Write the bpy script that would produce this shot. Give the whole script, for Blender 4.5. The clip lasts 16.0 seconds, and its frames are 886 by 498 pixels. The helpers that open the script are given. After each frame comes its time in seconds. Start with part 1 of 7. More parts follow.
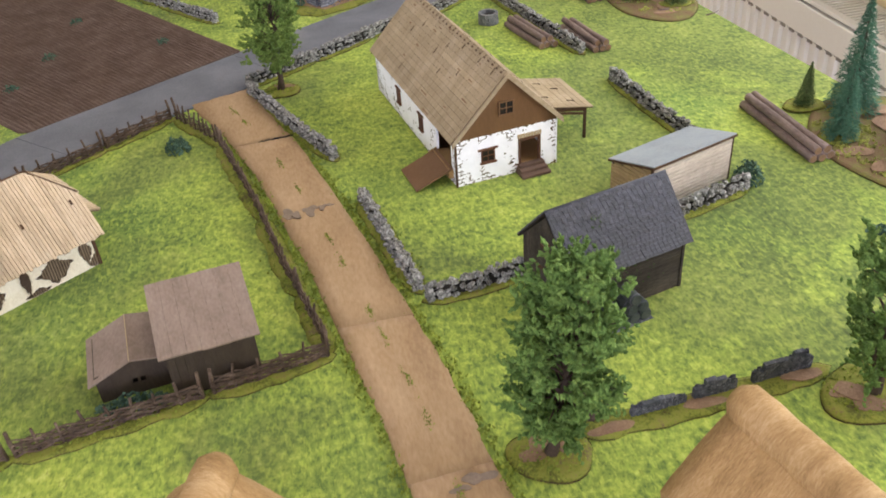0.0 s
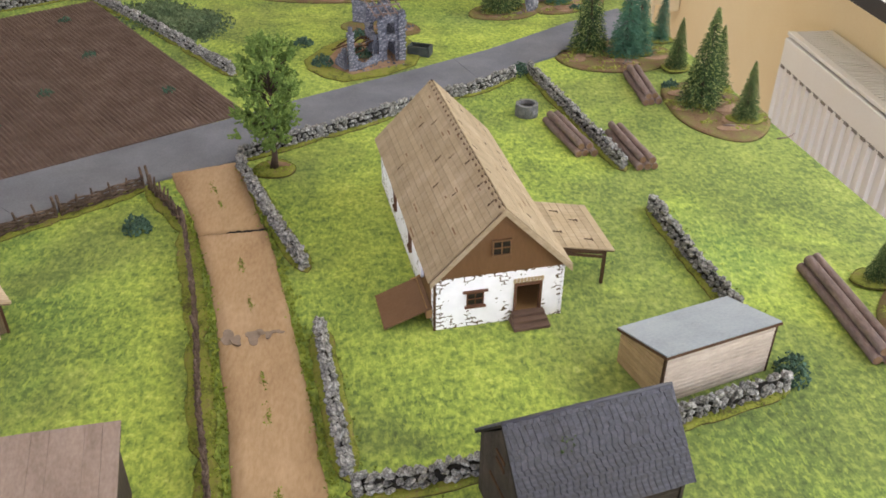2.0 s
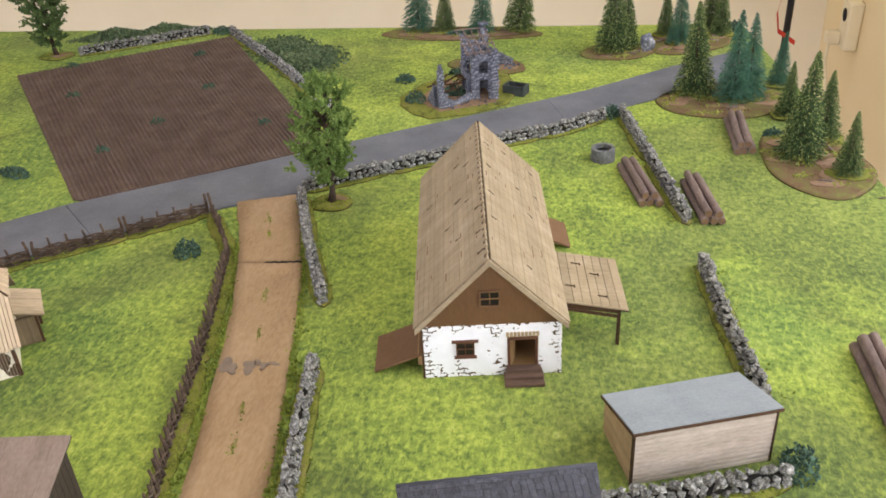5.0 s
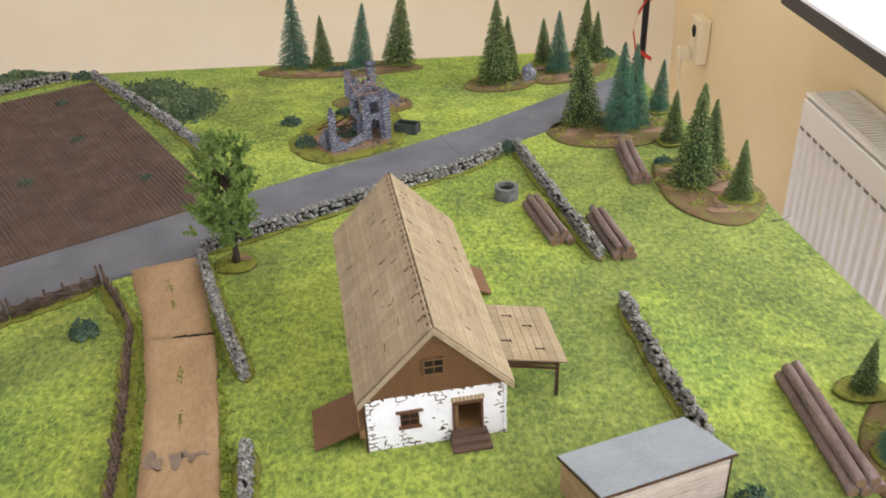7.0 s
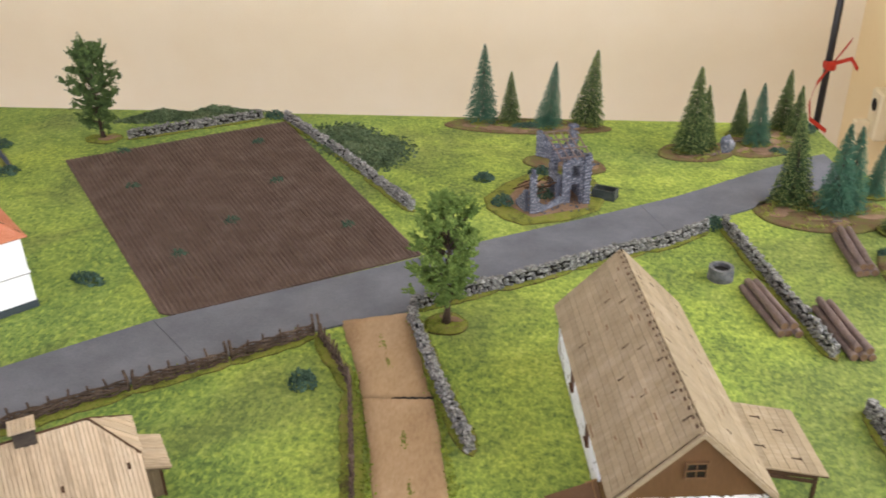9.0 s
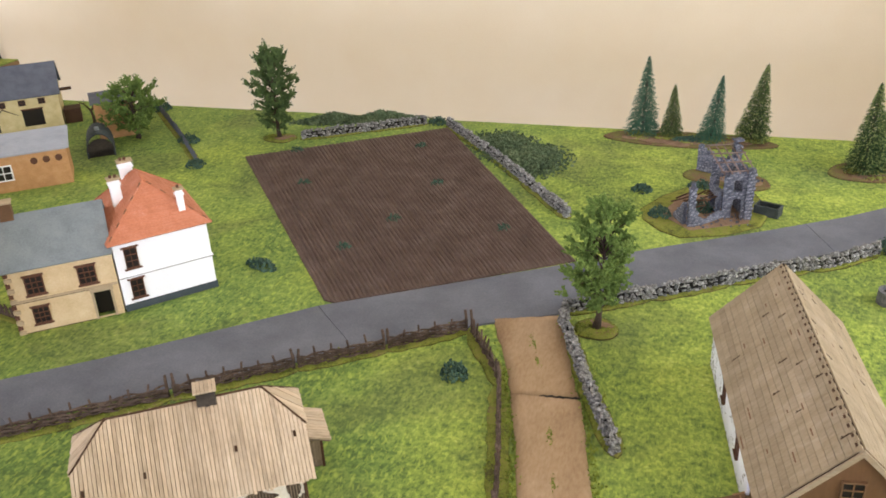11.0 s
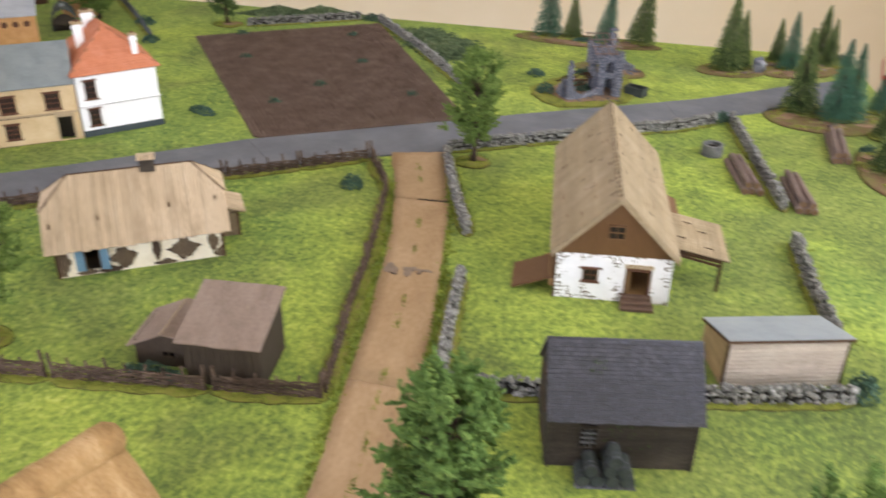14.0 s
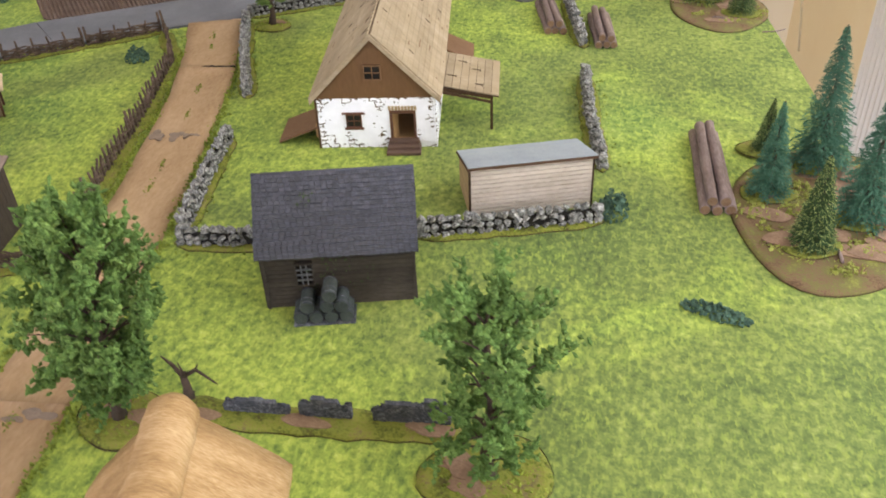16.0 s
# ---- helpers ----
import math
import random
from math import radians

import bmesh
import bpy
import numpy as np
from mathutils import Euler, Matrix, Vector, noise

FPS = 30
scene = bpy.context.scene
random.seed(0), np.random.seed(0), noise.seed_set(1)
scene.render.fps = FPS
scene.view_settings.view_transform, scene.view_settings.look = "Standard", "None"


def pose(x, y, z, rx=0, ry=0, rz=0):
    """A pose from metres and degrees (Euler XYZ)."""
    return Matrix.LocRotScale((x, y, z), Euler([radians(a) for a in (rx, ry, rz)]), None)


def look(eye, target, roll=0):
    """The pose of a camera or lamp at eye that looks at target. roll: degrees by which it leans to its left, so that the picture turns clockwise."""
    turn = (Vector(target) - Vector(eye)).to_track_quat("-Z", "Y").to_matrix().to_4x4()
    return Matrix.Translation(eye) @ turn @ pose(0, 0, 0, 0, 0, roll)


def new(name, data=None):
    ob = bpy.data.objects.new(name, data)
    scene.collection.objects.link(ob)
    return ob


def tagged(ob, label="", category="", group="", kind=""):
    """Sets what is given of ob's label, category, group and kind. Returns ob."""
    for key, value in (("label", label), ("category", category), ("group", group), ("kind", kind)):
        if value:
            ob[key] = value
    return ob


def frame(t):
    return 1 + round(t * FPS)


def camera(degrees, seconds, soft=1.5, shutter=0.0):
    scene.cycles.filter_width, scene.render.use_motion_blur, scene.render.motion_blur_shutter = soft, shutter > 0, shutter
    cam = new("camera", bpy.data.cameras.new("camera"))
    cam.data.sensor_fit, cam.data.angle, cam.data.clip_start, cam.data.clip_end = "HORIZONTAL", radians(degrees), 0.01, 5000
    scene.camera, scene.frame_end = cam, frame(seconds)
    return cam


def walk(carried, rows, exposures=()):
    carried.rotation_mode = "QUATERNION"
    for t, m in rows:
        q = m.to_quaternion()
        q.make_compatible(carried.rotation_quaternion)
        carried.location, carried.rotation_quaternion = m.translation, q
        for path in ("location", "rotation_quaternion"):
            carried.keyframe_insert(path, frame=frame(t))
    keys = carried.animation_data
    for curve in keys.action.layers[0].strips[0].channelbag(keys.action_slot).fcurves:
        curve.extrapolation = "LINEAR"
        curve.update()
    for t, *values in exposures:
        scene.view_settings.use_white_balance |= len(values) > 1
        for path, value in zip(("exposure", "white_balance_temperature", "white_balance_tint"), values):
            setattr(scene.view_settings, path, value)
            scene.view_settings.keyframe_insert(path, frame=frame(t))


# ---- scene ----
cam = camera(54.6, 16.0, soft=1.7, shutter=0.35)
METRES, EYE, TILT, LEAN, TURN = 1.44, 0.5472, -35.608, 3.596, -13.0
ROWS = [
    (0.0, 0.0, 0.0, 0.0, 0.0, 0.0, 0.0),
    (0.5, 0.0059, 0.027, 0.0222, 0.22, 0.44, 0.49),
    (1.0, 0.0167, 0.0687, 0.0513, -0.57, 0.6, -2.05),
    (1.5, 0.0348, 0.1059, 0.0855, 1.86, 1.22, -6.01),
    (2.0, 0.0574, 0.1219, 0.0931, 4.25, 1.58, -7.98),
    (2.5, 0.0966, 0.1236, 0.0931, 7.02, 1.6, -9.63),
    (3.0, 0.1696, 0.1312, 0.1029, 14.54, 0.6, -12.38),
    (5.5, 0.1838, 0.1654, 0.1324, 17.42, 1.46, -12.37),
    (6.0, 0.174, 0.1658, 0.1366, 9.86, 2.83, -8.82),
    (6.5, 0.1477, 0.1671, 0.1459, 6.99, 3.28, -7.0),
    (7.0, 0.1305, 0.165, 0.1534, 8.32, 3.8, -7.58),
    (7.5, 0.1088, 0.1672, 0.1638, 9.21, 4.53, -8.77),
    (8.0, 0.0799, 0.1713, 0.1683, 10.67, 5.0, -10.0),
    (8.5, 0.0516, 0.1684, 0.1675, 12.18, 5.34, -11.53),
    (9.0, 0.0238, 0.1613, 0.1618, 14.73, 5.33, -13.22),
    (9.5, 0.0024, 0.1586, 0.16, 18.3, 4.82, -15.28),
    (12.0, 0.0874, 0.1103, 0.118, 28.45, 2.75, -18.35),
    (12.5, 0.1272, 0.0898, 0.0971, 30.96, 1.32, -19.83),
    (13.0, 0.1404, 0.0669, 0.0818, 31.65, 0.8, -21.05),
    (13.5, 0.1516, 0.0417, 0.0474, 29.8, 0.66, -21.47),
    (14.0, 0.1934, 0.0292, 0.038, 21.88, 1.72, -19.67),
    (14.5, 0.243, 0.0355, 0.0337, 16.67, 3.06, -15.09),
    (15.0, 0.2801, 0.0678, 0.0391, 16.6, 0.93, -13.7),
    (15.5, 0.3063, 0.0911, 0.042, 17.82, -1.74, -13.69),
    (16.0, 0.3332, 0.1058, 0.0417, 18.88, -3.76, -14.51),
]
walk(cam, [(t, pose(0, 0, EYE, TILT, LEAN, TURN) @ pose(METRES * x, METRES * y, METRES * z, 90 + pitch, roll, yaw)) for t, x, y, z, yaw, pitch, roll in ROWS], [(0.0, 0.0), (9.5, 0.0), (12.0, -0.06), (13.5, -0.05), (14.5, 0.0), (16.0, 0.0)])

# ---- light ----
world = bpy.data.worlds.new("room_world")
scene.world = world
world.use_nodes = True
world.node_tree.nodes["Background"].inputs[0].default_value = (0.75, 0.85, 1.0, 1)
world.node_tree.nodes["Background"].inputs[1].default_value = 0.6


def area(name, m, sx, sy, watts, colour):
    d = bpy.data.lights.new(name, "AREA")
    d.shape, d.size, d.size_y, d.energy, d.color = "RECTANGLE", sx, sy, watts, colour
    ob = new(name, d)
    ob.matrix_world = m
    return ob


# Added ceiling lamps out of view; the left pair is weaker to balance brightness.
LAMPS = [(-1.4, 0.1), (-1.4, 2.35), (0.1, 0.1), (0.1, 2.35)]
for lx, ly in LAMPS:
    area("added_ceiling_light", look((lx, ly, 1.80), (lx, ly, 0)), 0.3, 1.2, 4.1 if lx > -1 else 1.9, (0.97, 0.95, 1.03))
area("window_daylight", look((1.13, 0.75, 0.55), (-1.0, 0.9, 0.30)), 2.3, 0.85, 11.0, (0.86, 0.89, 1.0))
# Unseen south window, assumed as source of the cool light on front walls.
area("south_added_daylight", look((-2.4, -5.45, 0.65), (-2.4, 1.0, 0.65)), 6.0, 1.3, 300.0, (0.85, 0.88, 1.09))
# Unseen west window, added to brighten the radiator and the wall behind it.
area("west_added_daylight", look((-6.45, 0.3, 0.65), (0.0, 0.3, 0.65)), 5.4, 1.3, 108.0, (0.88, 0.89, 1.02))


# ---- materials ----
def rgb(h):
    """Linear colour from a hex sRGB string."""
    v = [int(h[i:i + 2], 16) / 255 for i in (0, 2, 4)]
    return tuple(c / 12.92 if c <= 0.04045 else ((c + 0.055) / 1.055) ** 2.4 for c in v)


def shader(name, rough=0.8, metal=0.0, spec=0.3):
    m = bpy.data.materials.new(name)
    m.use_nodes = True
    n = m.node_tree.nodes
    b = n["Principled BSDF"]
    b.inputs["Roughness"].default_value = rough
    b.inputs["Metallic"].default_value = metal
    b.inputs["Specular IOR Level"].default_value = spec
    return m, n, m.node_tree.links, b


def noise_node(n, l, vec, scale, detail=4.0, rough=0.6, distort=0.0):
    t = n.new("ShaderNodeTexNoise")
    t.inputs["Scale"].default_value = scale
    t.inputs["Detail"].default_value = detail
    t.inputs["Roughness"].default_value = rough
    t.inputs["Distortion"].default_value = distort
    l.new(vec, t.inputs["Vector"])
    return t.outputs["Fac"]


def math_node(n, l, op, a, b=0.0, c=0.0):
    t = n.new("ShaderNodeMath")
    t.operation = op
    for i, v in enumerate((a, b, c)):
        if isinstance(v, (int, float)):
            t.inputs[i].default_value = v
        else:
            l.new(v, t.inputs[i])
    return t.outputs[0]


def ramp_node(n, l, fac, stops):
    t = n.new("ShaderNodeValToRGB")
    e = t.color_ramp.elements
    while len(e) < len(stops):
        e.new(0.5)
    for el, (p, c) in zip(e, stops):
        el.position, el.color = p, (*c, 1)
    l.new(fac, t.inputs[0])
    return t.outputs["Color"]


def mix_node(n, l, fac, a, b, mode="MIX"):
    t = n.new("ShaderNodeMix")
    t.data_type, t.blend_type = "RGBA", mode
    for sock, v in ((t.inputs[0], fac), (t.inputs[6], a), (t.inputs[7], b)):
        if isinstance(v, (int, float)):
            sock.default_value = v
        elif isinstance(v, tuple):
            sock.default_value = (*v, 1)
        else:
            l.new(v, sock)
    return t.outputs[2]


def mapped(n, l, stretch=(1, 1, 1), turn=(0, 0, 0)):
    tc = n.new("ShaderNodeTexCoord")
    mp = n.new("ShaderNodeMapping")
    mp.inputs["Scale"].default_value = stretch
    mp.inputs["Rotation"].default_value = [radians(a) for a in turn]
    l.new(tc.outputs["Object"], mp.inputs["Vector"])
    return mp.outputs["Vector"]


def bumped(n, l, b, height, strength, distance=0.001):
    t = n.new("ShaderNodeBump")
    t.inputs["Strength"].default_value = strength
    t.inputs["Distance"].default_value = distance
    l.new(height, t.inputs["Height"])
    l.new(t.outputs["Normal"], b.inputs["Normal"])


def varied(n, l, col, amount, island=False):
    """Lightness varied from piece to piece."""
    src = n.new("ShaderNodeNewGeometry").outputs["Random Per Island"] if island else n.new("ShaderNodeObjectInfo").outputs["Random"]
    h = n.new("ShaderNodeHueSaturation")
    l.new(math_node(n, l, "MULTIPLY_ADD", src, 2 * amount, 1 - amount), h.inputs["Value"])
    l.new(col, h.inputs["Color"])
    return h.outputs["Color"]


def surface(name, cols, scale=40, fine=500, rough=0.8, bump=0.35, stretch=(1, 1, 1), rand=0.0, island=0.0, spec=0.25, turn=(0, 0, 0), spread=0.2):
    """Mottled surface: a large noise and a fine grain through a ramp of hex colours."""
    m, n, l, b = shader(name, rough, 0.0, spec)
    v = mapped(n, l, stretch, turn)
    big, small = noise_node(n, l, v, scale), noise_node(n, l, v, fine, 3.0)
    f = math_node(n, l, "ADD", math_node(n, l, "MULTIPLY", big, 0.6), math_node(n, l, "MULTIPLY", small, 0.4))
    k = len(cols)
    c = ramp_node(n, l, f, [(0.5 - spread + 2 * spread * i / max(1, k - 1), rgb(h)) for i, h in enumerate(cols)])
    if rand:
        c = varied(n, l, c, rand)
    if island:
        c = varied(n, l, c, island, True)
    l.new(c, b.inputs["Base Color"])
    bumped(n, l, b, small, bump)
    return m


def grass_mat_material():
    m, n, l, b = shader("printed_grass_cloth", 0.85, 0.0, 0.15)
    v = mapped(n, l)
    patch = noise_node(n, l, v, 5.0, 3.0, 0.6)
    blotch = noise_node(n, l, v, 27.0, 3.0, 0.6, 0.2)
    tuft = noise_node(n, l, v, 125.0, 4.0, 0.68, 0.25)
    blade = noise_node(n, l, mapped(n, l, (1.0, 0.5, 1.0), (0, 0, 25)), 230.0, 2.0, 0.6, 0.4)
    speck = noise_node(n, l, v, 430.0, 2.0, 0.6)
    f = math_node(n, l, "MULTIPLY", patch, 0.36)
    f = math_node(n, l, "MULTIPLY_ADD", blotch, 0.24, f)
    f = math_node(n, l, "MULTIPLY_ADD", tuft, 0.62, f)
    f = math_node(n, l, "MULTIPLY_ADD", blade, 0.24, f)
    f = math_node(n, l, "MULTIPLY_ADD", speck, 0.08, f)
    lush = ramp_node(n, l, f, [(0.61, rgb("586b3a")), (0.70, rgb("758943")), (0.785, rgb("90a24c")), (0.87, rgb("abb755")), (0.97, rgb("c8cf76"))])
    dull = ramp_node(n, l, f, [(0.61, rgb("4a5636")), (0.73, rgb("5f6c3f")), (0.85, rgb("77824a")), (0.97, rgb("939a5e"))])
    sx = n.new("ShaderNodeSeparateXYZ")
    l.new(v, sx.inputs[0])
    meadow = ramp_node(n, l, f, [(0.61, rgb("4c6238")), (0.71, rgb("627b42")), (0.81, rgb("7a914b")), (0.95, rgb("9aaa5e"))])
    green = noise_node(n, l, v, 3.1, 3.0, 0.55, 0.3)
    west = math_node(n, l, "MAXIMUM", math_node(n, l, "SUBTRACT", -0.05, sx.outputs[0]), 0.0)
    green = math_node(n, l, "MULTIPLY_ADD", math_node(n, l, "MINIMUM", west, 0.3), 0.55, green)
    green = math_node(n, l, "MULTIPLY", math_node(n, l, "SUBTRACT", green, 0.50), 5.0)
    green = math_node(n, l, "MINIMUM", math_node(n, l, "MAXIMUM", green, 0.0), 0.9)
    lush = mix_node(n, l, green, lush, meadow)
    # Dull patches of the printed cloth itself.
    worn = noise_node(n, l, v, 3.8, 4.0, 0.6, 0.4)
    # Extra dulling rightwards, put into the print to offset brighter light there.
    east_dim = math_node(n, l, "MAXIMUM", math_node(n, l, "SUBTRACT", sx.outputs[0], 0.30), 0.0)
    worn = math_node(n, l, "MULTIPLY_ADD", east_dim, 0.48, worn)
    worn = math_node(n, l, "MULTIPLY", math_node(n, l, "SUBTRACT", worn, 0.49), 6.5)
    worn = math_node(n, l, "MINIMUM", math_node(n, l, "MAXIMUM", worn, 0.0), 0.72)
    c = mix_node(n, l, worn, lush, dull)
    for k, (turn, bright, limit) in enumerate(((20, "bfca5e", 0.56), (-40, "a4b850", 0.57), (65, "475830", 0.60))):
        t = noise_node(n, l, mapped(n, l, (1.0, 0.42, 1.0), (0, 0, turn)), 190.0 + 27 * k, 2.0, 0.6, 0.2)
        t = math_node(n, l, "MULTIPLY", math_node(n, l, "SUBTRACT", t, limit), 6.0)
        t = math_node(n, l, "MINIMUM", math_node(n, l, "MAXIMUM", t, 0.0), 0.42)
        t = math_node(n, l, "MULTIPLY", t, math_node(n, l, "SUBTRACT", 1.0, math_node(n, l, "MULTIPLY", worn, 0.7)))
        c = mix_node(n, l, t, c, rgb(bright))
    l.new(c, b.inputs["Base Color"])
    bumped(n, l, b, blade, 0.12)
    return m


def plaster_material(name, base, crack, amount=0.55):
    """Painted card wall with patches of engraved stone outlines."""
    m, n, l, b = shader(name, 0.75, 0.0, 0.25)
    v = mapped(n, l, (1, 1, 1), (90, 0, 0))
    warp = n.new("ShaderNodeVectorMath")
    warp.operation = "MULTIPLY_ADD"
    nt = n.new("ShaderNodeTexNoise")
    nt.inputs["Scale"].default_value = 160
    l.new(v, nt.inputs["Vector"])
    l.new(nt.outputs["Color"], warp.inputs[0])
    warp.inputs[1].default_value = (0.009, 0.009, 0.009)
    l.new(v, warp.inputs[2])
    br = n.new("ShaderNodeTexBrick")
    br.inputs["Scale"].default_value = 1.0
    br.inputs["Mortar Size"].default_value = 0.0007
    br.inputs["Brick Width"].default_value = 0.011
    br.inputs["Row Height"].default_value = 0.0052
    l.new(warp.outputs[0], br.inputs["Vector"])
    mask = noise_node(n, l, v, 38, 3.0, 0.7)
    sep = n.new("ShaderNodeSeparateXYZ")
    l.new(n.new("ShaderNodeTexCoord").outputs["Generated"], sep.inputs[0])
    ends = [math_node(n, l, "ABSOLUTE", math_node(n, l, "MULTIPLY_ADD", sep.outputs[q], 2.0, -1.0)) for q in (0, 2)]
    rim = math_node(n, l, "POWER", math_node(n, l, "MAXIMUM", ends[0], ends[1]), 7.0)
    mask = math_node(n, l, "MULTIPLY_ADD", rim, 0.20, mask)
    mask = math_node(n, l, "GREATER_THAN", mask, amount)
    f = math_node(n, l, "MULTIPLY", mask, br.outputs["Fac"])
    stain = ramp_node(n, l, noise_node(n, l, v, 60, 5, 0.7), [(0.3, tuple(c * 0.9 for c in rgb(base))), (0.65, rgb(base))])
    l.new(mix_node(n, l, f, stain, rgb(crack)), b.inputs["Base Color"])
    bumped(n, l, b, f, -0.4)
    return m


def glassy(name, col):
    m, n, l, b = shader(name, 0.4, 0.0, 0.35)
    b.inputs["Base Color"].default_value = (*rgb(col), 1)
    return m


GRASS = grass_mat_material()
DIRT = surface("dirt_track", ["8d7156", "a5896a", "b89d80"], 18, 300, 0.9, 0.3, (1, 0.35, 1), turn=(0, 0, -12))
ROAD = surface("painted_tarmac", ["5c5e66", "6c6e77", "7c7e86"], 14, 420, 0.85, 0.35)
SOIL = surface("ploughed_soil", ["51433d", "64534b", "78675f"], 25, 450, 0.95, 0.6)
FLOCK = surface("flocked_base", ["4e492b", "62662b", "7c8235", "83803f", "706246"], 48, 420, 0.95, 0.9, spread=0.15)
WOODFLOCK = surface("brown_wood_flock", ["58422f", "745d46", "6c683c", "858542"], 34, 520, 0.95, 0.8, spread=0.15)
WOODTUFT = surface("yellow_green_flock", ["747a35", "92964a", "aaab62"], 80, 700, 0.95, 0.8, island=0.2)
SLOT = surface("grey_slot", ["8a847b", "98928a"], 60, 300, 0.8, 0.1)
# Dark rim of the bases, with the thin shadow round them in the colour.
FLOCK_EDGE = surface("shaded_base_edge", ["463d28", "5e5236"], 60, 500, 0.9, 0.4)
EARTH = surface("earth_texture", ["6f5745", "8a705c", "a28771"], 50, 500, 0.95, 0.7)
STONE = surface("drybrushed_stone", ["2c2b2a", "656462", "979694", "c6c5c3"], 1.9, 6.0, 0.9, 0.6, rand=0.32, spread=0.17)
MORTAR = surface("dark_wall_core", ["1d1b19", "2c2926"], 90, 500, 0.95, 0.6)
WHITE = plaster_material("white_stone_card", "f8f8ff", "5a4836", 0.605)
SASH = surface("brown_gable_sash", ["5d452f", "7a5d42"], 60, 450, 0.75, 0.2)
STEP = surface("brown_step_board", ["55433a", "6f594d"], 60, 450, 0.8, 0.3, (0.3, 1, 1), rand=0.1)
GABLE = surface("brown_board", ["5f452c", "705337"], 30, 350, 0.75, 0.2, (1, 1, 0.3))
CARD = surface("raw_card_plank", ["87775f", "9c8b72", "b09f8a"], 35, 400, 0.8, 0.3, (0.3, 1, 1), rand=0.10)
CARD_EDGE = surface("burnt_card_edge", ["2f2118", "4a3627"], 60, 400, 0.85, 0.2)
BEAM = surface("dark_brown_beam", ["3c2a1d", "5a4230"], 60, 450, 0.8, 0.4, (1, 1, 0.3), rand=0.12)
INNER = surface("warm_card_inside", ["94744e", "ab8a62"], 40, 400, 0.8, 0.2)
RUST = surface("rusty_brown_board", ["684d36", "795c45"], 35, 350, 0.75, 0.3, rand=0.08)
SLATE_BARN = surface("grey_slate_roof", ["2b2b33", "3a3b44", "4c4d57", "696a73"], 1.3, 7.0, 0.6, 0.3, rand=0.2, spec=0.4, spread=0.2)
SLATE_JOINED = surface("grey_slate_roof_upper", ["2b2b33", "3a3b44", "4b4c56", "60616a"], 280, 900, 0.6, 0.3, island=0.2, spec=0.4, spread=0.2)
DARKWOOD = surface("weathered_dark_boards", ["2b2723", "3f3934", "524a44"], 45, 450, 0.85, 0.5, (0.35, 1, 1), rand=0.12)
HUTWALL = surface("pale_log_siding", ["a3968b", "bdb1a6", "d2c7bd"], 55, 450, 0.85, 0.4, (0.3, 1, 1), rand=0.08)
HUTWALL_SIDE = surface("tan_log_siding", ["98815f", "b49b78"], 55, 450, 0.85, 0.4, (0.3, 1, 1), rand=0.08)
FELT = surface("blue_grey_felt_roof", ["858c93", "959ca3", "a0a6ac"], 25, 400, 0.85, 0.25)
PALEROOF = surface("pale_reed_strip", ["a6937b", "c3ae94", "d6c4ac"], 60, 420, 0.85, 0.4, (1, 0.25, 1), rand=0.12)
CREAM = surface("cream_plaster", ["d4c7ae", "ebe2cf", "f5eedf"], 45, 400, 0.85, 0.3)
LATH_DARK = surface("dark_bare_lath", ["3a2f25", "54453a"], 60, 450, 0.85, 0.4)
LATH = surface("bare_lath", ["6a5c4c", "8d7b66"], 60, 450, 0.85, 0.4, rand=0.15)
BLUE = surface("worn_blue_paint", ["587b93", "7798ae"], 80, 500, 0.7, 0.3)
SHEDROOF = surface("brown_tarboard_roof", ["76665c", "8c7b71", "9d8c82"], 40, 420, 0.85, 0.3, (1, 0.5, 1))
SHEDWALL = surface("dark_shed_boards", ["38302a", "4c433a"], 45, 400, 0.85, 0.4, (1, 1, 0.3))
THATCH = surface("golden_thatch", ["7d6140", "ab8a60", "cdb089"], 60, 900, 0.9, 0.9, (0.22, 1, 0.22))
WICKER = surface("woven_withy", ["372c25", "57483e", "7d6d61"], 90, 500, 0.85, 0.5, rand=0.2)
BARK = surface("tree_bark", ["3a2f28", "56483e"], 120, 600, 0.9, 0.7)
LEAF = surface("foliage_foam", ["435729", "617739", "8b9d54"], 60, 700, 0.9, 0.6, island=0.2)
LEAF_DARK = surface("dark_foliage_foam", ["3b5229", "587339", "839b56"], 60, 700, 0.9, 0.6, island=0.2)
LEAF_DEEP = surface("deep_foliage_foam", ["35472a", "4e6237", "71844d"], 60, 700, 0.9, 0.6, island=0.2)
HEDGE = surface("dark_hedge_foam", ["2b3b25", "41542f", "5f7244"], 60, 700, 0.95, 0.6, island=0.25)
BUSH = surface("bush_foam", ["32453a", "486051", "617c6b"], 80, 700, 0.95, 0.7, island=0.25)
FIR_BLUE = surface("blue_green_bristle", ["2b4b3c", "48705a", "6d947c"], 60, 600, 0.8, 0.2, island=0.2)
FIR_GREEN = surface("green_bristle", ["26391f", "405631", "5d7446"], 60, 600, 0.8, 0.2, island=0.2)
FIR_TIP = surface("pale_flock", ["7d8a4c", "aab473"], 80, 700, 0.95, 0.5, island=0.2)
LOG = surface("brown_log_bark", ["5d4f4a", "7a6964", "95847e"], 70, 500, 0.85, 0.6, (1, 0.25, 1), rand=0.12)
LOG_END = surface("cut_log_end", ["6a523f", "866c55"], 150, 600, 0.85, 0.4)
WELL = surface("grey_well_stone", ["4c4d50", "6d6e71", "85868a"], 90, 500, 0.85, 0.6, rand=0.15)
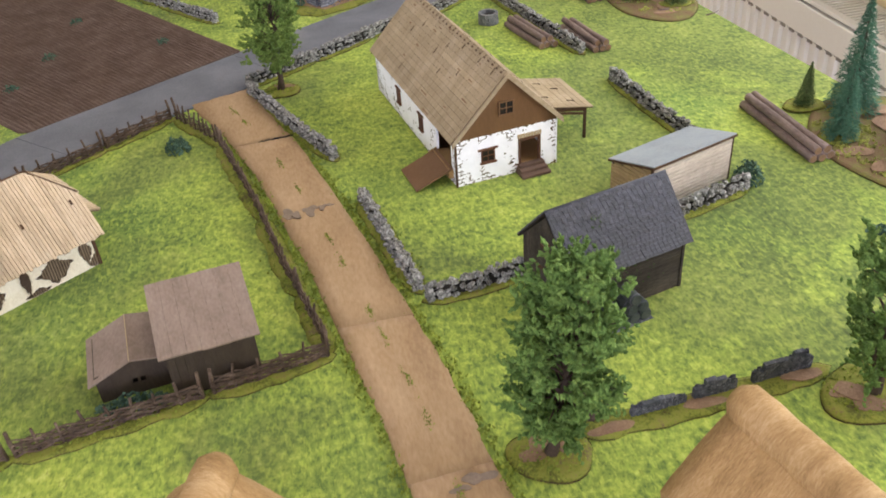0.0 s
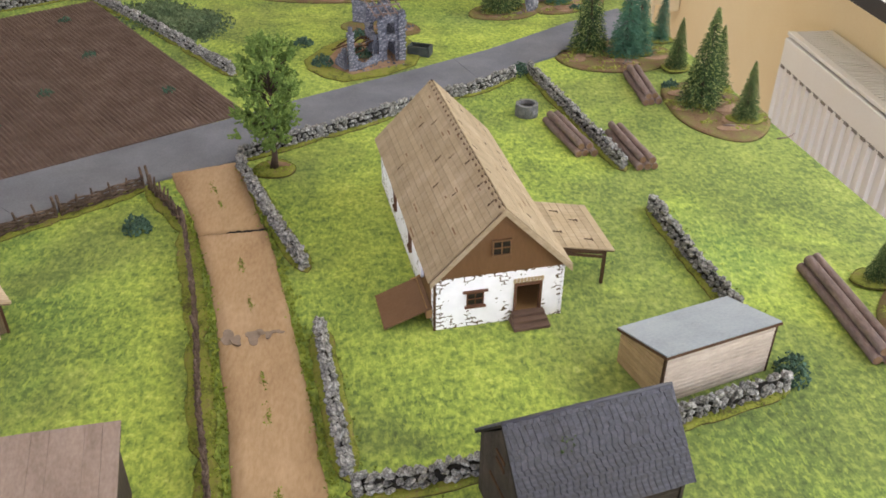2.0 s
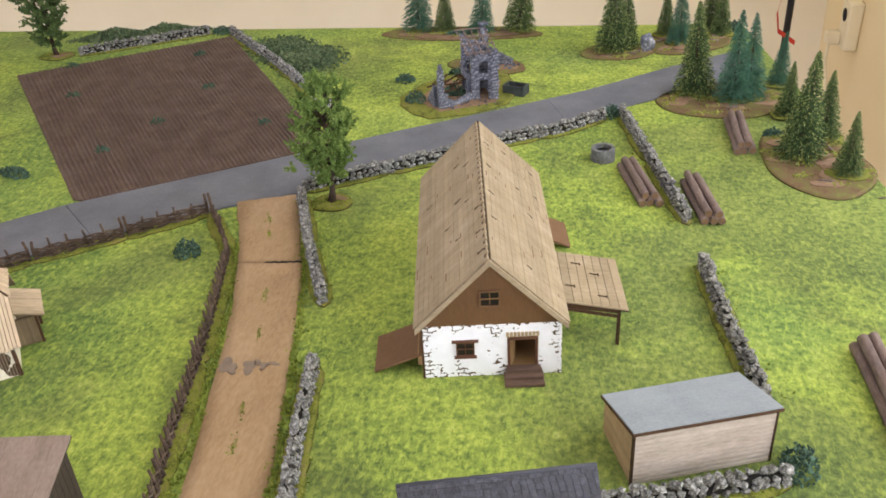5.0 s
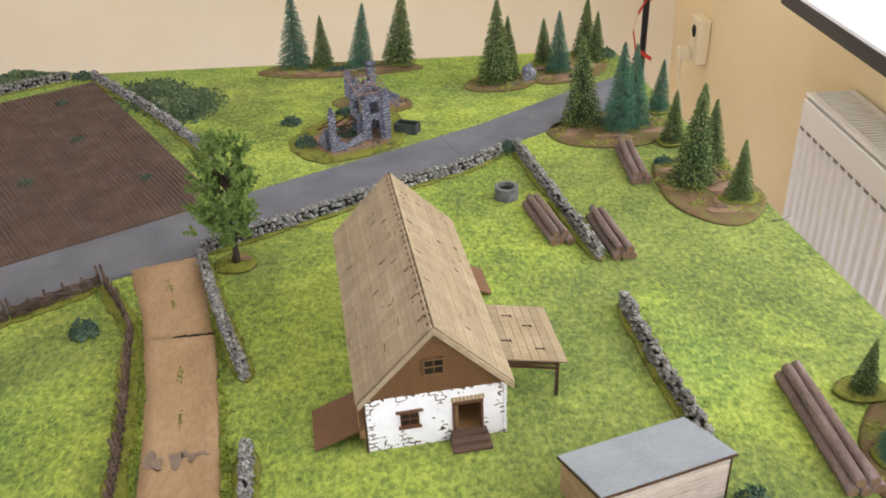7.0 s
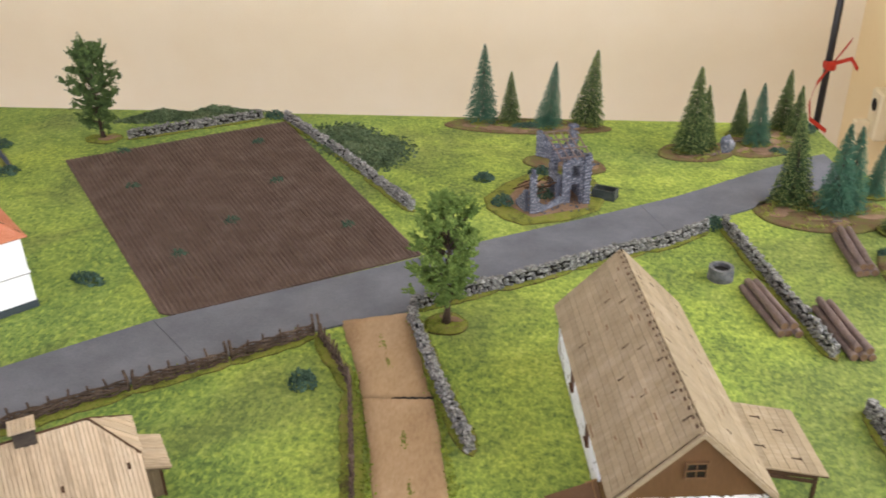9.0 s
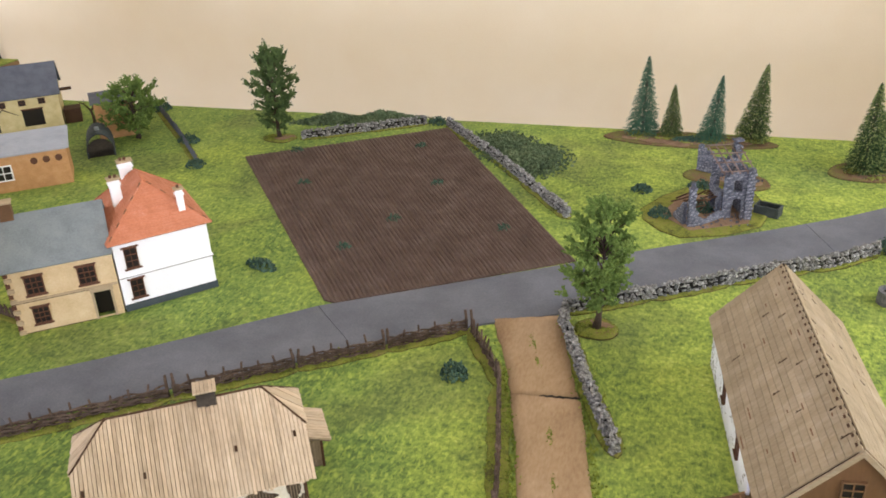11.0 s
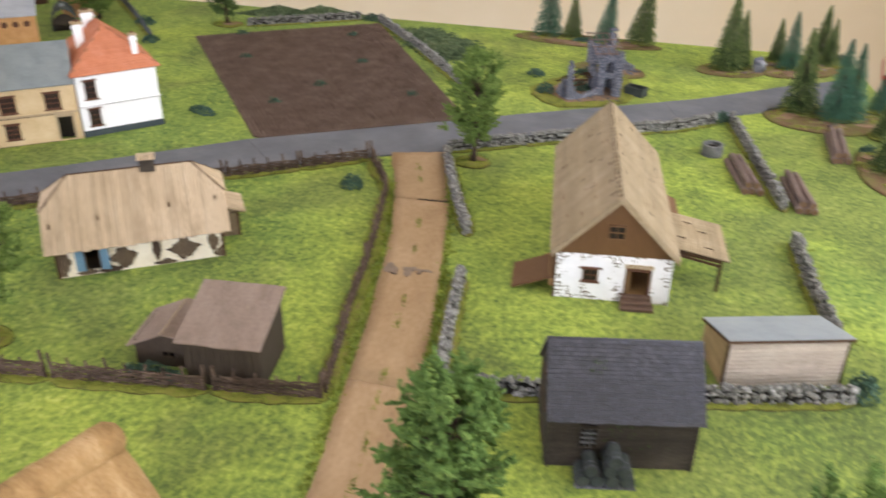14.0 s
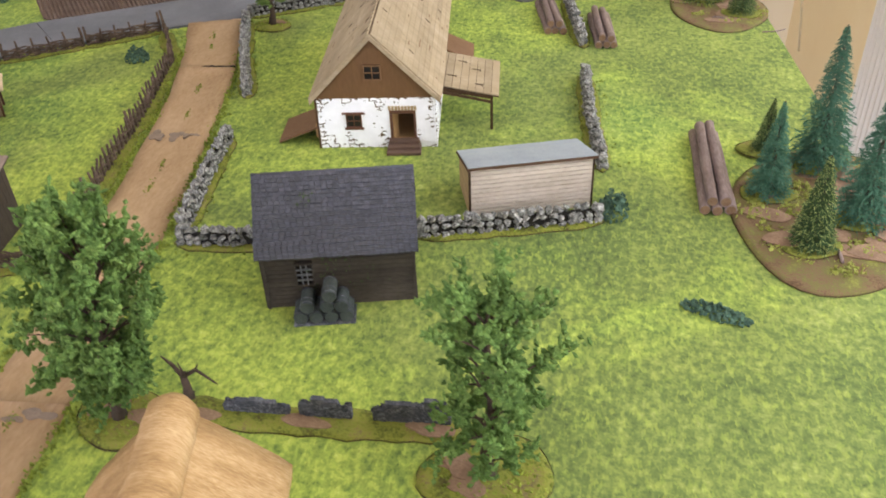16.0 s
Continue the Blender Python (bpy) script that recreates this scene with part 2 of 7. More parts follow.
RUIN_STONE = surface("blue_grey_block", ["3f424b", "70737f", "bcbcc6"], 1.6, 7.0, 0.9, 0.5, rand=0.22, spread=0.16)
RUIN = surface("blue_grey_masonry", ["373a43", "5f626f", "9fa0ab"], 90, 500, 0.9, 0.6, rand=0.2)
LOW_STONE = surface("dark_grey_block", ["27282d", "46484f", "7d7f87"], 1.6, 7.0, 0.85, 0.5, rand=0.25, spread=0.16)
LOWWALL = surface("dark_engraved_stone", ["303137", "4c4e56", "80828a"], 110, 500, 0.85, 0.7, rand=0.2)
BARREL = surface("dark_grey_barrel", ["2c3231", "404645", "535957"], 70, 500, 0.7, 0.4, rand=0.1)
COBBLE = surface("brown_cobble", ["8d8179", "9f948b", "aea49b"], 1.5, 6.0, 0.9, 0.4, rand=0.06)
COBBLE_FAR = surface("brown_cobble_far", ["8a8079", "a0968d", "b3aaa2"], 70, 500, 0.9, 0.4, island=0.09)
TILE_ORANGE = surface("orange_tile", ["b06b4c", "c57e5f", "d1917a"], 40, 450, 0.75, 0.25, rand=0.03)
SLATE_TOWN = surface("grey_card_roof", ["6d7479", "7f868a", "8c9396"], 30, 420, 0.8, 0.25)
# Lighter copy of the grey roof card, with the sky's sheen in the colour.
SLATE_SHEEN = surface("sheen_grey_card_roof", ["969ba6", "a5aab4", "b0b5be"], 30, 420, 0.8, 0.25)
SLATE_DARK = surface("dark_slate_card", ["4c505a", "5c606a", "6a6e78"], 35, 420, 0.8, 0.3)
OCHRE = surface("ochre_stucco", ["bea47c", "d0b891", "dcc8a6"], 40, 420, 0.85, 0.25)
YELLOW = surface("yellow_stucco", ["b6a676", "cdbe8e", "dccfa6"], 45, 420, 0.85, 0.3)
BRICK = surface("orange_brick_card", ["b08259", "c49567", "d0a67c"], 60, 480, 0.85, 0.3)
WHITEWALL = surface("smooth_white_stucco", ["f2f2f5", "fafafc"], 20, 350, 0.7, 0.15)
PLINTH = surface("dark_plinth", ["3b4448", "4b5458"], 40, 400, 0.8, 0.2)
FRAME = surface("brown_window_frame", ["52362a", "704e3c"], 70, 450, 0.7, 0.2)
TRIM = surface("stone_trim", ["a38f72", "bba88b"], 60, 450, 0.8, 0.25)
DARK = glassy("dark_window", "1f1a18")
CHURCH = surface("tan_printed_facade", ["b58a50", "cda366", "d9b47c"], 14, 300, 0.8, 0.2)
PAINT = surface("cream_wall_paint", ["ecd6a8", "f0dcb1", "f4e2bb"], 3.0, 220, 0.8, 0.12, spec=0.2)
# Paler copy of the wall paint: the north wall's stronger daylight is in its colour.
PAINT_LIT = surface("lit_cream_wall_paint", ["ecdfc4", "f0e5cc", "f4ead4"], 3.0, 220, 0.8, 0.12, spec=0.2)
ENAMEL = surface("white_enamel", ["ece9e2", "f4f2ec"], 6, 150, 0.35, 0.05, spec=0.5)
# Near-black for cracks and gaps; also puts the shade of hollows into colour.
SHADE_GAP = surface("dark_gap_shade", ["1c1a18", "292623"], 60, 300, 0.9, 0.1)
PLASTIC = surface("ivory_plastic", ["e6d8b4", "efe3c4"], 20, 200, 0.4, 0.05, spec=0.5)
BLACK = surface("black_lacquer", ["17171a", "222226"], 30, 300, 0.4, 0.1, spec=0.5)
RED = surface("red_ribbon", ["a82a1c", "c9402c"], 60, 500, 0.6, 0.3)
SILL = surface("white_sill_laminate", ["f0f1f4", "f8f8fa"], 8, 200, 0.3, 0.05, spec=0.5)
FLOOR = surface("tan_floor", ["93826a", "a59378"], 5, 200, 0.6, 0.1)
TABLE = surface("table_board", ["7d6446", "967b59"], 12, 250, 0.6, 0.2, (0.2, 1, 1))
CEIL = surface("white_ceiling", ["e3e1db", "eae8e3"], 6, 200, 0.9, 0.1)


# ---- mesh helpers ----
def bm_new():
    return bmesh.new()


def part(name, bm, material, parent=None, label="", m=None):
    me = bpy.data.meshes.new(name)
    bm.normal_update()
    bm.to_mesh(me)
    bm.free()
    me.materials.append(material)
    return shared(name, me, parent, m, label)


def shared(name, me, parent=None, m=None, label=""):
    ob = new(name, me)
    if parent is not None:
        ob.parent = parent
    if m is not None:
        ob.matrix_basis = m
    if label:
        ob["label"] = label
    return ob


def pydata(name, verts, faces, material):
    me = bpy.data.meshes.new(name)
    me.from_pydata(verts, [], faces)
    me.materials.append(material)
    me.update()
    return me


def thing(name, m, label, category, group="", kind=""):
    ob = new(name)
    ob.matrix_basis = m
    ob.empty_display_size = 0.01
    return tagged(ob, label, category, group, kind)


def at(x, y, z=0.0, turn=0.0):
    return pose(x, y, z, 0, 0, turn)


def box(bm, x0, y0, z0, x1, y1, z1, bevel=0.0, m=None):
    vs = [bm.verts.new(p) for p in ((x0, y0, z0), (x1, y0, z0), (x1, y1, z0), (x0, y1, z0), (x0, y0, z1), (x1, y0, z1), (x1, y1, z1), (x0, y1, z1))]
    fs = [bm.faces.new([vs[i] for i in f]) for f in ((3, 2, 1, 0), (4, 5, 6, 7), (0, 1, 5, 4), (1, 2, 6, 5), (2, 3, 7, 6), (3, 0, 4, 7))]
    if m is not None:
        bmesh.ops.transform(bm, matrix=m, verts=vs)
    if bevel:
        es = list({e for f in fs for e in f.edges})
        bmesh.ops.bevel(bm, geom=es, offset=bevel, segments=1, affect="EDGES", profile=0.5)
    return bm


def boxed(x0, y0, z0, x1, y1, z1, bevel=0.0):
    return box(bm_new(), x0, y0, z0, x1, y1, z1, bevel)


def slab(bm, pts, thick, m=None):
    """A flat polygon, given counter-clockwise in any plane, made solid along its normal (downwards)."""
    pts = [Vector(p) for p in pts]
    nrm = (pts[1] - pts[0]).cross(pts[-1] - pts[0]).normalized()
    top = [bm.verts.new(p) for p in pts]
    low = [bm.verts.new(p - nrm * thick) for p in pts]
    k = len(pts)
    bm.faces.new(top)
    bm.faces.new(low[::-1])
    for i in range(k):
        bm.faces.new((top[i], low[i], low[(i + 1) % k], top[(i + 1) % k]))
    if m is not None:
        bmesh.ops.transform(bm, matrix=m, verts=top + low)
    return bm


def slabbed(pts, thick):
    return slab(bm_new(), pts, thick)


def tube(bm, pts, radii, sides=7, caps=True):
    pts = [Vector(p) for p in pts]
    if not isinstance(radii, (list, tuple)):
        radii = [radii] * len(pts)
    rings = []
    for i, p in enumerate(pts):
        d = (pts[min(i + 1, len(pts) - 1)] - pts[max(i - 1, 0)]).normalized()
        a = d.cross(Vector((0, 0, 1)) if abs(d.z) < 0.9 else Vector((1, 0, 0))).normalized()
        b = d.cross(a)
        rings.append([bm.verts.new(p + radii[i] * (math.cos(2 * math.pi * k / sides) * a + math.sin(2 * math.pi * k / sides) * b)) for k in range(sides)])
    for r, s in zip(rings, rings[1:]):
        for k in range(sides):
            f = bm.faces.new((r[k], r[(k + 1) % sides], s[(k + 1) % sides], s[k]))
            f.smooth = sides > 5
    if caps:
        bm.faces.new(rings[0][::-1])
        bm.faces.new(rings[-1])
    return bm


def tubed(pts, radii, sides=7):
    return tube(bm_new(), pts, radii, sides)


def along(path, s):
    """Place and direction at the arc length s of a polyline of (x, y)."""
    for a, b in zip(path, path[1:]):
        a, b = Vector(a), Vector(b)
        d = (b - a).length
        if s <= d or b == Vector(path[-1]):
            return a + (b - a) * (s / d), (b - a).normalized()
        s -= d


def length_of(path):
    return sum((Vector(b) - Vector(a)).length for a, b in zip(path, path[1:]))


def strip_outline(path, wide, rng, wobble=0.15, step=0.012):
    """An uneven outline round a line on the ground."""
    total = length_of(path)
    k = max(3, int(total / step))
    left, right = [], []
    for i in range(k + 1):
        p, d = along(path, total * i / k)
        nrm = Vector((-d.y, d.x))
        cap = 0.55 if i in (0, k) else (0.9 if i in (1, k - 1) else 1.0)
        left.append(p + nrm * wide * cap * (1 + rng.uniform(-wobble, wobble)))
        right.append(p - nrm * wide * cap * (1 + rng.uniform(-wobble, wobble)))
    p0, d0 = along(path, 0.0)
    p1, d1 = along(path, total)
    return right + [p1 + d1 * wide * 0.6] + left[::-1] + [p0 - d0 * wide * 0.6]


def oval_outline(rx, ry, rng, k=30, wobble=0.07):
    ph = [rng.uniform(0, 6.28) for _ in range(4)]
    out = []
    for i in range(k):
        a = 2 * math.pi * i / k
        r = 1 + wobble * (math.sin(2 * a + ph[0]) + 0.7 * math.sin(3 * a + ph[1]) + 0.4 * math.sin(5 * a + ph[2]))
        out.append(Vector((rx * r * math.cos(a), ry * r * math.sin(a))))
    return out


def terrain_base(name, parent, outline, z=0.003, bevel=0.004, material=None):
    """A thin flocked base: sloping rim and a slightly uneven top."""
    bm = bm_new()
    c = sum(outline, Vector((0, 0))) / len(outline)
    low = [bm.verts.new((p.x, p.y, 0.0)) for p in outline]
    mid = [bm.verts.new((p.x, p.y, z * 0.5)) for p in outline]
    top = []
    for i, p in enumerate(outline):
        q, r = outline[i - 1], outline[(i + 1) % len(outline)]
        t = (r - q).normalized()
        inn = Vector((-t.y, t.x))
        top.append(bm.verts.new((p.x + inn.x * bevel, p.y + inn.y * bevel, z)))
    k = len(outline)
    for i in range(k):
        j = (i + 1) % k
        bm.faces.new((low[i], low[j], mid[j], mid[i]))
        f = bm.faces.new((mid[i], mid[j], top[j], top[i]))
        f.smooth = True
    bm.faces.new(top)
    bm.faces.new(low[::-1])
    ob = part(name, bm, material or FLOCK, parent)
    # Dark band: the base's edge and its painted shadow line.
    rim = bm_new()
    vs = [rim.verts.new((p.x + (p - c).normalized().x * 0.0008, p.y + (p - c).normalized().y * 0.0008, zz)) for zz in (0.0003, z * 0.5) for p in outline]
    for i in range(k):
        j = (i + 1) % k
        rim.faces.new((vs[i], vs[j], vs[k + j], vs[k + i]))
    part("base_edge", rim, FLOCK_EDGE, parent)
    return ob


def hull(rng, k=14, power=0.8):
    """A small rough lump as vertices and triangles, about 1 across."""
    bm = bm_new()
    for _ in range(k):
        v = Vector((rng.gauss(0, 1), rng.gauss(0, 1), rng.gauss(0, 1))).normalized()
        v = Vector([math.copysign(abs(c) ** power, c) for c in v]) * 0.5 * rng.uniform(0.85, 1.1)
        bm.verts.new(v)
    r = bmesh.ops.convex_hull(bm, input=bm.verts)
    bmesh.ops.delete(bm, geom=list({g for g in r["geom_interior"] if isinstance(g, bmesh.types.BMVert)}), context="VERTS")
    bm.verts.index_update()
    v = np.array([x.co[:] for x in bm.verts])
    f = np.array([[x.index for x in fc.verts] for fc in bm.faces])
    bm.free()
    return v, f


_rng = random.Random(5)
LUMPS = [hull(_rng, 10) for _ in range(10)]


def lump_mesh(name, spots, material, rng, flat=0.6):
    """One mesh of many small lumps: spots are (x, y, z, size)."""
    vs, fs, base = [], [], 0
    for x, y, z, s in spots:
        v, f = LUMPS[rng.randrange(len(LUMPS))]
        e = np.array(Euler((rng.uniform(0, 6), rng.uniform(0, 6), rng.uniform(0, 6))).to_matrix())
        w = (v * (s, s * rng.uniform(0.6, 1.0), s * flat)) @ e.T + (x, y, z)
        vs.append(w)
        fs.append(f + base)
        base += len(v)
    return pydata(name, np.concatenate(vs).tolist(), np.concatenate(fs).tolist(), material)


def spindles(name, p0, p1, width, material):
    """One mesh of many slim pointed lumps, each from p0 to p1."""
    p0, p1 = np.asarray(p0), np.asarray(p1)
    d = p1 - p0
    a = np.cross(d, (0.31, 0.52, 0.79))
    a /= np.linalg.norm(a, axis=1)[:, None] + 1e-9
    c = np.cross(d / (np.linalg.norm(d, axis=1)[:, None] + 1e-9), a)
    w = (np.asarray(width) / 2)[:, None]
    q = p0 + d * 0.55
    v = np.stack([p0, q + a * w, q + c * w, q - a * w, q - c * w, p1], 1).reshape(-1, 3)
    k = np.array([(0, 2, 1), (0, 3, 2), (0, 4, 3), (0, 1, 4), (5, 1, 2), (5, 2, 3), (5, 3, 4), (5, 4, 1)])
    f = (k[None] + 6 * np.arange(len(p0))[:, None, None]).reshape(-1, 3)
    return pydata(name, v.tolist(), f.tolist(), material)


def rock_meshes(count, material, seed, power=0.6):
    rng = random.Random(seed)
    out = []
    for _ in range(count):
        v, f = hull(rng, 18, power)
        out.append(pydata("stone", v.tolist(), f.tolist(), material))
    return out


ROCKS = rock_meshes(10, STONE, 11)
RUIN_ROCKS = rock_meshes(8, RUIN_STONE, 12, 0.35)
COBBLES = rock_meshes(6, COBBLE, 13, 0.4)


def panel(bm, wide, high, thick, holes, m=None):
    """An upright wall in x and z with openings (x0, z0, x1, z1); its outer face is y = 0."""
    xs = sorted({0.0, wide, *[h[0] for h in holes], *[h[2] for h in holes]})
    zs = sorted({0.0, high, *[h[1] for h in holes], *[h[3] for h in holes]})
    for x0, x1 in zip(xs, xs[1:]):
        run = None
        for z0, z1 in zip(zs, zs[1:]):
            cx, cz = (x0 + x1) / 2, (z0 + z1) / 2
            solid = not any(h[0] < cx < h[2] and h[1] < cz < h[3] for h in holes)
            if solid:
                run = (run[0], z1) if run else (z0, z1)
            if run and (not solid or z1 == zs[-1]):
                box(bm, x0, 0, run[0], x1, thick, run[1], 0, m)
                run = None
    bmesh.ops.remove_doubles(bm, verts=bm.verts, dist=1e-6)
    return bm


def window(parent, m, wide, high, bars=(1, 1), material=None, glass=True, deep=0.002, sill=0.0, lintel=0.0, bar=None):
    """A framed window as a part: frame, glazing bars and a dark pane."""
    material = material or FRAME
    t = max(0.0012, wide * 0.09)
    bm = bm_new()
    box(bm, -t, -deep, -t, wide + t, deep * 0.6, 0)
    box(bm, -t, -deep, high, wide + t, deep * 0.6, high + t)
    box(bm, -t, -deep, 0, 0, deep * 0.6, high)
    box(bm, wide, -deep, 0, wide + t, deep * 0.6, high)
    bmesh.ops.remove_doubles(bm, verts=bm.verts, dist=1e-6)
    w = part("window", bm, material, parent, m=m)
    if sill:
        part("sill", boxed(-t - sill, -deep - 0.0015, -t - 0.0016, wide + t + sill, deep * 0.6, -t), material, w)
    if lintel:
        part("lintel", boxed(-t - lintel, -deep - 0.0008, high + t, wide + t + lintel, deep * 0.6, high + t + 0.002), material, w)
    for i in range(bars[0]):
        x = wide * (i + 1) / (bars[0] + 1)
        part("glazing_bar", boxed(x - t * 0.35, -deep * 0.8, 0, x + t * 0.35, deep * 0.3, high), bar or material, w)
    for i in range(bars[1]):
        z = high * (i + 1) / (bars[1] + 1)
        part("glazing_bar", boxed(0, -deep * 0.82, z - t * 0.35, wide, deep * 0.28, z + t * 0.35), bar or material, w)
    if glass:
        part("pane", boxed(0, -deep * 0.25, 0, wide, deep * 0.2, high), DARK, w)
    return w


def slope_strips(name, parent, m, wide, run, count, thick, material, limit=None, rng=None, gap=0.0006, split=0.0, jitter=0.0006):
    """Boards laid side by side on a slope: m puts x along the eave, y up the slope and z out of it. limit(x) is the share of the run that a board reaches."""
    meshes = {}
    w = wide / count
    for i in range(count):
        x0, x1 = i * w + gap / 2, (i + 1) * w - gap / 2
        v0, v1 = (limit(x0), limit(x1)) if limit else (1.0, 1.0)
        cuts = [(0.0, None)]
        if split and rng.random() < split and min(v0, v1) > 0.99:
            cuts = [(0.0, rng.uniform(0.25, 0.75))]
            cuts.append((cuts[0][1], None))
        for a, b in cuts:
            ya, yb0, yb1 = a * run + (0.0003 if a else -rng.uniform(0, jitter * 2)), (v0 if b is None else b) * run, (v1 if b is None else b) * run
            h = thick + rng.uniform(0, jitter)
            part(name, slabbed([(x0, ya, h), (x1, ya, h), (x1, max(ya + 1e-4, yb1), h), (x0, max(ya + 1e-4, yb0), h)], h), material, parent, m=m)


def slope_frame(a, b, c):
    """Matrix for slope_strips: a, b the eave's ends, c a point up the slope from a."""
    a, b, c = Vector(a), Vector(b), Vector(c)
    x = (b - a).normalized()
    up = (c - a) - x * (c - a).dot(x)
    y = up.normalized()
    z = x.cross(y)
    return Matrix(((x.x, y.x, z.x, a.x), (x.y, y.y, z.y, a.y), (x.z, y.z, z.z, a.z), (0, 0, 0, 1))), (b - a).length, up.length


# ---- room ----
X0, X1, Y0, Y1, Z0, Z1 = -6.5, 1.165, -5.5, 3.35, -0.98, 1.85


def structure(name, bm, material, label, category):
    return tagged(part(name, bm, material), label, category, "", "structure")


structure("floor", boxed(X0, Y0, Z0 - 0.1, X1, Y1, Z0), FLOOR, "plain tan floor under the gaming table", "floor")
structure("ceiling", boxed(X0 - 0.1, Y0 - 0.1, Z1, X1 + 0.25, Y1 + 0.1, Z1 + 0.1), CEIL, "plain white ceiling of the room", "ceiling")
structure("wall_north", boxed(X0, Y1, Z0, X1, Y1 + 0.1, Z1), PAINT_LIT, "smooth cream painted wall behind the table", "wall")
# Wall out of view; its opening is added for the south daylight lamp.
bm = bm_new()
for x0, x1, z0, z1 in ((X0, -5.4, Z0, Z1), (0.6, X1, Z0, Z1), (-5.4, 0.6, Z0, 0.0), (-5.4, 0.6, 1.3, Z1)):
    box(bm, x0, Y0 - 0.1, z0, x1, Y0, z1)
structure("wall_south", bm, PAINT, "unseen cream painted wall with an added window opening", "wall")
# Wall out of view; its opening is added for the west daylight lamp.
bm = bm_new()
for y0, y1, z0, z1 in ((Y0, -2.4, Z0, Z1), (3.0, Y1, Z0, Z1), (-2.4, 3.0, Z0, 0.0), (-2.4, 3.0, 1.3, Z1)):
    box(bm, X0 - 0.1, y0, z0, X0, y1, z1)
structure("wall_west", bm, PAINT, "unseen cream painted wall with an added window opening", "wall")
WIN = (-0.6, 2.08, 0.08, 1.35)
bm = bm_new()
for y0, y1, z0, z1 in ((Y0, WIN[0], Z0, Z1), (WIN[1], Y1, Z0, Z1), (WIN[0], WIN[1], Z0, WIN[2]), (WIN[0], WIN[1], WIN[3], Z1)):
    box(bm, X1, y0, z0, X1 + 0.15, y1, z1)
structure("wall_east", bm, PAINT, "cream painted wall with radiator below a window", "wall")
win = thing("window_1", at(X1, 0), "white framed window over a wide sill", "window", "", "structure")
for y0, y1, z0, z1 in ((WIN[0], WIN[1], WIN[2], WIN[2] + 0.05), (WIN[0], WIN[1], WIN[3] - 0.05, WIN[3]), (WIN[0], WIN[0] + 0.05, WIN[2] + 0.05, WIN[3] - 0.05), (WIN[1] - 0.05, WIN[1], WIN[2] + 0.05, WIN[3] - 0.05), (0.7, 0.76, WIN[2] + 0.05, WIN[3] - 0.05)):
    part("window_frame", boxed(0.092, y0, z0 + (0.0045 if z0 == WIN[2] else 0.0), 0.135, y1, z1, 0.004), ENAMEL, win)
sill = part("window_sill", boxed(-0.115, WIN[0] - 0.06, WIN[2] - 0.014, 0.09, WIN[1] + 0.08, WIN[2] + 0.004, 0.001), SILL, win, "white laminate sill board")
part("sill_edge", boxed(-0.1172, WIN[0] - 0.06, WIN[2] - 0.034, -0.112, WIN[1] + 0.08, WIN[2] - 0.0035), BLACK, win, "dark sill edging")
outside = bm_new()
box(outside, X1 + 0.5, -2.0, -0.5, X1 + 0.52, 4.0, 3.0)
m_, n_, l_, b_ = shader("bright_sky_outside")
b_.inputs["Emission Color"].default_value = (0.9, 0.95, 1.0, 1)
b_.inputs["Emission Strength"].default_value = 2.0
structure("backdrop", outside, m_, "bright daylight outside the window", "backdrop")

# ---- tables and the grass mat ----
MAT_EDGE = [(0.854, 0.12), (0.652, 2.035), (-1.80, 2.035), (-1.80, 2.225), (-1.93, 2.225), (-1.93, 2.4), (-3.2, 2.4), (-3.2, 0.12)]
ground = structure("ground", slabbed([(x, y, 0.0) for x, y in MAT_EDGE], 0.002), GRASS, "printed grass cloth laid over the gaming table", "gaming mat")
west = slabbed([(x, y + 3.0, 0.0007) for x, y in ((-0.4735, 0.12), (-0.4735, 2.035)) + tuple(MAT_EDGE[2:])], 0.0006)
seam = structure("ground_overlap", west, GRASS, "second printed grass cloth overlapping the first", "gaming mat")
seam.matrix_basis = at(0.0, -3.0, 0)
table = thing("gaming_table", at(0, 0, 0), "large wooden gaming table under the grass cloth", "table")
part("tabletop", slabbed([(x * 0.998, y * 0.998 + 0.002, -0.0025) for x, y in MAT_EDGE], 0.028), TABLE, table)
for lx, ly in ((0.7, 0.25), (0.55, 1.9), (-1.6, 0.25), (-1.6, 1.9), (-3.1, 0.25), (-3.1, 2.3)):
    part("table_leg", boxed(lx - 0.025, ly - 0.025, Z0, lx + 0.025, ly + 0.025, -0.0305, 0.003), TABLE, table)

# ---- radiator, switch box, pole, cable ----
rad = thing("radiator", at(1.054, 1.975, -0.692), "white steel panel radiator fixed below the window", "radiator")
RL, RH, RD = 1.6, 0.60, 0.105
bm = bm_new()
k = int(RL / 0.0333)
prof = []
for i in range(k):
    y = -RL * i / k
    for f, d in ((0.0, 0.0), (0.18, 0.0), (0.3, 0.007), (0.7, 0.007), (0.82, 0.0)):
        prof.append((d, y - f * RL / k))
lo = [bm.verts.new((x, y, 0.03)) for x, y in prof]
hi = [bm.verts.new((x, y, RH - 0.075)) for x, y in prof]
for i in range(len(prof) - 1):
    bm.faces.new((lo[i + 1], lo[i], hi[i], hi[i + 1]))
part("front_panel", bm, ENAMEL, rad)
part("upper_panel", boxed(-0.0005, -RL, RH - 0.075, 0.014, 0, RH - 0.014, 0.002), ENAMEL, rad)
part("lower_panel", boxed(0, -RL, 0, 0.014, 0, 0.03, 0.002), ENAMEL, rad)
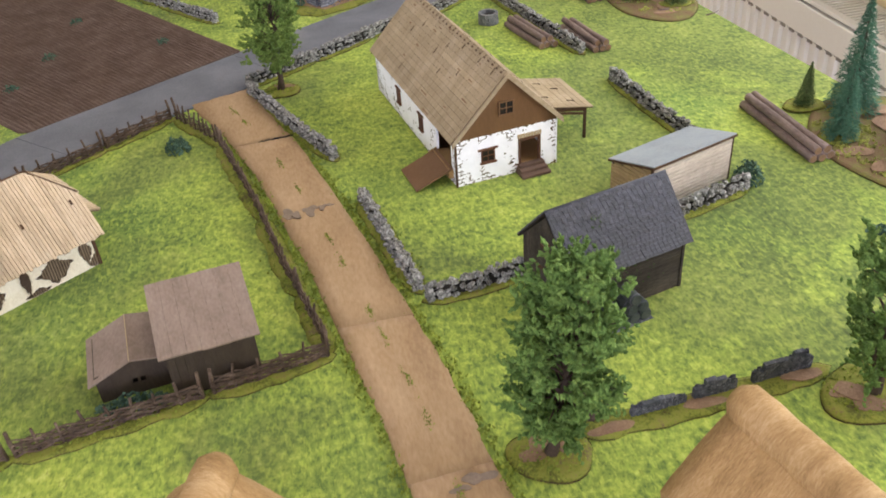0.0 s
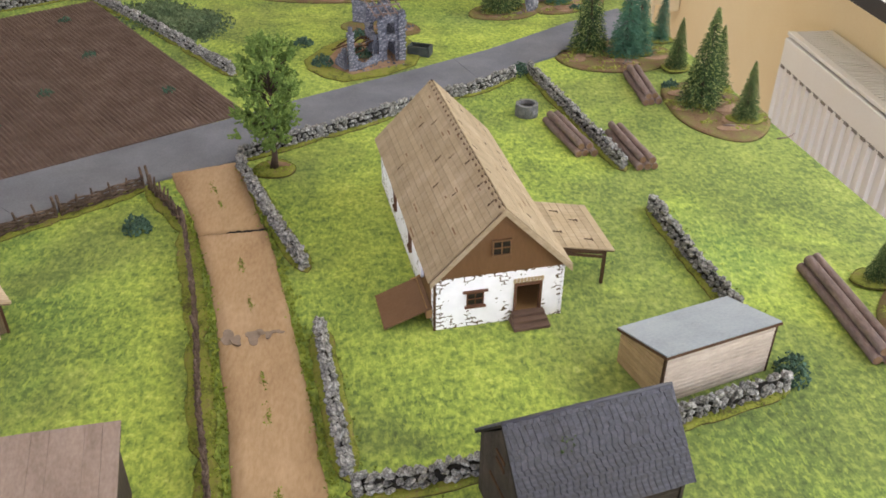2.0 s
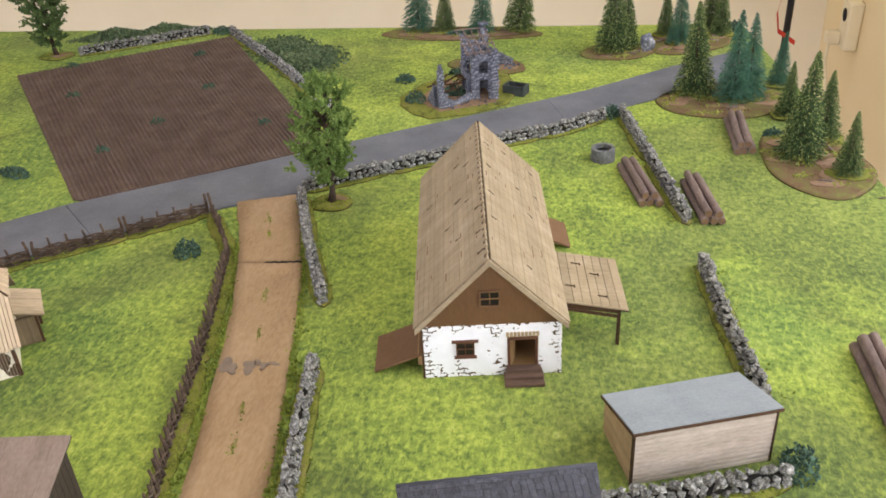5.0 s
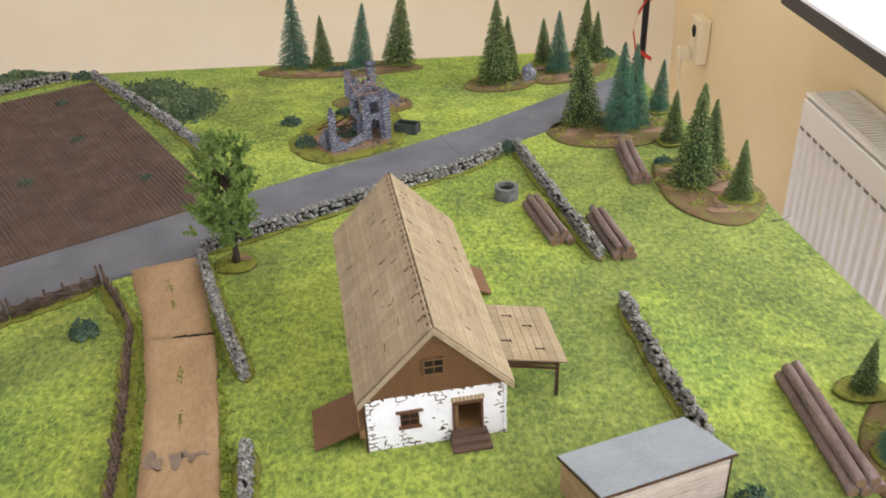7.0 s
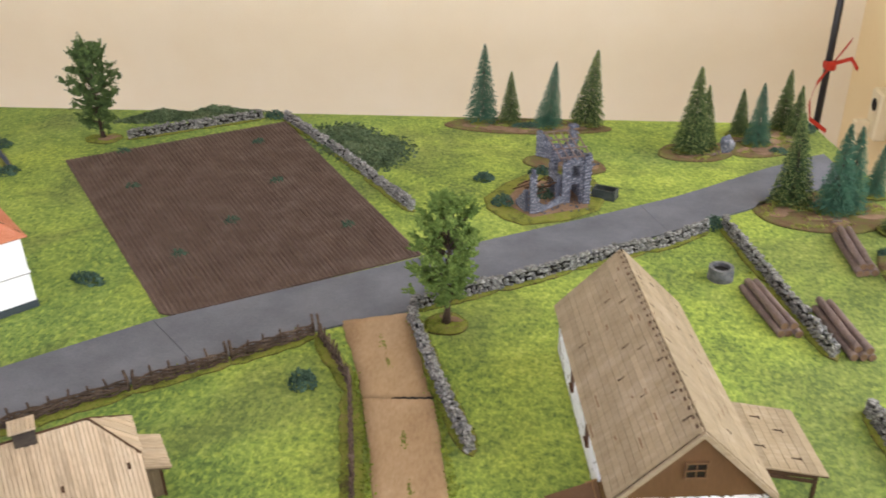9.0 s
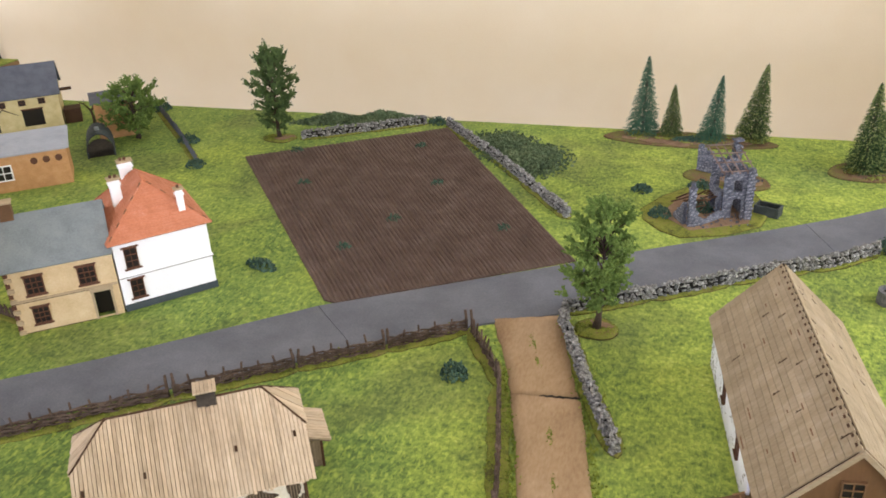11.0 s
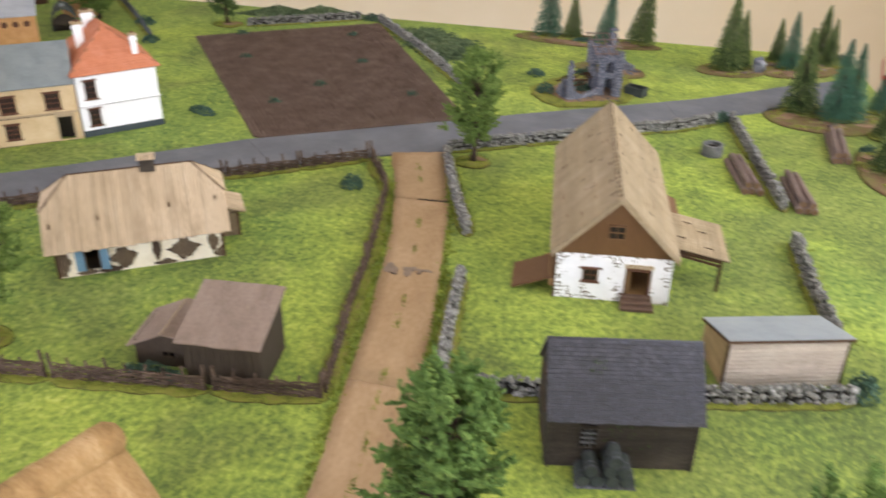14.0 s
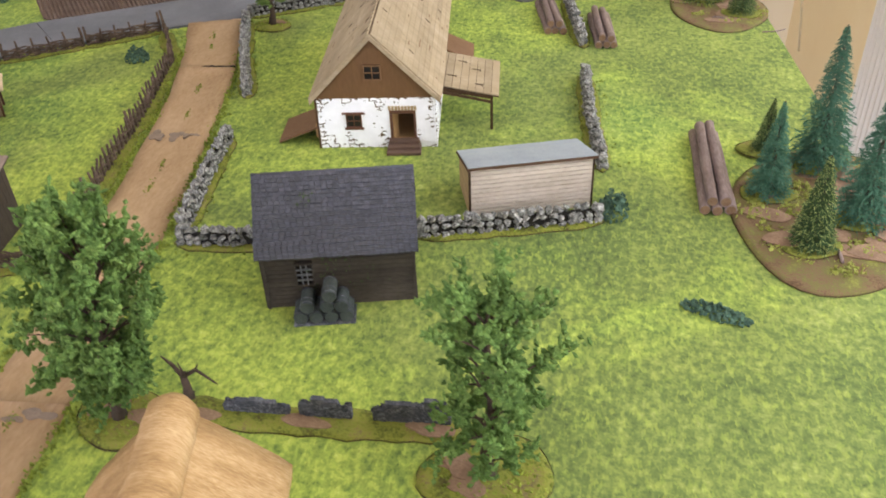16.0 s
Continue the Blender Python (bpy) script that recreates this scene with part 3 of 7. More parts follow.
for i in range(k):
    y = -RL * (i + 0.5) / k
    part("slot", boxed(-0.0012, y - 0.0085, RH - 0.079, 0.001, y + 0.0085, RH - 0.0725), SLOT, rad)
part("side_panel", boxed(0.008, -0.0015, 0.02, RD, 0.0025, RH - 0.002, 0.001), ENAMEL, rad)
part("side_panel", boxed(0.008, -RL - 0.0025, 0.02, RD, -RL + 0.0015, RH - 0.002, 0.001), ENAMEL, rad)
part("back_panel", boxed(RD - 0.014, -RL, 0.03, RD - 0.004, 0, RH - 0.016, 0.002), ENAMEL, rad)
grille = part("top_grille", boxed(0.002, -RL, RH - 0.008, 0.018, 0.0, RH, 0.001), ENAMEL, rad)
part("grille_rail", boxed(RD - 0.016, -RL, RH - 0.008, RD, 0.0, RH, 0.001), ENAMEL, grille)
bar = pydata("grille_bar", [tuple(v.co) for v in boxed(0.018, -0.0035, RH - 0.0075, RD - 0.016, 0.0035, RH - 0.001).verts], [(3, 2, 1, 0), (4, 5, 6, 7), (0, 1, 5, 4), (1, 2, 6, 5), (2, 3, 7, 6), (3, 0, 4, 7)], ENAMEL)
for i in range(int(RL / 0.0125)):
    shared("grille_bar", bar, grille, at(0, -0.006 - i * 0.0125))
# Near-black block stands in for the shade below the grille.
part("inner_fins", boxed(0.016, -RL + 0.01, 0.03, RD - 0.016, -0.01, RH - 0.04), SHADE_GAP, rad, "dark block standing in for the shaded radiator inside")
for y in (-0.25, -RL + 0.25):
    part("bracket", boxed(RD, y - 0.015, 0.1, X1 - 1.054, y + 0.015, RH - 0.1), ENAMEL, rad)
    part("pipe", tubed([(0.05, y, 0.02), (0.05, y, -0.285)], 0.008, 10), ENAMEL, rad)

sw = thing("switch_box", at(X1, 2.98, -0.29), "ivory surface-mounted socket box on the wall", "socket")
part("casing", boxed(-0.042, -0.042, -0.075, 0, 0.042, 0.075, 0.006), PLASTIC, sw)
# Flat dark disc on the casing, painted as the shade of a socket hole.
part("socket_recess", tubed([(-0.0435, 0.0, 0.03), (-0.041, 0.0, 0.03)], 0.02, 20), SHADE_GAP, sw, "dark disc standing in for the shaded socket hole")
part("plug", boxed(-0.085, 0.0, -0.065, -0.042, 0.036, -0.025, 0.005), PLASTIC, sw, "ivory plug with its cable")
part("cord", tubed([(-0.07, 0.018, -0.06), (-0.072, 0.02, -0.12), (-0.05, 0.03, -0.22), (-0.02, 0.035, -0.45)], 0.0045, 8), PLASTIC, sw)

pole = thing("leaning_pole", at(0.955, 2.95, -0.75), "thin black pole leaning in the corner with a red ribbon", "pole")
part("shaft", tubed([(-0.0132, -0.0272, -0.23), (0.012, 0.03, 1.6)], 0.0105, 12), BLACK, pole)
rb = bm_new()
for pts in ([(0.0, -0.02, 0.62), (0.036, -0.03, 0.69), (0.051, -0.01, 0.7), (0.030, 0, 0.655)], [(0.0, -0.022, 0.62), (-0.033, -0.03, 0.575), (-0.045, -0.035, 0.52), (-0.033, -0.03, 0.46), (0.018, -0.04, 0.425)], [(0.0, -0.025, 0.625), (-0.035, -0.04, 0.57), (-0.05, -0.04, 0.50)], [(0.01, -0.02, 0.63), (0.05, -0.04, 0.65), (0.07, -0.05, 0.62)]):
    w = 0.006
    prev = None
    for i, p in enumerate(pts):
        a, b = rb.verts.new((p[0] - w * 0.3, p[1], p[2] - w)), rb.verts.new((p[0] + w * 0.3, p[1] + 0.004, p[2] + w))
        a2, b2 = rb.verts.new((p[0] - w * 0.3, p[1] - 0.0012, p[2] - w)), rb.verts.new((p[0] + w * 0.3, p[1] + 0.0028, p[2] + w))
        if prev:
            rb.faces.new((prev[0], a, b, prev[1]))
            rb.faces.new((prev[3], b2, a2, prev[2]))
            rb.faces.new((prev[0], prev[2], a2, a))
            rb.faces.new((prev[1], b, b2, prev[3]))
        prev = (a, b, a2, b2)
part("ribbon", rb, RED, pole, "crumpled red ribbon tied round the pole")
part("ribbon_knot", boxed(-0.014, -0.028, 0.608, 0.016, 0.014, 0.634, 0.005), RED, pole, "red ribbon knot")

cab = bm_new()
tube(cab, [(-3.15, 3.345, 0.16), (-3.04, 3.34, 0.0), (-2.95, 3.335, -0.13), (-2.89, 3.335, -0.4)], 0.006, 6)
tagged(part("wall_cable", cab, BLACK), "thin black cable hanging down the cream wall", "cable")
cab = bm_new()
tube(cab, [(0.712, 1.272, 0.0012), (0.728, 1.276, 0.0010), (0.738, 1.282, 0.0004), (0.746, 1.291, -0.001)], 0.0008, 6)
tagged(part("loose_cord", cab, LOG), "thin brown cord curling off the table edge", "cable")

# ---- roads and field ----
NEAR = [(-0.86, 0.665), (-0.67, 0.845), (-0.40, 1.04), (-0.16, 1.203), (-0.06, 1.252), (0.10, 1.362), (0.25, 1.475), (0.40, 1.578), (0.495, 1.643), (0.648, 1.745)]
FAR = [(-1.00, 0.735), (-0.817, 0.862), (-0.60, 1.022), (-0.385, 1.203), (-0.078, 1.393), (0.03, 1.464), (0.213, 1.572), (0.345, 1.655), (0.51, 1.785), (0.63, 1.865)]
road = thing("road", at(0, 0), "grey painted road strip of several butted plates", "road", "", "structure")


def lerp_line(line, u):
    s = u * length_of(line)
    return along(line, s)[0]


for u0, u1 in ((0, 0.17), (0.17, 0.39), (0.39, 0.575), (0.575, 0.78), (0.78, 1.0)):
    k = 6
    a = [lerp_line(NEAR, u0 + 0.0002 + (u1 - u0 - 0.0004) * i / k) for i in range(k + 1)]
    b = [lerp_line(FAR, u0 + 0.0002 + (u1 - u0 - 0.0004) * i / k) for i in range(k + 1)]
    bm = bm_new()
    for i in range(k):
        slab(bm, [(*a[i], 0.003), (*a[i + 1], 0.003), (*b[i + 1], 0.003), (*b[i], 0.003)], 0.003)
    part("road_plate", bm, ROAD, road)

DL = [(-0.137, 1.222), (-0.095, 1.115), (-0.080, 1.065), (-0.052, 0.97), (-0.035, 0.89), (-0.010, 0.765), (0.008, 0.65), (0.026, 0.55), (0.040, 0.445), (0.05, 0.33), (0.055, 0.17)]
DR = [(-0.052, 1.250), (-0.015, 1.120), (0.0, 1.073), (0.028, 0.958), (0.043, 0.885), (0.066, 0.76), (0.086, 0.65), (0.102, 0.555), (0.112, 0.450), (0.122, 0.35), (0.13, 0.17)]
track = thing("dirt_track", at(0, 0), "brown dirt track of butted plates with grassy edges", "track", "", "structure")
rng = random.Random(3)
for i0, i1 in ((0, 2), (2, 6), (6, 8), (8, 10)):
    bm = bm_new()
    left, right = DL[i0:i1 + 1], DR[i0:i1 + 1]
    k = 14
    g0, g1 = (0.003 if i0 == 2 else 0.0006), (0.004 if i1 == 2 else 0.0006)
    a = [lerp_line(left, min(0.9994, g0 * 0.4 + i / k * (1 - 0.4 * g0 - 0.4 * g1))) for i in range(k + 1)]
    b = [lerp_line(right, min(0.9994, g0 + i / k * (1 - g0 - g1))) for i in range(k + 1)]
    rows = []
    for p, q in zip(a, b):
        p, q = p + Vector((rng.uniform(-0.0015, 0.0015), 0)), q + Vector((rng.uniform(-0.0015, 0.0015), 0))
        rows.append([bm.verts.new((*(p + (q - p) * u), h)) for u, h in ((0, 0.0), (0.02, 0.0035), (0.2, 0.004), (0.3, 0.0031), (0.4, 0.0038), (0.6, 0.0038), (0.7, 0.0031), (0.8, 0.004), (0.98, 0.0035), (1, 0.0))])
    for r, s in zip(rows, rows[1:]):
        for j in range(9):
            bm.faces.new((r[j], s[j], s[j + 1], r[j + 1])).smooth = True
    for r in (rows[0][::-1], rows[-1]):
        bm.faces.new(r)
    part("track_plate", bm, DIRT, track)
STAIN = surface("worn_patch", ["75675d", "857569", "958577"], 90, 500, 0.9, 0.4)
for xa, ya, w, d in ((-0.020, 0.872, 0.009, 0.010), (-0.012, 0.866, 0.006, 0.006), (0.004, 0.872, 0.008, 0.009), (0.011, 0.879, 0.005, 0.004), (0.027, 0.879, 0.006, 0.003), (0.019, 0.873, 0.004, 0.004), (0.095, 0.437, 0.012, 0.006), (0.078, 0.430, 0.007, 0.004)):
    o = oval_outline(w, d, rng, 22, 0.28)
    part("patch", slabbed([(xa + p.x, ya + p.y, 0.00425) for p in o], 0.002), STAIN, track, "worn grey patch on the track")


def tuft_spots(path, wide, count, rng, size=(0.0025, 0.006), z=0.002):
    total = length_of(path)
    out = []
    for _ in range(count):
        p, d = along(path, rng.uniform(0, total * 0.999))
        o = rng.gauss(0, wide)
        out.append((p.x - d.y * o, p.y + d.x * o, z + rng.uniform(0, 0.0015), rng.uniform(*size)))
    return out


VERGE = surface("verge_flock", ["566325", "7a8735", "9ca545"], 60, 700, 0.95, 0.7, island=0.25)
for line, sgn in ((DL, -1), (DR, 1)):
    shifted = [(x + 0.004 * sgn, y) for x, y in line[1:]]
    me = lump_mesh("verge_flock", tuft_spots(shifted, 0.0036, 900, rng), VERGE, rng, 0.35)
    shared("verge_flock", me, track)
mid = [((a[0] + b[0]) / 2, (a[1] + b[1]) / 2) for a, b in zip(DL, DR)]
for s in (0.06, 0.10, 0.17, 0.235, 0.31, 0.42, 0.47, 0.56, 0.60, 0.66, 0.71, 0.79, 0.86):
    p, d = along(mid, s * 1.05)
    if any(abs(p.y - yy) < 0.012 for yy in (1.068, 0.65)):
        continue
    sp = [(p.x + d.x * t + rng.gauss(0, 0.0016), p.y + d.y * t + rng.gauss(0, 0.0016), 0.0041, rng.uniform(0.0014, 0.0032)) for t in [rng.gauss(0, 0.007) for _ in range(38)]]
    shared("grass_tuft", lump_mesh("grass_tuft", sp, VERGE, rng, 0.3), track)

# cobbled street
STREET = surface("street_joint", ["887c74", "988c84"], 40, 500, 0.9, 0.5)
street = thing("cobbled_street", at(0, 0), "brown cobbled street plates running past the town houses", "street", "", "structure")
SL = [(-0.905, 0.825), (-1.02, 1.01), (-1.32, 1.40), (-1.60, 1.755), (-1.84, 2.03)]
SR = [(-0.795, 0.885), (-0.905, 1.02), (-1.21, 1.40), (-1.52, 1.755), (-1.76, 2.03)]
for i in range(4):
    part("street_plate", slabbed([(*SL[i], 0.004), (*SR[i], 0.004), (SR[i + 1][0] + 0.004, SR[i + 1][1] - 0.005, 0.004), (SL[i + 1][0] + 0.004, SL[i + 1][1] - 0.005, 0.004)], 0.004), STREET, street)
rng = random.Random(8)
n_c = 0
for i in range(4):
    a, b = Vector(SL[i]), Vector(SR[i])
    c, d = Vector(SL[i + 1]), Vector(SR[i + 1])
    rows = int((c - a).length / 0.0125)
    for r in range(rows):
        for q in range(8):
            if n_c >= 300:
                continue
            u, v = (q + 0.5 + rng.uniform(-0.15, 0.15)) / 8, (r + 0.5 + rng.uniform(-0.15, 0.15)) / rows
            p = (a + (c - a) * v) * (1 - u) + (b + (d - b) * v) * u
            shared("cobble", COBBLES[rng.randrange(6)], street, Matrix.LocRotScale((p.x, p.y, 0.0035), Euler((0, 0, rng.uniform(0, 6))), (rng.uniform(0.010, 0.013), rng.uniform(0.009, 0.012), 0.0026)))
            n_c += 1
sp = []
for i in range(4):
    a, b, c, d = Vector(SL[i]), Vector(SR[i]), Vector(SL[i + 1]), Vector(SR[i + 1])
    rows = int((c - a).length / 0.0125)
    for r in range(rows):
        if i == 0 or (i == 1 and r < 16):
            continue
        for q in range(8):
            u, v = (q + 0.5 + rng.uniform(-0.2, 0.2)) / 8, (r + 0.5 + rng.uniform(-0.2, 0.2)) / rows
            p = (a + (c - a) * v) * (1 - u) + (b + (d - b) * v) * u
            sp.append((p.x, p.y, 0.0036, 0.011))
v_all, f_all, base = [], [], 0
for x, y, z, s in sp:
    v, f = LUMPS[rng.randrange(10)]
    v_all.append(v * (s, s, 0.0024) + (x, y, z))
    f_all.append(f + base)
    base += len(v)
tagged(shared("far_cobbles", pydata("far_cobbles", np.concatenate(v_all).tolist(), np.concatenate(f_all).tolist(), COBBLE_FAR), street), kind="stuff")

# ploughed field
FA, FB, FC, FD = Vector((-0.375, 1.212)), Vector((-0.058, 1.414)), Vector((-0.423, 1.978)), Vector((-0.785, 1.733))
field = thing("ploughed_field", at(0, 0), "brown ploughed field plate with parallel furrows", "field", "", "structure")
NR, NS = 56, 40
bm = bm_new()
rng = random.Random(4)
grid = []
for i in range(NR * 4 + 1):
    u = i / (NR * 4)
    h = (0.0031, 0.0051, 0.0062, 0.0050)[i % 4]
    row = []
    for j in range(NS + 1):
        v = j / NS
        cut = max(0.0, 0.05 - u) * 0.6 if v < 0.06 else 0.0
        vv = v if v > 0 else 0.022 * max(0.0, 1 - u / 0.05) ** 2
        p = (FA + (FB - FA) * u) * (1 - vv) + (FD + (FC - FD) * u) * vv
        edge = min(1.0, 12 * min(u, 1 - u) + 0.55, 14 * min(v, 1 - v) + 0.55)
        row.append(bm.verts.new((p.x + rng.gauss(0, 0.0002), p.y + rng.gauss(0, 0.0002), (h + rng.gauss(0, 0.00035)) * edge)))
    grid.append(row)
for r, s in zip(grid, grid[1:]):
    for j in range(NS):
        bm.faces.new((r[j], s[j], s[j + 1], r[j + 1]))
rim = [r[0] for r in grid] + grid[-1][1:] + [r[-1] for r in grid[::-1]][1:] + grid[0][::-1][1:-1]
lowr = [bm.verts.new((v.co.x, v.co.y, 0.0)) for v in rim]
for i in range(len(rim)):
    j = (i + 1) % len(rim)
    bm.faces.new((rim[i], lowr[i], lowr[j], rim[j]))
part("furrows", bm, SOIL, field)

crack = [(DL[2][0] + 0.034 + 0.0046 * i, 1.0685 + 0.0004 * i + (0.0009 if i % 2 else -0.0007), 0.0040) for i in range(11)]
part("crack", tubed(crack, [0.0004] + [0.0010 + 0.0003 * (i % 3) for i in range(9)] + [0.0018], 5), SHADE_GAP, track, "dark crack between the plates")


# ---- farmhouse ----
rng = random.Random(21)
FW, FD_, FH, FR = 0.1345, 0.314, 0.061, 0.1345
FS = 0.0655
farm = thing("farmhouse", at(0.1845, 0.8735, 0, 8.2), "white stone farmhouse model with tan plank roof", "model house")
T = 0.003
holes = [(0.034, 0.027, 0.049, 0.041), (0.084, 0.008, 0.1095, 0.043)]
part("front_wall", panel(bm_new(), FW, FH, T, holes), WHITE, farm)
side = [(0.012, 0.012, 0.062, 0.052), (0.115, 0.024, 0.127, 0.042), (0.205, 0.024, 0.217, 0.042)]
part("side_wall", panel(bm_new(), FD_ - 2 * T, FS, T, [(FD_ - 2 * T - h[2], h[1], FD_ - 2 * T - h[0], h[3]) for h in side]), WHITE, farm, m=pose(0, FD_ - T, 0, 0, 0, -90))
part("side_wall", panel(bm_new(), FD_ - 2 * T, FS, T, [(0.06, 0.008, 0.085, 0.045), (0.205, 0.012, 0.245, 0.052)]), WHITE, farm, m=pose(FW, T, 0, 0, 0, 90))
part("rear_wall", panel(bm_new(), FW, FH, T, [(0.05, 0.025, 0.065, 0.041)]), WHITE, farm, m=pose(FW, FD_, 0, 0, 0, 180))
for sgn in (0, 1):
    bm = bm_new()
    y = 0.0008 if sgn == 0 else FD_ - 0.0008 - T
    slab(bm, [(0, y, FH), (FW, y, FH), (FW, y, FS), (FW / 2, y, FR - 0.003), (0, y, FS)], T)
    part("gable", bm, GABLE, farm, "brown boarded gable")
part("floorboard", boxed(T, T, 0.006, FW - T, FD_ - T, 0.008), INNER, farm)
part("loft", boxed(T, T, FH - 0.002, FW - T, FD_ - T, FH), GABLE, farm)
for x, z in ((0, 0.0), (FW - 0.002, 0.0)):
    part("corner_post", boxed(x - 0.0010, -0.0012, 0, x + 0.0012, 0.0012, FH), BEAM if x == 0 else WHITE, farm)
window(farm, pose(0.034, 0, 0.027), 0.015, 0.014, (1, 1), FRAME, True, 0.0018, 0.002, 0.004)
window(farm, pose(FW / 2 - 0.009, -0.0005, FH + 0.0235), 0.0165, 0.015, (1, 1), SASH, True, 0.0022)
for y in (0.121, 0.211):
    window(farm, pose(0, y + 0.006 + T * 0, 0.024, 0, 0, -90), 0.012, 0.018, (1, 1), FRAME, True, 0.0015, 0.001, 0.003)
part("door_frame", box(box(boxed(0.082, -0.0015, 0.008, 0.0845, 0.003, 0.0445), 0.109, -0.0015, 0.008, 0.1115, 0.003, 0.0445), 0.082, -0.0015, 0.043, 0.1115, 0.003, 0.0462), FRAME, farm)
door = part("door", boxed(0, 0, 0.009, 0.013, 0.0014, 0.042), INNER, farm, "half-open tan door leaf", m=pose(0.0855, 0.002, 0, 0, 0, 68))
bm = bm_new()
for i in range(9):
    box(bm, 0.081 + i * 0.0036, -0.0012, 0.0465, 0.0838 + i * 0.0036, 0.001, 0.0515)
part("lintel_bricks", bm, TRIM, farm)
for i in range(3):
    part("step", boxed(0.078 + i * 0.0012, -0.021 + i * 0.0065, i * 0.004, 0.1165 - i * 0.0012, 0.0, (i + 1) * 0.004, 0.0004), STEP, farm)
ov, oe = 0.0055, 0.0025
rise = FR - FS
k_ = rise / (FW / 2)
eave_z = FS - ov * k_ + 0.0006
mL, wL, rL = slope_frame((-ov, FD_ + oe, eave_z), (-ov, -oe, eave_z), (FW / 2, FD_ + oe, FR))
mR, wR, rR = slope_frame((FW + ov, -oe, eave_z), (FW + ov, FD_ + oe, eave_z), (FW / 2, -oe, FR))
TURNED = Matrix(((0, 1, 0, 0), (-1, 0, 0, 0), (0, 0, 1, 0), (0, 0, 0, 1)))
for mm, ww, rr in ((mL, wL, rL), (mR, wR, rR)):
    part("roof_deck", boxed(0, 0, 0, ww, rr, 0.0012), CARD_EDGE, farm, m=mm)
    slope_strips("roof_plank", farm, mm @ Matrix.Translation((0, rr + 0.0004, 0.0012)) @ TURNED, rr + 0.0004, ww, 14, 0.0013, CARD, None, rng, 0.0003, 0.9, 0.0003)
    for _ in range(10):
        x, y = rng.uniform(0.02, ww - 0.02), rng.choice((0.15, 0.3, 0.45, 0.6, 0.75, 0.88)) * rr
        part("slot_mark", boxed(x, y, 0.0016, x + rng.uniform(0.0010, 0.0014), y + rng.uniform(0.005, 0.010), 0.0030), CARD_EDGE, farm, m=mm)
        part("slot_mark", boxed(x - 0.0015, y + 0.001, 0.0016, x + 0.0002, y + 0.0022, 0.0030), CARD_EDGE, farm, m=mm)
    for _ in range(26):
        x, y = rng.uniform(0.01, ww - 0.02), (rng.randrange(14) + 0.5) * rr / 14
        part("plank_scorch", boxed(x, y - 0.0010, 0.002, x + rng.uniform(0.004, 0.012), y + 0.0004, 0.00272), RUST, farm, m=mm)
n_t = 26
for i in range(n_t):
    y = (i + 0.25) * wL / n_t
    part("ridge_notch", boxed(y, rL - 0.0034, 0.0018, y + 0.0050, rL - 0.0012, 0.0029), BEAM, farm, m=mL)
    part("ridge_tab", boxed(y + 0.0056, rL - 0.0030, 0.0014, y + 0.0116, rL + 0.0012, 0.0036), CARD, farm, m=mL)
for y in (-oe - 0.0022, FD_ + oe):
    for sgn in (-1, 1):
        bm = bm_new()
        a, b = Vector((FW / 2 + sgn * (FW / 2 + ov), y, eave_z - 0.0035)), Vector((FW / 2, y, FR - 0.0035))
        pts = [a, b, b + Vector((0, 0, 0.0062)), a + Vector((0, 0, 0.0062))]
        slab(bm, pts if sgn < 0 else pts[::-1], -0.0022 if sgn < 0 else -0.0022)
        part("barge_board", bm, CARD if y < 0 else CARD_EDGE, farm)
# loading ramps
def ramp_board(x0, x1, y0, y1, z0, z1):
    return slabbed([(x0, y0, z0), (x1, y0, z1), (x1, y1, z1), (x0, y1, z0)], 0.0022)
part("ramp", ramp_board(-0.050, -0.001, 0.009, 0.066, 0.004, 0.023), RUST, farm, "rust-brown loading ramp")
part("ramp_cheek", slabbed([(-0.012, 0.0665, 0.020), (-0.001, 0.0665, 0.024), (-0.001, 0.0665, 0.008)], 0.0015), INNER, farm)
part("ramp_sill", boxed(-0.006, 0.0105, 0.008, 0.012, 0.064, 0.0215), INNER, farm)
part("ramp", slabbed([(FW + 0.001, 0.232, 0.020), (FW + 0.038, 0.232, 0.003), (FW + 0.038, 0.290, 0.003), (FW + 0.001, 0.290, 0.020)], 0.0022), RUST, farm, "rust-brown loading ramp")
# lean-to
PF = [(FW - 0.002, 0.038, 0.058), (FW + 0.070, 0.036, 0.044), (FW + 0.070, 0.134, 0.044), (FW - 0.002, 0.134, 0.058)]
mP, wP, rP = slope_frame(PF[0], PF[1], PF[3])
part("lean_to_deck", boxed(0, 0, -0.0012, wP, rP, 0), CARD_EDGE, farm, m=mP)
slope_strips("lean_to_plank", farm, mP, wP, rP, 8, 0.0014, CARD, None, rng, 0.0005, 0.0, 0.0002)
for x, y in ((0.012, 0.030), (0.044, 0.018), (0.040, 0.058), (0.022, 0.075)):
    part("slot_mark", boxed(x, y, 0.0008, x + 0.010, y + 0.0011, 0.0021), CARD_EDGE, farm, m=mP)
    part("slot_mark", boxed(x + 0.009, y - 0.002, 0.0008, x + 0.0101, y + 0.003, 0.0021), CARD_EDGE, farm, m=mP)
for y in (0.040, 0.128):
    part("porch_post", boxed(FW + 0.060, y, 0, FW + 0.0632, y + 0.0032, 0.0425), BEAM, farm)
    part("porch_beam", slabbed([(FW, y, 0.0545), (FW, y, 0.0505), (FW + 0.063, y, 0.0385), (FW + 0.063, y, 0.0425)][::-1], -0.003), BEAM, farm)
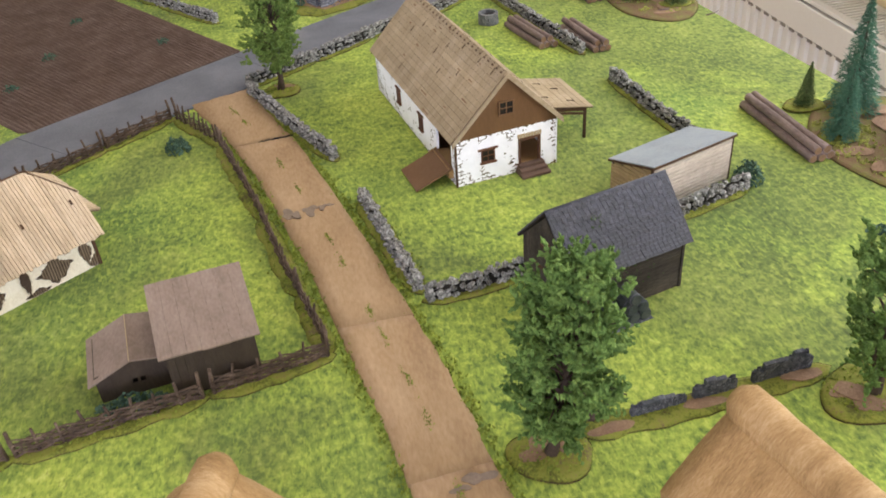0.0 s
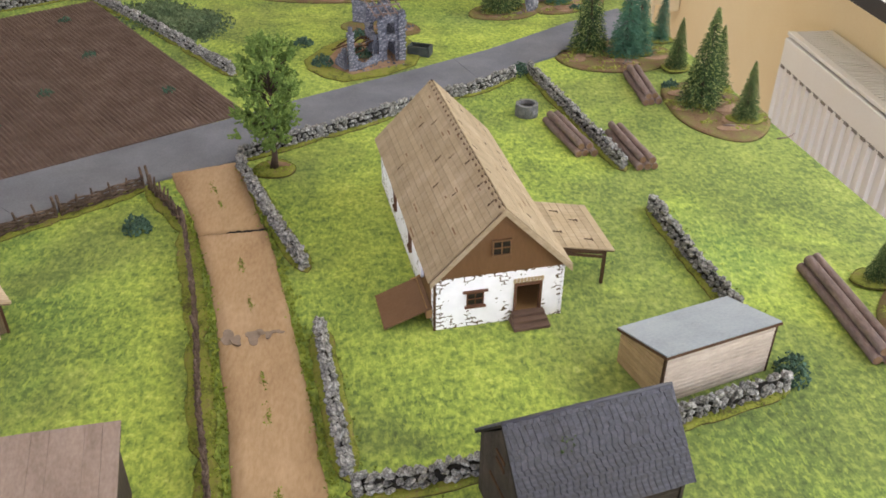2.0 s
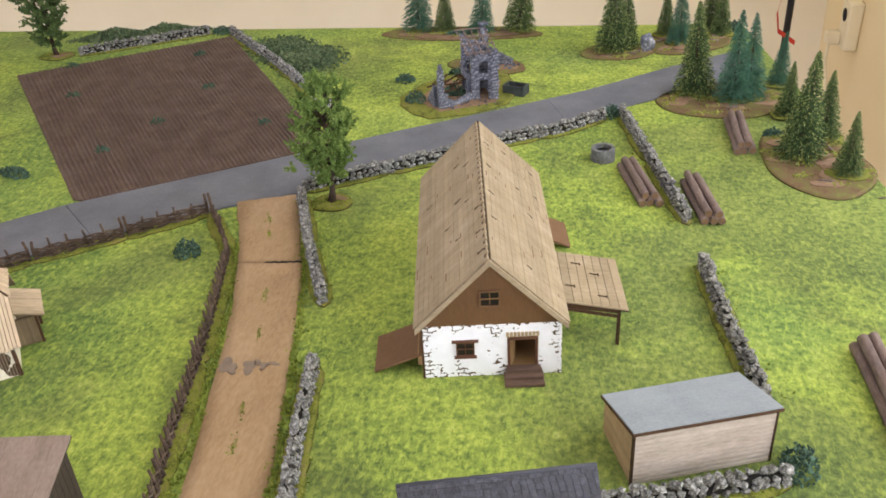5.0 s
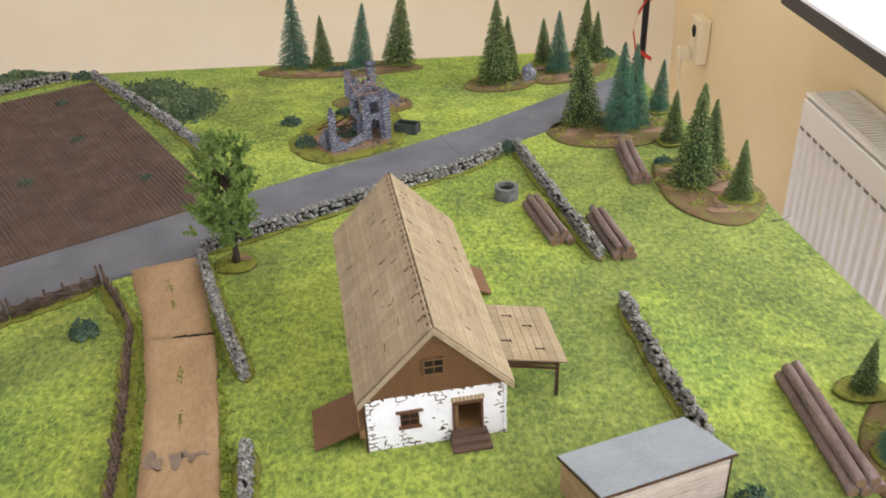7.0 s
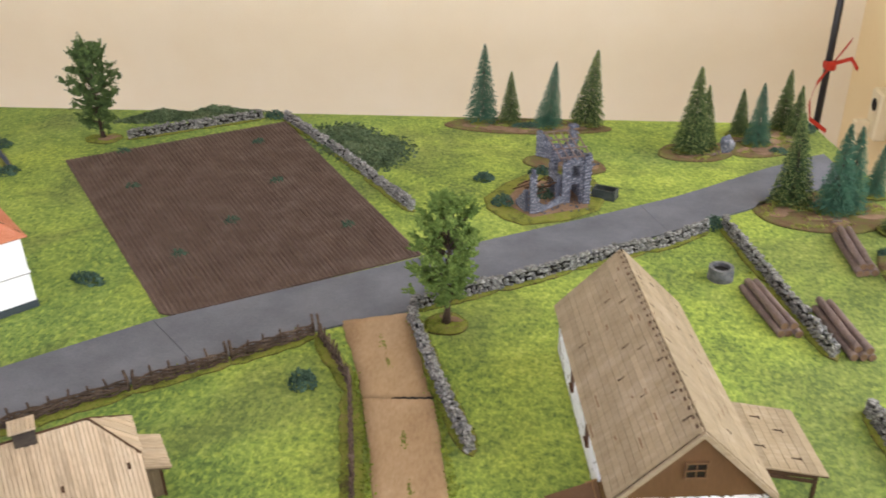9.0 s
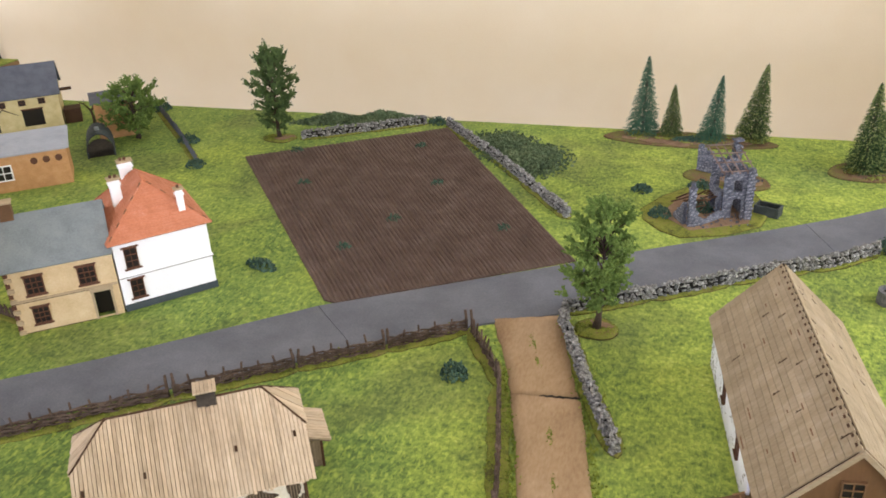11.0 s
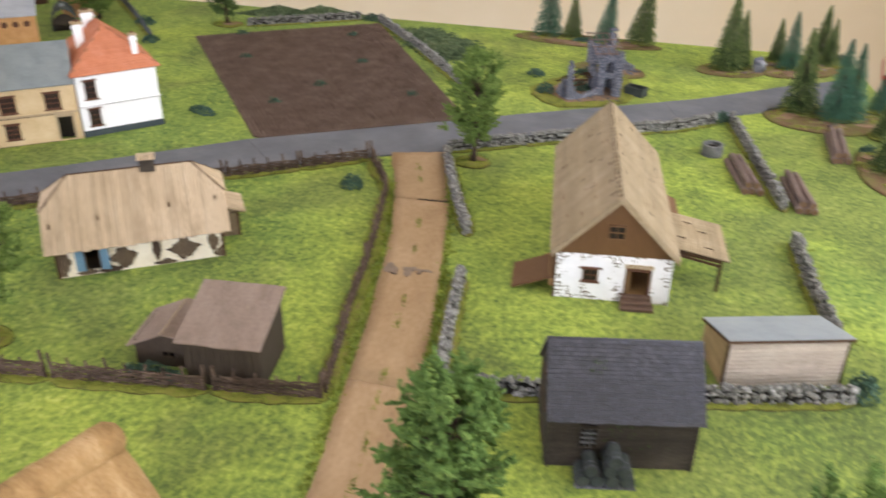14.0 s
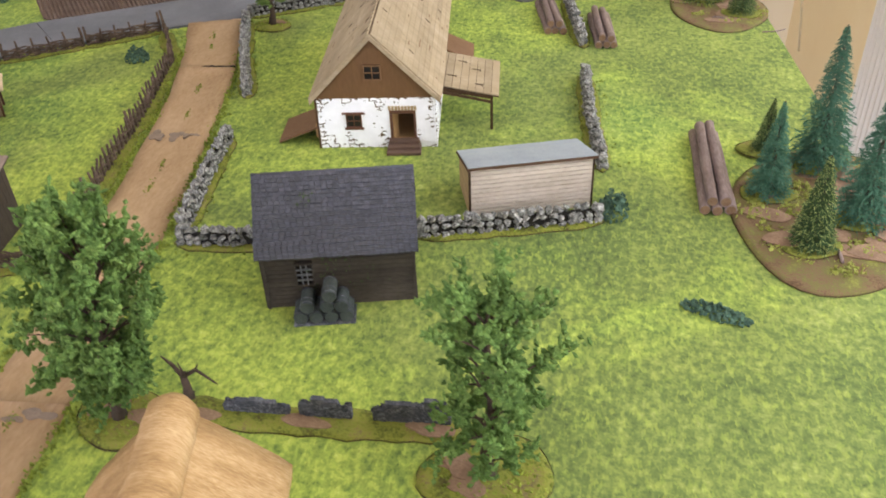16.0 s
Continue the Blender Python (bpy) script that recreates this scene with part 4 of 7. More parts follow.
part("porch_beam", boxed(FW + 0.060, 0.0435, 0.0385, FW + 0.0632, 0.1275, 0.0425), BEAM, farm)
part("porch_brace", slabbed([(FW + 0.004, 0.039, 0.050), (FW + 0.004, 0.039, 0.047), (FW + 0.06, 0.039, 0.034), (FW + 0.06, 0.039, 0.037)][::-1], -0.002), BEAM, farm)

# ---- siding hut ----
hut = thing("garden_hut", at(0.3795, 0.7515, 0, 18.6), "pale log-sided hut model with blue-grey sloping roof", "model hut")
HW, HD, HF, HB = 0.121, 0.066, 0.0585, 0.0375
part("wall_core", slabbed([(0, 0, 0), (HW, 0, 0), (HW, HD, 0), (0, HD, 0)][::-1], 0.036), DARKWOOD, hut)
for i in range(12):
    z = i * HF / 12
    part("siding", boxed(-0.001, -0.0018, z + 0.0003, HW + 0.001, 0.0002, z + HF / 12 - 0.0003, 0.0006), HUTWALL, hut)
    if z + HF / 12 < HF - 0.003:
        top = min(HD, HD * (HF - z - HF / 12) / (HF - HB) if z + HF / 12 > HB else HD)
        for x, mt in ((-0.0018, HUTWALL_SIDE), (HW - 0.0002, HUTWALL)):
            part("siding", boxed(x, 0.0004, z + 0.0003, x + 0.002, max(0.004, top), z + HF / 12 - 0.0003, 0.0006), mt, hut)
part("siding_back", boxed(0, HD, 0, HW, HD + 0.0015, HB - 0.001), HUTWALL, hut)
for x in (-0.0026, HW - 0.0006):
    part("corner_trim", boxed(x, -0.0022, 0, x + 0.0020, 0.0006, HF - 0.001), CARD_EDGE, hut)
part("roof_board", slabbed([(-0.004, -0.004, HF + 0.001), (HW + 0.004, -0.004, HF + 0.001), (HW + 0.004, HD + 0.004, HB + 0.001), (-0.004, HD + 0.004, HB + 0.001)], 0.0024), BEAM, hut, "dark roof edge board")
part("roof_felt", slabbed([(-0.0032, -0.0032, HF + 0.0024), (HW + 0.0032, -0.0032, HF + 0.0024), (HW + 0.0032, HD + 0.0032, HB + 0.0024), (-0.0032, HD + 0.0032, HB + 0.0024)], 0.0012), FELT, hut)

# ---- dark barn ----
rng = random.Random(31)
barn = thing("dark_barn", at(0.2265, 0.5885, 0, 13.6), "dark weathered wooden barn model with grey slate roof", "model barn")
BW, BD, BH, BR = 0.1285, 0.083, 0.063, 0.108
nb = 14
# Near-black core: the barn's inner shade is in its colour.
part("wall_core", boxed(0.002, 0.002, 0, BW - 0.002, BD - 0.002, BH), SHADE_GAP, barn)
for i in range(nb):
    z = i * BH / nb
    x1 = 0.027 if 0.022 < z + 0.002 < 0.048 else BW
    part("wall_board", boxed(0, 0, z + 0.0002, x1, 0.0022, z + BH / nb - 0.0002), DARKWOOD, barn)
    if x1 < BW:
        part("wall_board", boxed(0.042, 0, z + 0.0002, BW, 0.0022, z + BH / nb - 0.0002), DARKWOOD, barn)
    part("wall_board", boxed(0, BD - 0.0022, z + 0.0002, BW, BD, z + BH / nb - 0.0002), DARKWOOD, barn)
ng = 12
for x in (-0.0004, BW - 0.0018):
    for i in range(ng):
        y0, y1 = i * BD / ng + 0.0002, (i + 1) * BD / ng - 0.0002
        h0, h1 = [BH + (BR - 0.003 - BH) * (1 - abs(2 * y / BD - 1)) for y in (y0, y1)]
        bm = bm_new()
        slab(bm, [(x, y0, 0), (x, y0, h0), (x, y1, h1), (x, y1, 0)], -0.0022)
        part("gable_board", bm, DARKWOOD, barn)
for y0, y1, z0, z1 in ((0.024, 0.041, 0.002, 0.05), (0.043, 0.060, 0.002, 0.05), (0.034, 0.050, 0.064, 0.084)):
    dr = part("barn_door", boxed(-0.0028, y0, z0, -0.0006, y1, z1, 0.0003), DARKWOOD, barn)
    for zz in (z0 + 0.004, z1 - 0.008):
        part("ledge", boxed(-0.0038, y0, zz, -0.0027, y1, zz + 0.003), BEAM, dr)
window(barn, pose(0.0275, -0.0002, 0.024), 0.0135, 0.0215, (2, 3), DARKWOOD, False, 0.0018, bar=WELL)
for x in (-0.0014, BW - 0.0014):
    for y in (-0.0014, BD - 0.0014):
        part("corner_post", boxed(x, y, 0, x + 0.0028, y + 0.0028, BH), DARKWOOD, barn)
bo, bx = 0.008, 0.0045
kb = (BR - BH) / (BD / 2)
ez = BH - bo * kb + 0.003
mF, wF, rF = slope_frame((-bx, -bo, ez), (BW + bx, -bo, ez), (-bx, BD / 2, BR + 0.003))
mB, wB, rB = slope_frame((BW + bx, BD + bo, ez), (-bx, BD + bo, ez), (BW + bx, BD / 2, BR + 0.003))
slate = pydata("slate", *(lambda b: ([tuple(v.co) for v in b.verts], [(3, 2, 1, 0), (4, 5, 6, 7), (0, 1, 5, 4), (1, 2, 6, 5), (2, 3, 7, 6), (3, 0, 4, 7)]))(boxed(0, 0, 0, 1, 1, 1)), SLATE_BARN)
box_faces = np.array([(3, 2, 1, 0), (4, 5, 6, 7), (0, 1, 5, 4), (1, 2, 6, 5), (2, 3, 7, 6), (3, 0, 4, 7)])
unit = np.array([(0, 0, 0), (1, 0, 0), (1, 1, 0), (0, 1, 0), (0, 0, 1), (1, 0, 1), (1, 1, 1), (0, 1, 1)], float)
for mm, ww, rr, rows, cols, single in ((mF, wF, rF, 19, 27, 10), (mB, wB, rB, 19, 20, 0)):
    part("roof_deck", boxed(0, 0, -0.002, ww, rr, 0), SHADE_GAP, barn, m=mm)
    v_all, f_all = [], []
    for r in range(rows):
        off = rng.uniform(0.2, 0.8)
        for c in range(cols + 1):
            w = ww / cols
            x0, x1 = max(0, (c - off) * w), min(ww, (c + 1 - off) * w)
            if x1 - x0 < 0.001:
                continue
            y = r * rr / rows - rng.uniform(0, 0.0007)
            lift = rng.uniform(0.0, 0.0006)
            ms = Matrix.Translation((x0 + 0.0002, y, lift)) @ pose(0, 0, 0, -11 + rng.uniform(-1.5, 1.5), rng.uniform(-1.2, 1.2), 0) @ Matrix.Diagonal((x1 - x0 - 0.0003, rr / rows + 0.0006, 0.0017, 1))
            if r < single:
                shared("slate", slate, barn, mm @ ms)
            else:
                f_all.append(box_faces + 8 * len(v_all))
                v_all.append(unit @ np.array(ms.to_3x3()).T + np.array(ms.translation))
    tagged(shared("upper_slate_field", pydata("upper_slate_field", np.concatenate(v_all).tolist(), np.concatenate(f_all).tolist(), SLATE_JOINED), barn, mm), kind="stuff")
part("ridge_cap", tubed([(-bx, BD / 2, BR + 0.0032), (BW + bx, BD / 2, BR + 0.0032)], 0.0016, 6), SLATE_BARN, barn)
iv = [(0.040 + rng.gauss(0, 0.003), 0.0 + rng.gauss(0, 0.004) + 0.022, 0.0, 0.003) for _ in range(13)]
iv = [(x, y, BR - 0.028 + (y - 0.02) * kb + 0.012 + 0.002, rng.uniform(0.0016, 0.0034)) for x, y, z, s in iv]
shared("roof_moss", lump_mesh("roof_moss", iv, HEDGE, rng, 0.4), barn, None, "green moss on the roof")
iv = [(0.058 + abs(rng.gauss(0, 0.016)) * rng.choice((-0.6, 1)), -0.0012, rng.uniform(0.012, 0.058), rng.uniform(0.0012, 0.0032)) for _ in range(90)]
shared("ivy", lump_mesh("ivy", iv, HEDGE, rng, 0.4), barn, None, "sparse green ivy on the boards")

# barrel stack
bs = thing("barrel_stack", at(0.2535, 0.5745, 0, 13.6), "stack of dark grey barrels on their sides by the barn", "barrels")
for x, z, l in ((0.0066, 0.0066, 0.018), (0.0196, 0.0066, 0.020), (0.0326, 0.0066, 0.019), (0.0456, 0.0066, 0.018), (0.0131, 0.0176, 0.020), (0.0300, 0.0176, 0.022), (0.0420, 0.0172, 0.018), (0.0330, 0.0285, 0.019)):
    bm = bm_new()
    r = 0.0064
    tube(bm, [(x, -0.006, z), (x, -0.0052, z), (x, 0.0, z), (x, l * 0.5, z), (x, l - 0.004, z), (x, l - 0.003, z)], [r * 0.88, r * 0.92, r * 0.97, r, r * 0.93, r * 0.88], 16)
    b = part("barrel", bm, BARREL, bs)
    for y in (-0.004, 0.0015, l * 0.75):
        part("hoop", tubed([(x, y, z), (x, y + 0.0012, z)], r * 1.0, 16), LOWWALL, b)
part("stack_base", boxed(0.0, -0.008, 0, 0.053, 0.018, 0.0012, 0.0004), LOWWALL, bs)

# ---- cottage ----
rng = random.Random(41)
cot = thing("plank_roof_cottage", at(-0.396, 0.7355, 0, 34.3), "cream plastered cottage model with pale strip roof", "model cottage")
CW, CD, CH, CR = 0.197, 0.108, 0.050, 0.110
part("front_wall", panel(bm_new(), CW, CH, 0.003, [(0.033, 0.006, 0.049, 0.040)]), CREAM, cot)
part("rear_wall", panel(bm_new(), CW, CH, 0.003, []), CREAM, cot, m=pose(CW, CD, 0, 0, 0, 180))
for m_ in (pose(0, CD - 0.003, 0, 0, 0, -90), pose(CW, 0.003, 0, 0, 0, 90)):
    e_ = part("end_wall", panel(bm_new(), CD - 0.006, CH, 0.003, []), CREAM, cot, m=m_)
for x in (0.002, CW - 0.005):
    bm = bm_new()
    slab(bm, [(x, 0.002, CH), (x, CD - 0.002, CH), (x, CD * 0.72, CH + 0.030), (x, CD * 0.28, CH + 0.030)], 0.003)
    part("gable_boards", bm, LATH, cot)
for i, (cx, cz, w, h) in enumerate(((0.006, 0.022, 0.012, 0.024), (0.0765, 0.018, 0.018, 0.016), (0.116, 0.024, 0.0055, 0.020), (0.149, 0.020, 0.019, 0.017), (0.1845, 0.024, 0.007, 0.020), (0.060, 0.004, 0.016, 0.006), (0.125, 0.003, 0.014, 0.005), (0.193, 0.006, 0.010, 0.009), (0.033, 0.004, 0.012, 0.006))):
    bm = bm_new()
    k = 30
    o = []
    for j in range(k):
        a = 2 * math.pi * j / k
        r = 1.05 / (abs(math.cos(a)) + abs(math.sin(a))) * rng.uniform(0.78, 1.16)
        o.append((min(CW - 0.001, max(0.001, cx + w * r * math.cos(a))), -0.0007, min(CH - 0.002, max(0.001, cz + h * r * math.sin(a)))))
    slab(bm, o, 0.001)
    pt = part("bare_patch", bm, LATH_DARK, cot, "patch of bare brown lath")
    k = max(2, int(w * 2 / 0.0028))
    for j in range(k):
        x = cx - w + (j + 0.5) * 2 * w / k
        hh = h * (1 - abs(x - cx) / w) * 0.92
        if hh > 0.002 and 0 < x < CW:
            part("lath", boxed(x - 0.0006, -0.0016, max(0.001, cz - hh), x + 0.0008, -0.0006, min(CH - 0.003, cz + hh)), LATH, pt)
for x in (-0.001, CW - 0.0025):
    part("corner_post", boxed(x, -0.0016, 0, x + 0.0036, 0.002, CH), BEAM, cot)
part("door_frame", box(box(boxed(0.0315, -0.0016, 0.006, 0.0335, 0.0015, 0.0415), 0.0485, -0.0016, 0.006, 0.0505, 0.0015, 0.0415), 0.0315, -0.0016, 0.040, 0.0505, 0.0015, 0.0425), BEAM, cot)
for x, tu in ((0.0318, 158), (0.0502, 18)):
    part("shutter", boxed(0, -0.0008, 0.0065, 0.0105, 0.0008, 0.0400, 0.0002), BLUE, cot, "worn blue shutter", m=pose(x, -0.0018, 0, 0, 0, tu + 10 if tu > 90 else -tu))
part("room_floor", boxed(0.003, 0.003, 0.003, CW - 0.003, CD - 0.003, 0.005), DARKWOOD, cot)
ox, oy = 0.010, 0.012
kc = (CR - CH) / (CD / 2)
ce = CH - oy * kc + 0.004
hip = 0.036
def cot_limit(x):
    w = CW + 2 * ox
    return min(1.0, 0.54 + 0.46 * min(x, w - x) / hip)
for a, b, c in (((-ox, -oy, ce), (CW + ox, -oy, ce), (-ox, CD / 2, CR)), ((CW + ox, CD + oy, ce), (-ox, CD + oy, ce), (CW + ox, CD / 2, CR))):
    mm, ww, rr = slope_frame(a, b, c)
    bm = bm_new()
    slab(bm, [(0, 0, 0), (ww, 0, 0), (ww, 0.54 * rr, 0), (ww - hip, rr, 0), (hip, rr, 0), (0, 0.54 * rr, 0)], 0.0015)
    part("roof_deck", bm, LATH, cot, m=mm)
    slope_strips("roof_strip", cot, mm, ww, rr, 58, 0.0016, PALEROOF, cot_limit, rng, 0.0006, 0.0, 0.0014)
hz = ce + 0.54 * (CR - ce)
hy0, hy1 = -oy + 0.54 * (CD / 2 + oy), CD + oy - 0.54 * (CD / 2 + oy)
for x, s in ((-ox, -1), (CW + ox, 1)):
    a, b = ((x, hy1, hz), (x, hy0, hz)) if s < 0 else ((x, hy0, hz), (x, hy1, hz))
    mm, ww, rr = slope_frame(a, b, (x - s * hip, a[1], CR))
    slope_strips("hip_strip", cot, mm, ww, rr, 14, 0.0016, PALEROOF, lambda u, ww=ww: max(0.02, 1 - abs(2 * u / ww - 1)), rng, 0.0004, 0.0, 0.0008)
    for yy in (hy0, hy1):
        part("hip_batten", tubed([(x, yy, hz + 0.0018), (x - s * hip, CD / 2, CR + 0.0018)], 0.0013, 6), BEAM, cot)
part("ridge_pole", tubed([(-ox + hip, CD / 2, CR + 0.0015), (CW + ox - hip, CD / 2, CR + 0.0015)], 0.0013, 6), BEAM, cot)
mm, ww, rr = slope_frame((-ox, -oy, ce), (CW + ox, -oy, ce), (-ox, CD / 2, CR))
for x, y in ((0.008, 0.32), (0.063, 0.36), (0.147, 0.42), (0.203, 0.44)):
    part("roof_peg", boxed(x, y * rr, 0.0014, x + 0.0026, y * rr + 0.006, 0.0034), BEAM, cot, m=mm)
ch = part("chimney", boxed(0.110, CD / 2 - 0.007, CR - 0.012, 0.128, CD / 2 + 0.007, CR + 0.013, 0.0004), DARKWOOD, cot, "brown boarded chimney")
for i in range(6):
    part("chimney_cap_strip", boxed(0.108 + i * 0.0037, CD / 2 - 0.010, CR + 0.0135, 0.1113 + i * 0.0037, CD / 2 + 0.010, CR + 0.0155), PALEROOF, ch)
# side porch of the cottage
part("porch_wall", panel(bm_new(), 0.022, 0.034, 0.002, []), LATH, cot, m=pose(CW + 0.002, 0.052, 0))
for i in range(8):
    part("porch_board", boxed(CW + 0.0025 + i * 0.0027, 0.0512, 0.001, CW + 0.0047 + i * 0.0027, 0.0522, 0.033), LATH, cot)
part("porch_wall", boxed(CW + 0.002, 0.088, 0, CW + 0.024, 0.090, 0.034), LATH, cot)
for y in (0.050, 0.088):
    part("porch_post", boxed(CW + 0.0235, y, 0, CW + 0.0262, y + 0.0026, 0.036), BEAM, cot)
mm, ww, rr = slope_frame((CW + 0.033, 0.043, 0.037), (CW + 0.033, 0.097, 0.037), (CW - 0.002, 0.043, 0.050))
slope_strips("porch_strip", cot, mm, ww, rr, 12, 0.0016, PALEROOF, None, rng, 0.0004, 0.0, 0.0008)
part("porch_deck", boxed(0, 0, -0.0015, ww, rr, 0), LATH, cot, m=mm)

# ---- brown sheds ----
rng = random.Random(51)
shed = thing("brown_shed", at(-0.1435, 0.6015, 0, 7.5), "dark brown shed model with sloping board roof", "model shed")
SW, SD, SF, SB = 0.079, 0.073, 0.055, 0.070
part("wall_core", boxed(0.0015, 0.0015, 0, SW - 0.0015, SD - 0.0015, SF - 0.002), SHEDWALL, shed)
for i in range(10):
    w = SW / 10
    part("wall_board", boxed(i * w + 0.0002, 0, 0, (i + 1) * w - 0.0002, 0.0016, SF), SHEDWALL, shed)
    part("wall_board", boxed(i * w + 0.0002, SD - 0.0016, 0, (i + 1) * w - 0.0002, SD, SB), SHEDWALL, shed)
    d = SD / 10
    for x in (0, SW - 0.0016):
        part("wall_board", boxed(x, i * d + 0.0002, 0, x + 0.0016, (i + 1) * d - 0.0002, SF + (SB - SF) * (i + 0.3) / 10), SHEDWALL, shed)
mm, ww, rr = slope_frame((-0.005, -0.008, SF - 0.001), (SW + 0.005, -0.008, SF - 0.001), (-0.005, SD + 0.006, SB + 0.004))
part("roof_deck", boxed(0, 0, -0.0012, ww, rr, 0), SHEDWALL, shed, m=mm)
slope_strips("roof_board", shed, mm, ww, rr, 7, 0.0014, SHEDROOF, None, rng, 0.00015, 0.0, 0.0009)
an = thing("low_shed", at(-0.2105, 0.6155, 0, 7.5), "low dark brown shed model with a bent roof", "model shed")
AW, AD, AH = 0.067, 0.058, 0.030
part("wall", panel(bm_new(), AW, AH, 0.002, [(0.030, 0.012, 0.035, 0.018), (0.037, 0.012, 0.042, 0.018)]), SHEDWALL, an)
part("wall", boxed(0, 0.0022, 0, 0.002, AD - 0.002, AH), SHEDWALL, an)
part("wall", boxed(0, AD - 0.0018, 0, AW, AD, AH), SHEDWALL, an)
bm = bm_new()
slab(bm, [(0, 0.0004, AH), (AW, 0.0004, AH), (AW, 0.0004, AH + 0.006), (0.034, 0.0004, AH + 0.013)], -0.002)
part("gable", bm, SHEDWALL, an)
# Solid near-black fill takes the place of shade behind the openings.
part("inside", boxed(0.002, 0.01, 0.001, AW - 0.002, AD - 0.003, AH - 0.002), SHADE_GAP, an, "dark block standing in for the shaded shed inside")
for pts in ([(-0.006, -0.007, AH - 0.003), (0.034, -0.007, AH + 0.0150), (0.034, AD + 0.005, AH + 0.0150), (-0.006, AD + 0.005, AH - 0.003)], [(0.0342, -0.007, AH + 0.0150), (AW, -0.007, AH + 0.0090), (AW, AD + 0.005, AH + 0.0090), (0.0342, AD + 0.005, AH + 0.0150)]):
    part("roof_sheet", slabbed(pts, 0.0016), SHEDROOF, an)
part("roof_seam", tubed([(0.034, -0.0072, AH + 0.0151), (0.034, AD + 0.0052, AH + 0.0151)], 0.0005, 5), TRIM, an)

# ---- thatched houses by the near edge ----
def thatched(x, y, turn, ridge_z, half, eave_z, long, label):
    th = thing("thatched_house", at(x, y, 0, turn), label, "model house", "thatched houses")
    part("wall", boxed(-half + 0.012, -long + 0.012, 0, half - 0.012, -0.014, eave_z + 0.006), CREAM, th)
    for sgn in (-1, 1):
        bm = bm_new()
        rows = []
        r = random.Random(int(x * 1000) + sgn)
        for i in range(9):
            u = i / 8
            rows.append([])
            for j in range(15):
                v = j / 14
                sag = 0.004 * math.sin(math.pi * u)
                edge = 0.004 if j in (0, 14) else 0.0
                rows[-1].append(bm.verts.new((sgn * (half * u), -long * v, ridge_z - 0.004 + (eave_z - ridge_z + 0.004) * u + sag - edge + r.gauss(0, 0.0005))))
        low = [[bm.verts.new((v.co.x * 0.97, v.co.y, v.co.z - 0.012)) for v in row] for row in rows]
        for rr_, flip in ((rows, False), (low, True)):
            for a, b in zip(rr_, rr_[1:]):
                for j in range(14):
                    q = (a[j], b[j], b[j + 1], a[j + 1])
                    f = bm.faces.new(q if (sgn > 0) != flip else q[::-1])
                    f.smooth = True
        for j in range(14):
            bm.faces.new((rows[8][j], low[8][j], low[8][j + 1], rows[8][j + 1]))
        for j in (0, 14):
            for i in range(8):
                bm.faces.new((rows[i][j], low[i][j], low[i + 1][j], rows[i + 1][j]))
        bmesh.ops.recalc_face_normals(bm, faces=bm.faces)
        part("thatch_slope", bm, THATCH, th)
    r = random.Random(9)
    bm = bm_new()
    k = 34
    rr_ = [0.010] + [0.0155 + r.gauss(0, 0.0003) for _ in range(k - 2)] + [0.010]
    tube(bm, [(r.gauss(0, 0.0002), 0.003 - (long + 0.006) * i / (k - 1), ridge_z - 0.0105 + r.gauss(0, 0.0003)) for i in range(k)], rr_, 20)
    part("ridge_roll", bm, THATCH, th, "rounded thatch ridge")
    bm = bm_new()
    slab(bm, [(-half + 0.014, -0.010, eave_z), (half - 0.014, -0.010, eave_z), (0, -0.010, ridge_z - 0.012)], -0.004)
    part("gable", bm, CREAM, th)
    return th


thatched(0.265, 0.366, 14.0, 0.121, 0.062, 0.058, 0.20, "cream cottage model with golden thatched roof")
thatched(-0.090, 0.424, -20.0, 0.104, 0.060, 0.046, 0.19, "cottage model with light golden thatched roof")

# ---- town ----
rng = random.Random(61)
grey = thing("grey_roof_house", at(-0.751, 1.047, 0, 38.7), "ochre two-storey town house model with grey roof", "model house", "town houses")
GW, GD, GH, GR = 0.134, 0.125, 0.097, 0.148
gh = [(0.022, 0.014, 0.040, 0.036), (0.100, 0.002, 0.122, 0.042), (0.022, 0.058, 0.042, 0.082), (0.088, 0.058, 0.108, 0.082)]
part("front_wall", panel(bm_new(), GW, GH, 0.003, gh), OCHRE, grey)
part("rear_wall", panel(bm_new(), GW, GH, 0.003, []), OCHRE, grey, m=pose(GW, GD, 0, 0, 0, 180))
for m_ in (pose(0, GD - 0.003, 0, 0, 0, -90), pose(GW, 0.003, 0, 0, 0, 90)):
    part("side_wall", panel(bm_new(), GD - 0.006, GH, 0.003, []), OCHRE, grey, m=m_)
for x in (0.0005, GW - 0.0035):
    bm = bm_new()
    slab(bm, [(x, 0.002, GH), (x, GD - 0.002, GH), (x, GD / 2, GR - 0.003)], 0.003)
    part("gable", bm, OCHRE, grey)
for h in (gh[0], gh[2], gh[3]):
    window(grey, pose(h[0], 0, h[1]), h[2] - h[0], h[3] - h[1], (2, 2), FRAME, True, 0.002, 0.002, 0.002)
part("door_frame", box(box(boxed(0.097, -0.002, 0, 0.100, 0.003, 0.044), 0.122, -0.002, 0, 0.125, 0.003, 0.044), 0.096, -0.0025, 0.042, 0.126, 0.003, 0.0475), TRIM, grey)
# Dark sheet set back in the doorway, standing in for the unlit room.
part("dark_doorway", boxed(0.100, 0.012, 0.002, 0.122, 0.014, 0.042), DARK, grey)
part("string_course", boxed(-0.001, -0.0018, 0.0477, GW, 0.0005, 0.0505), TRIM, grey)
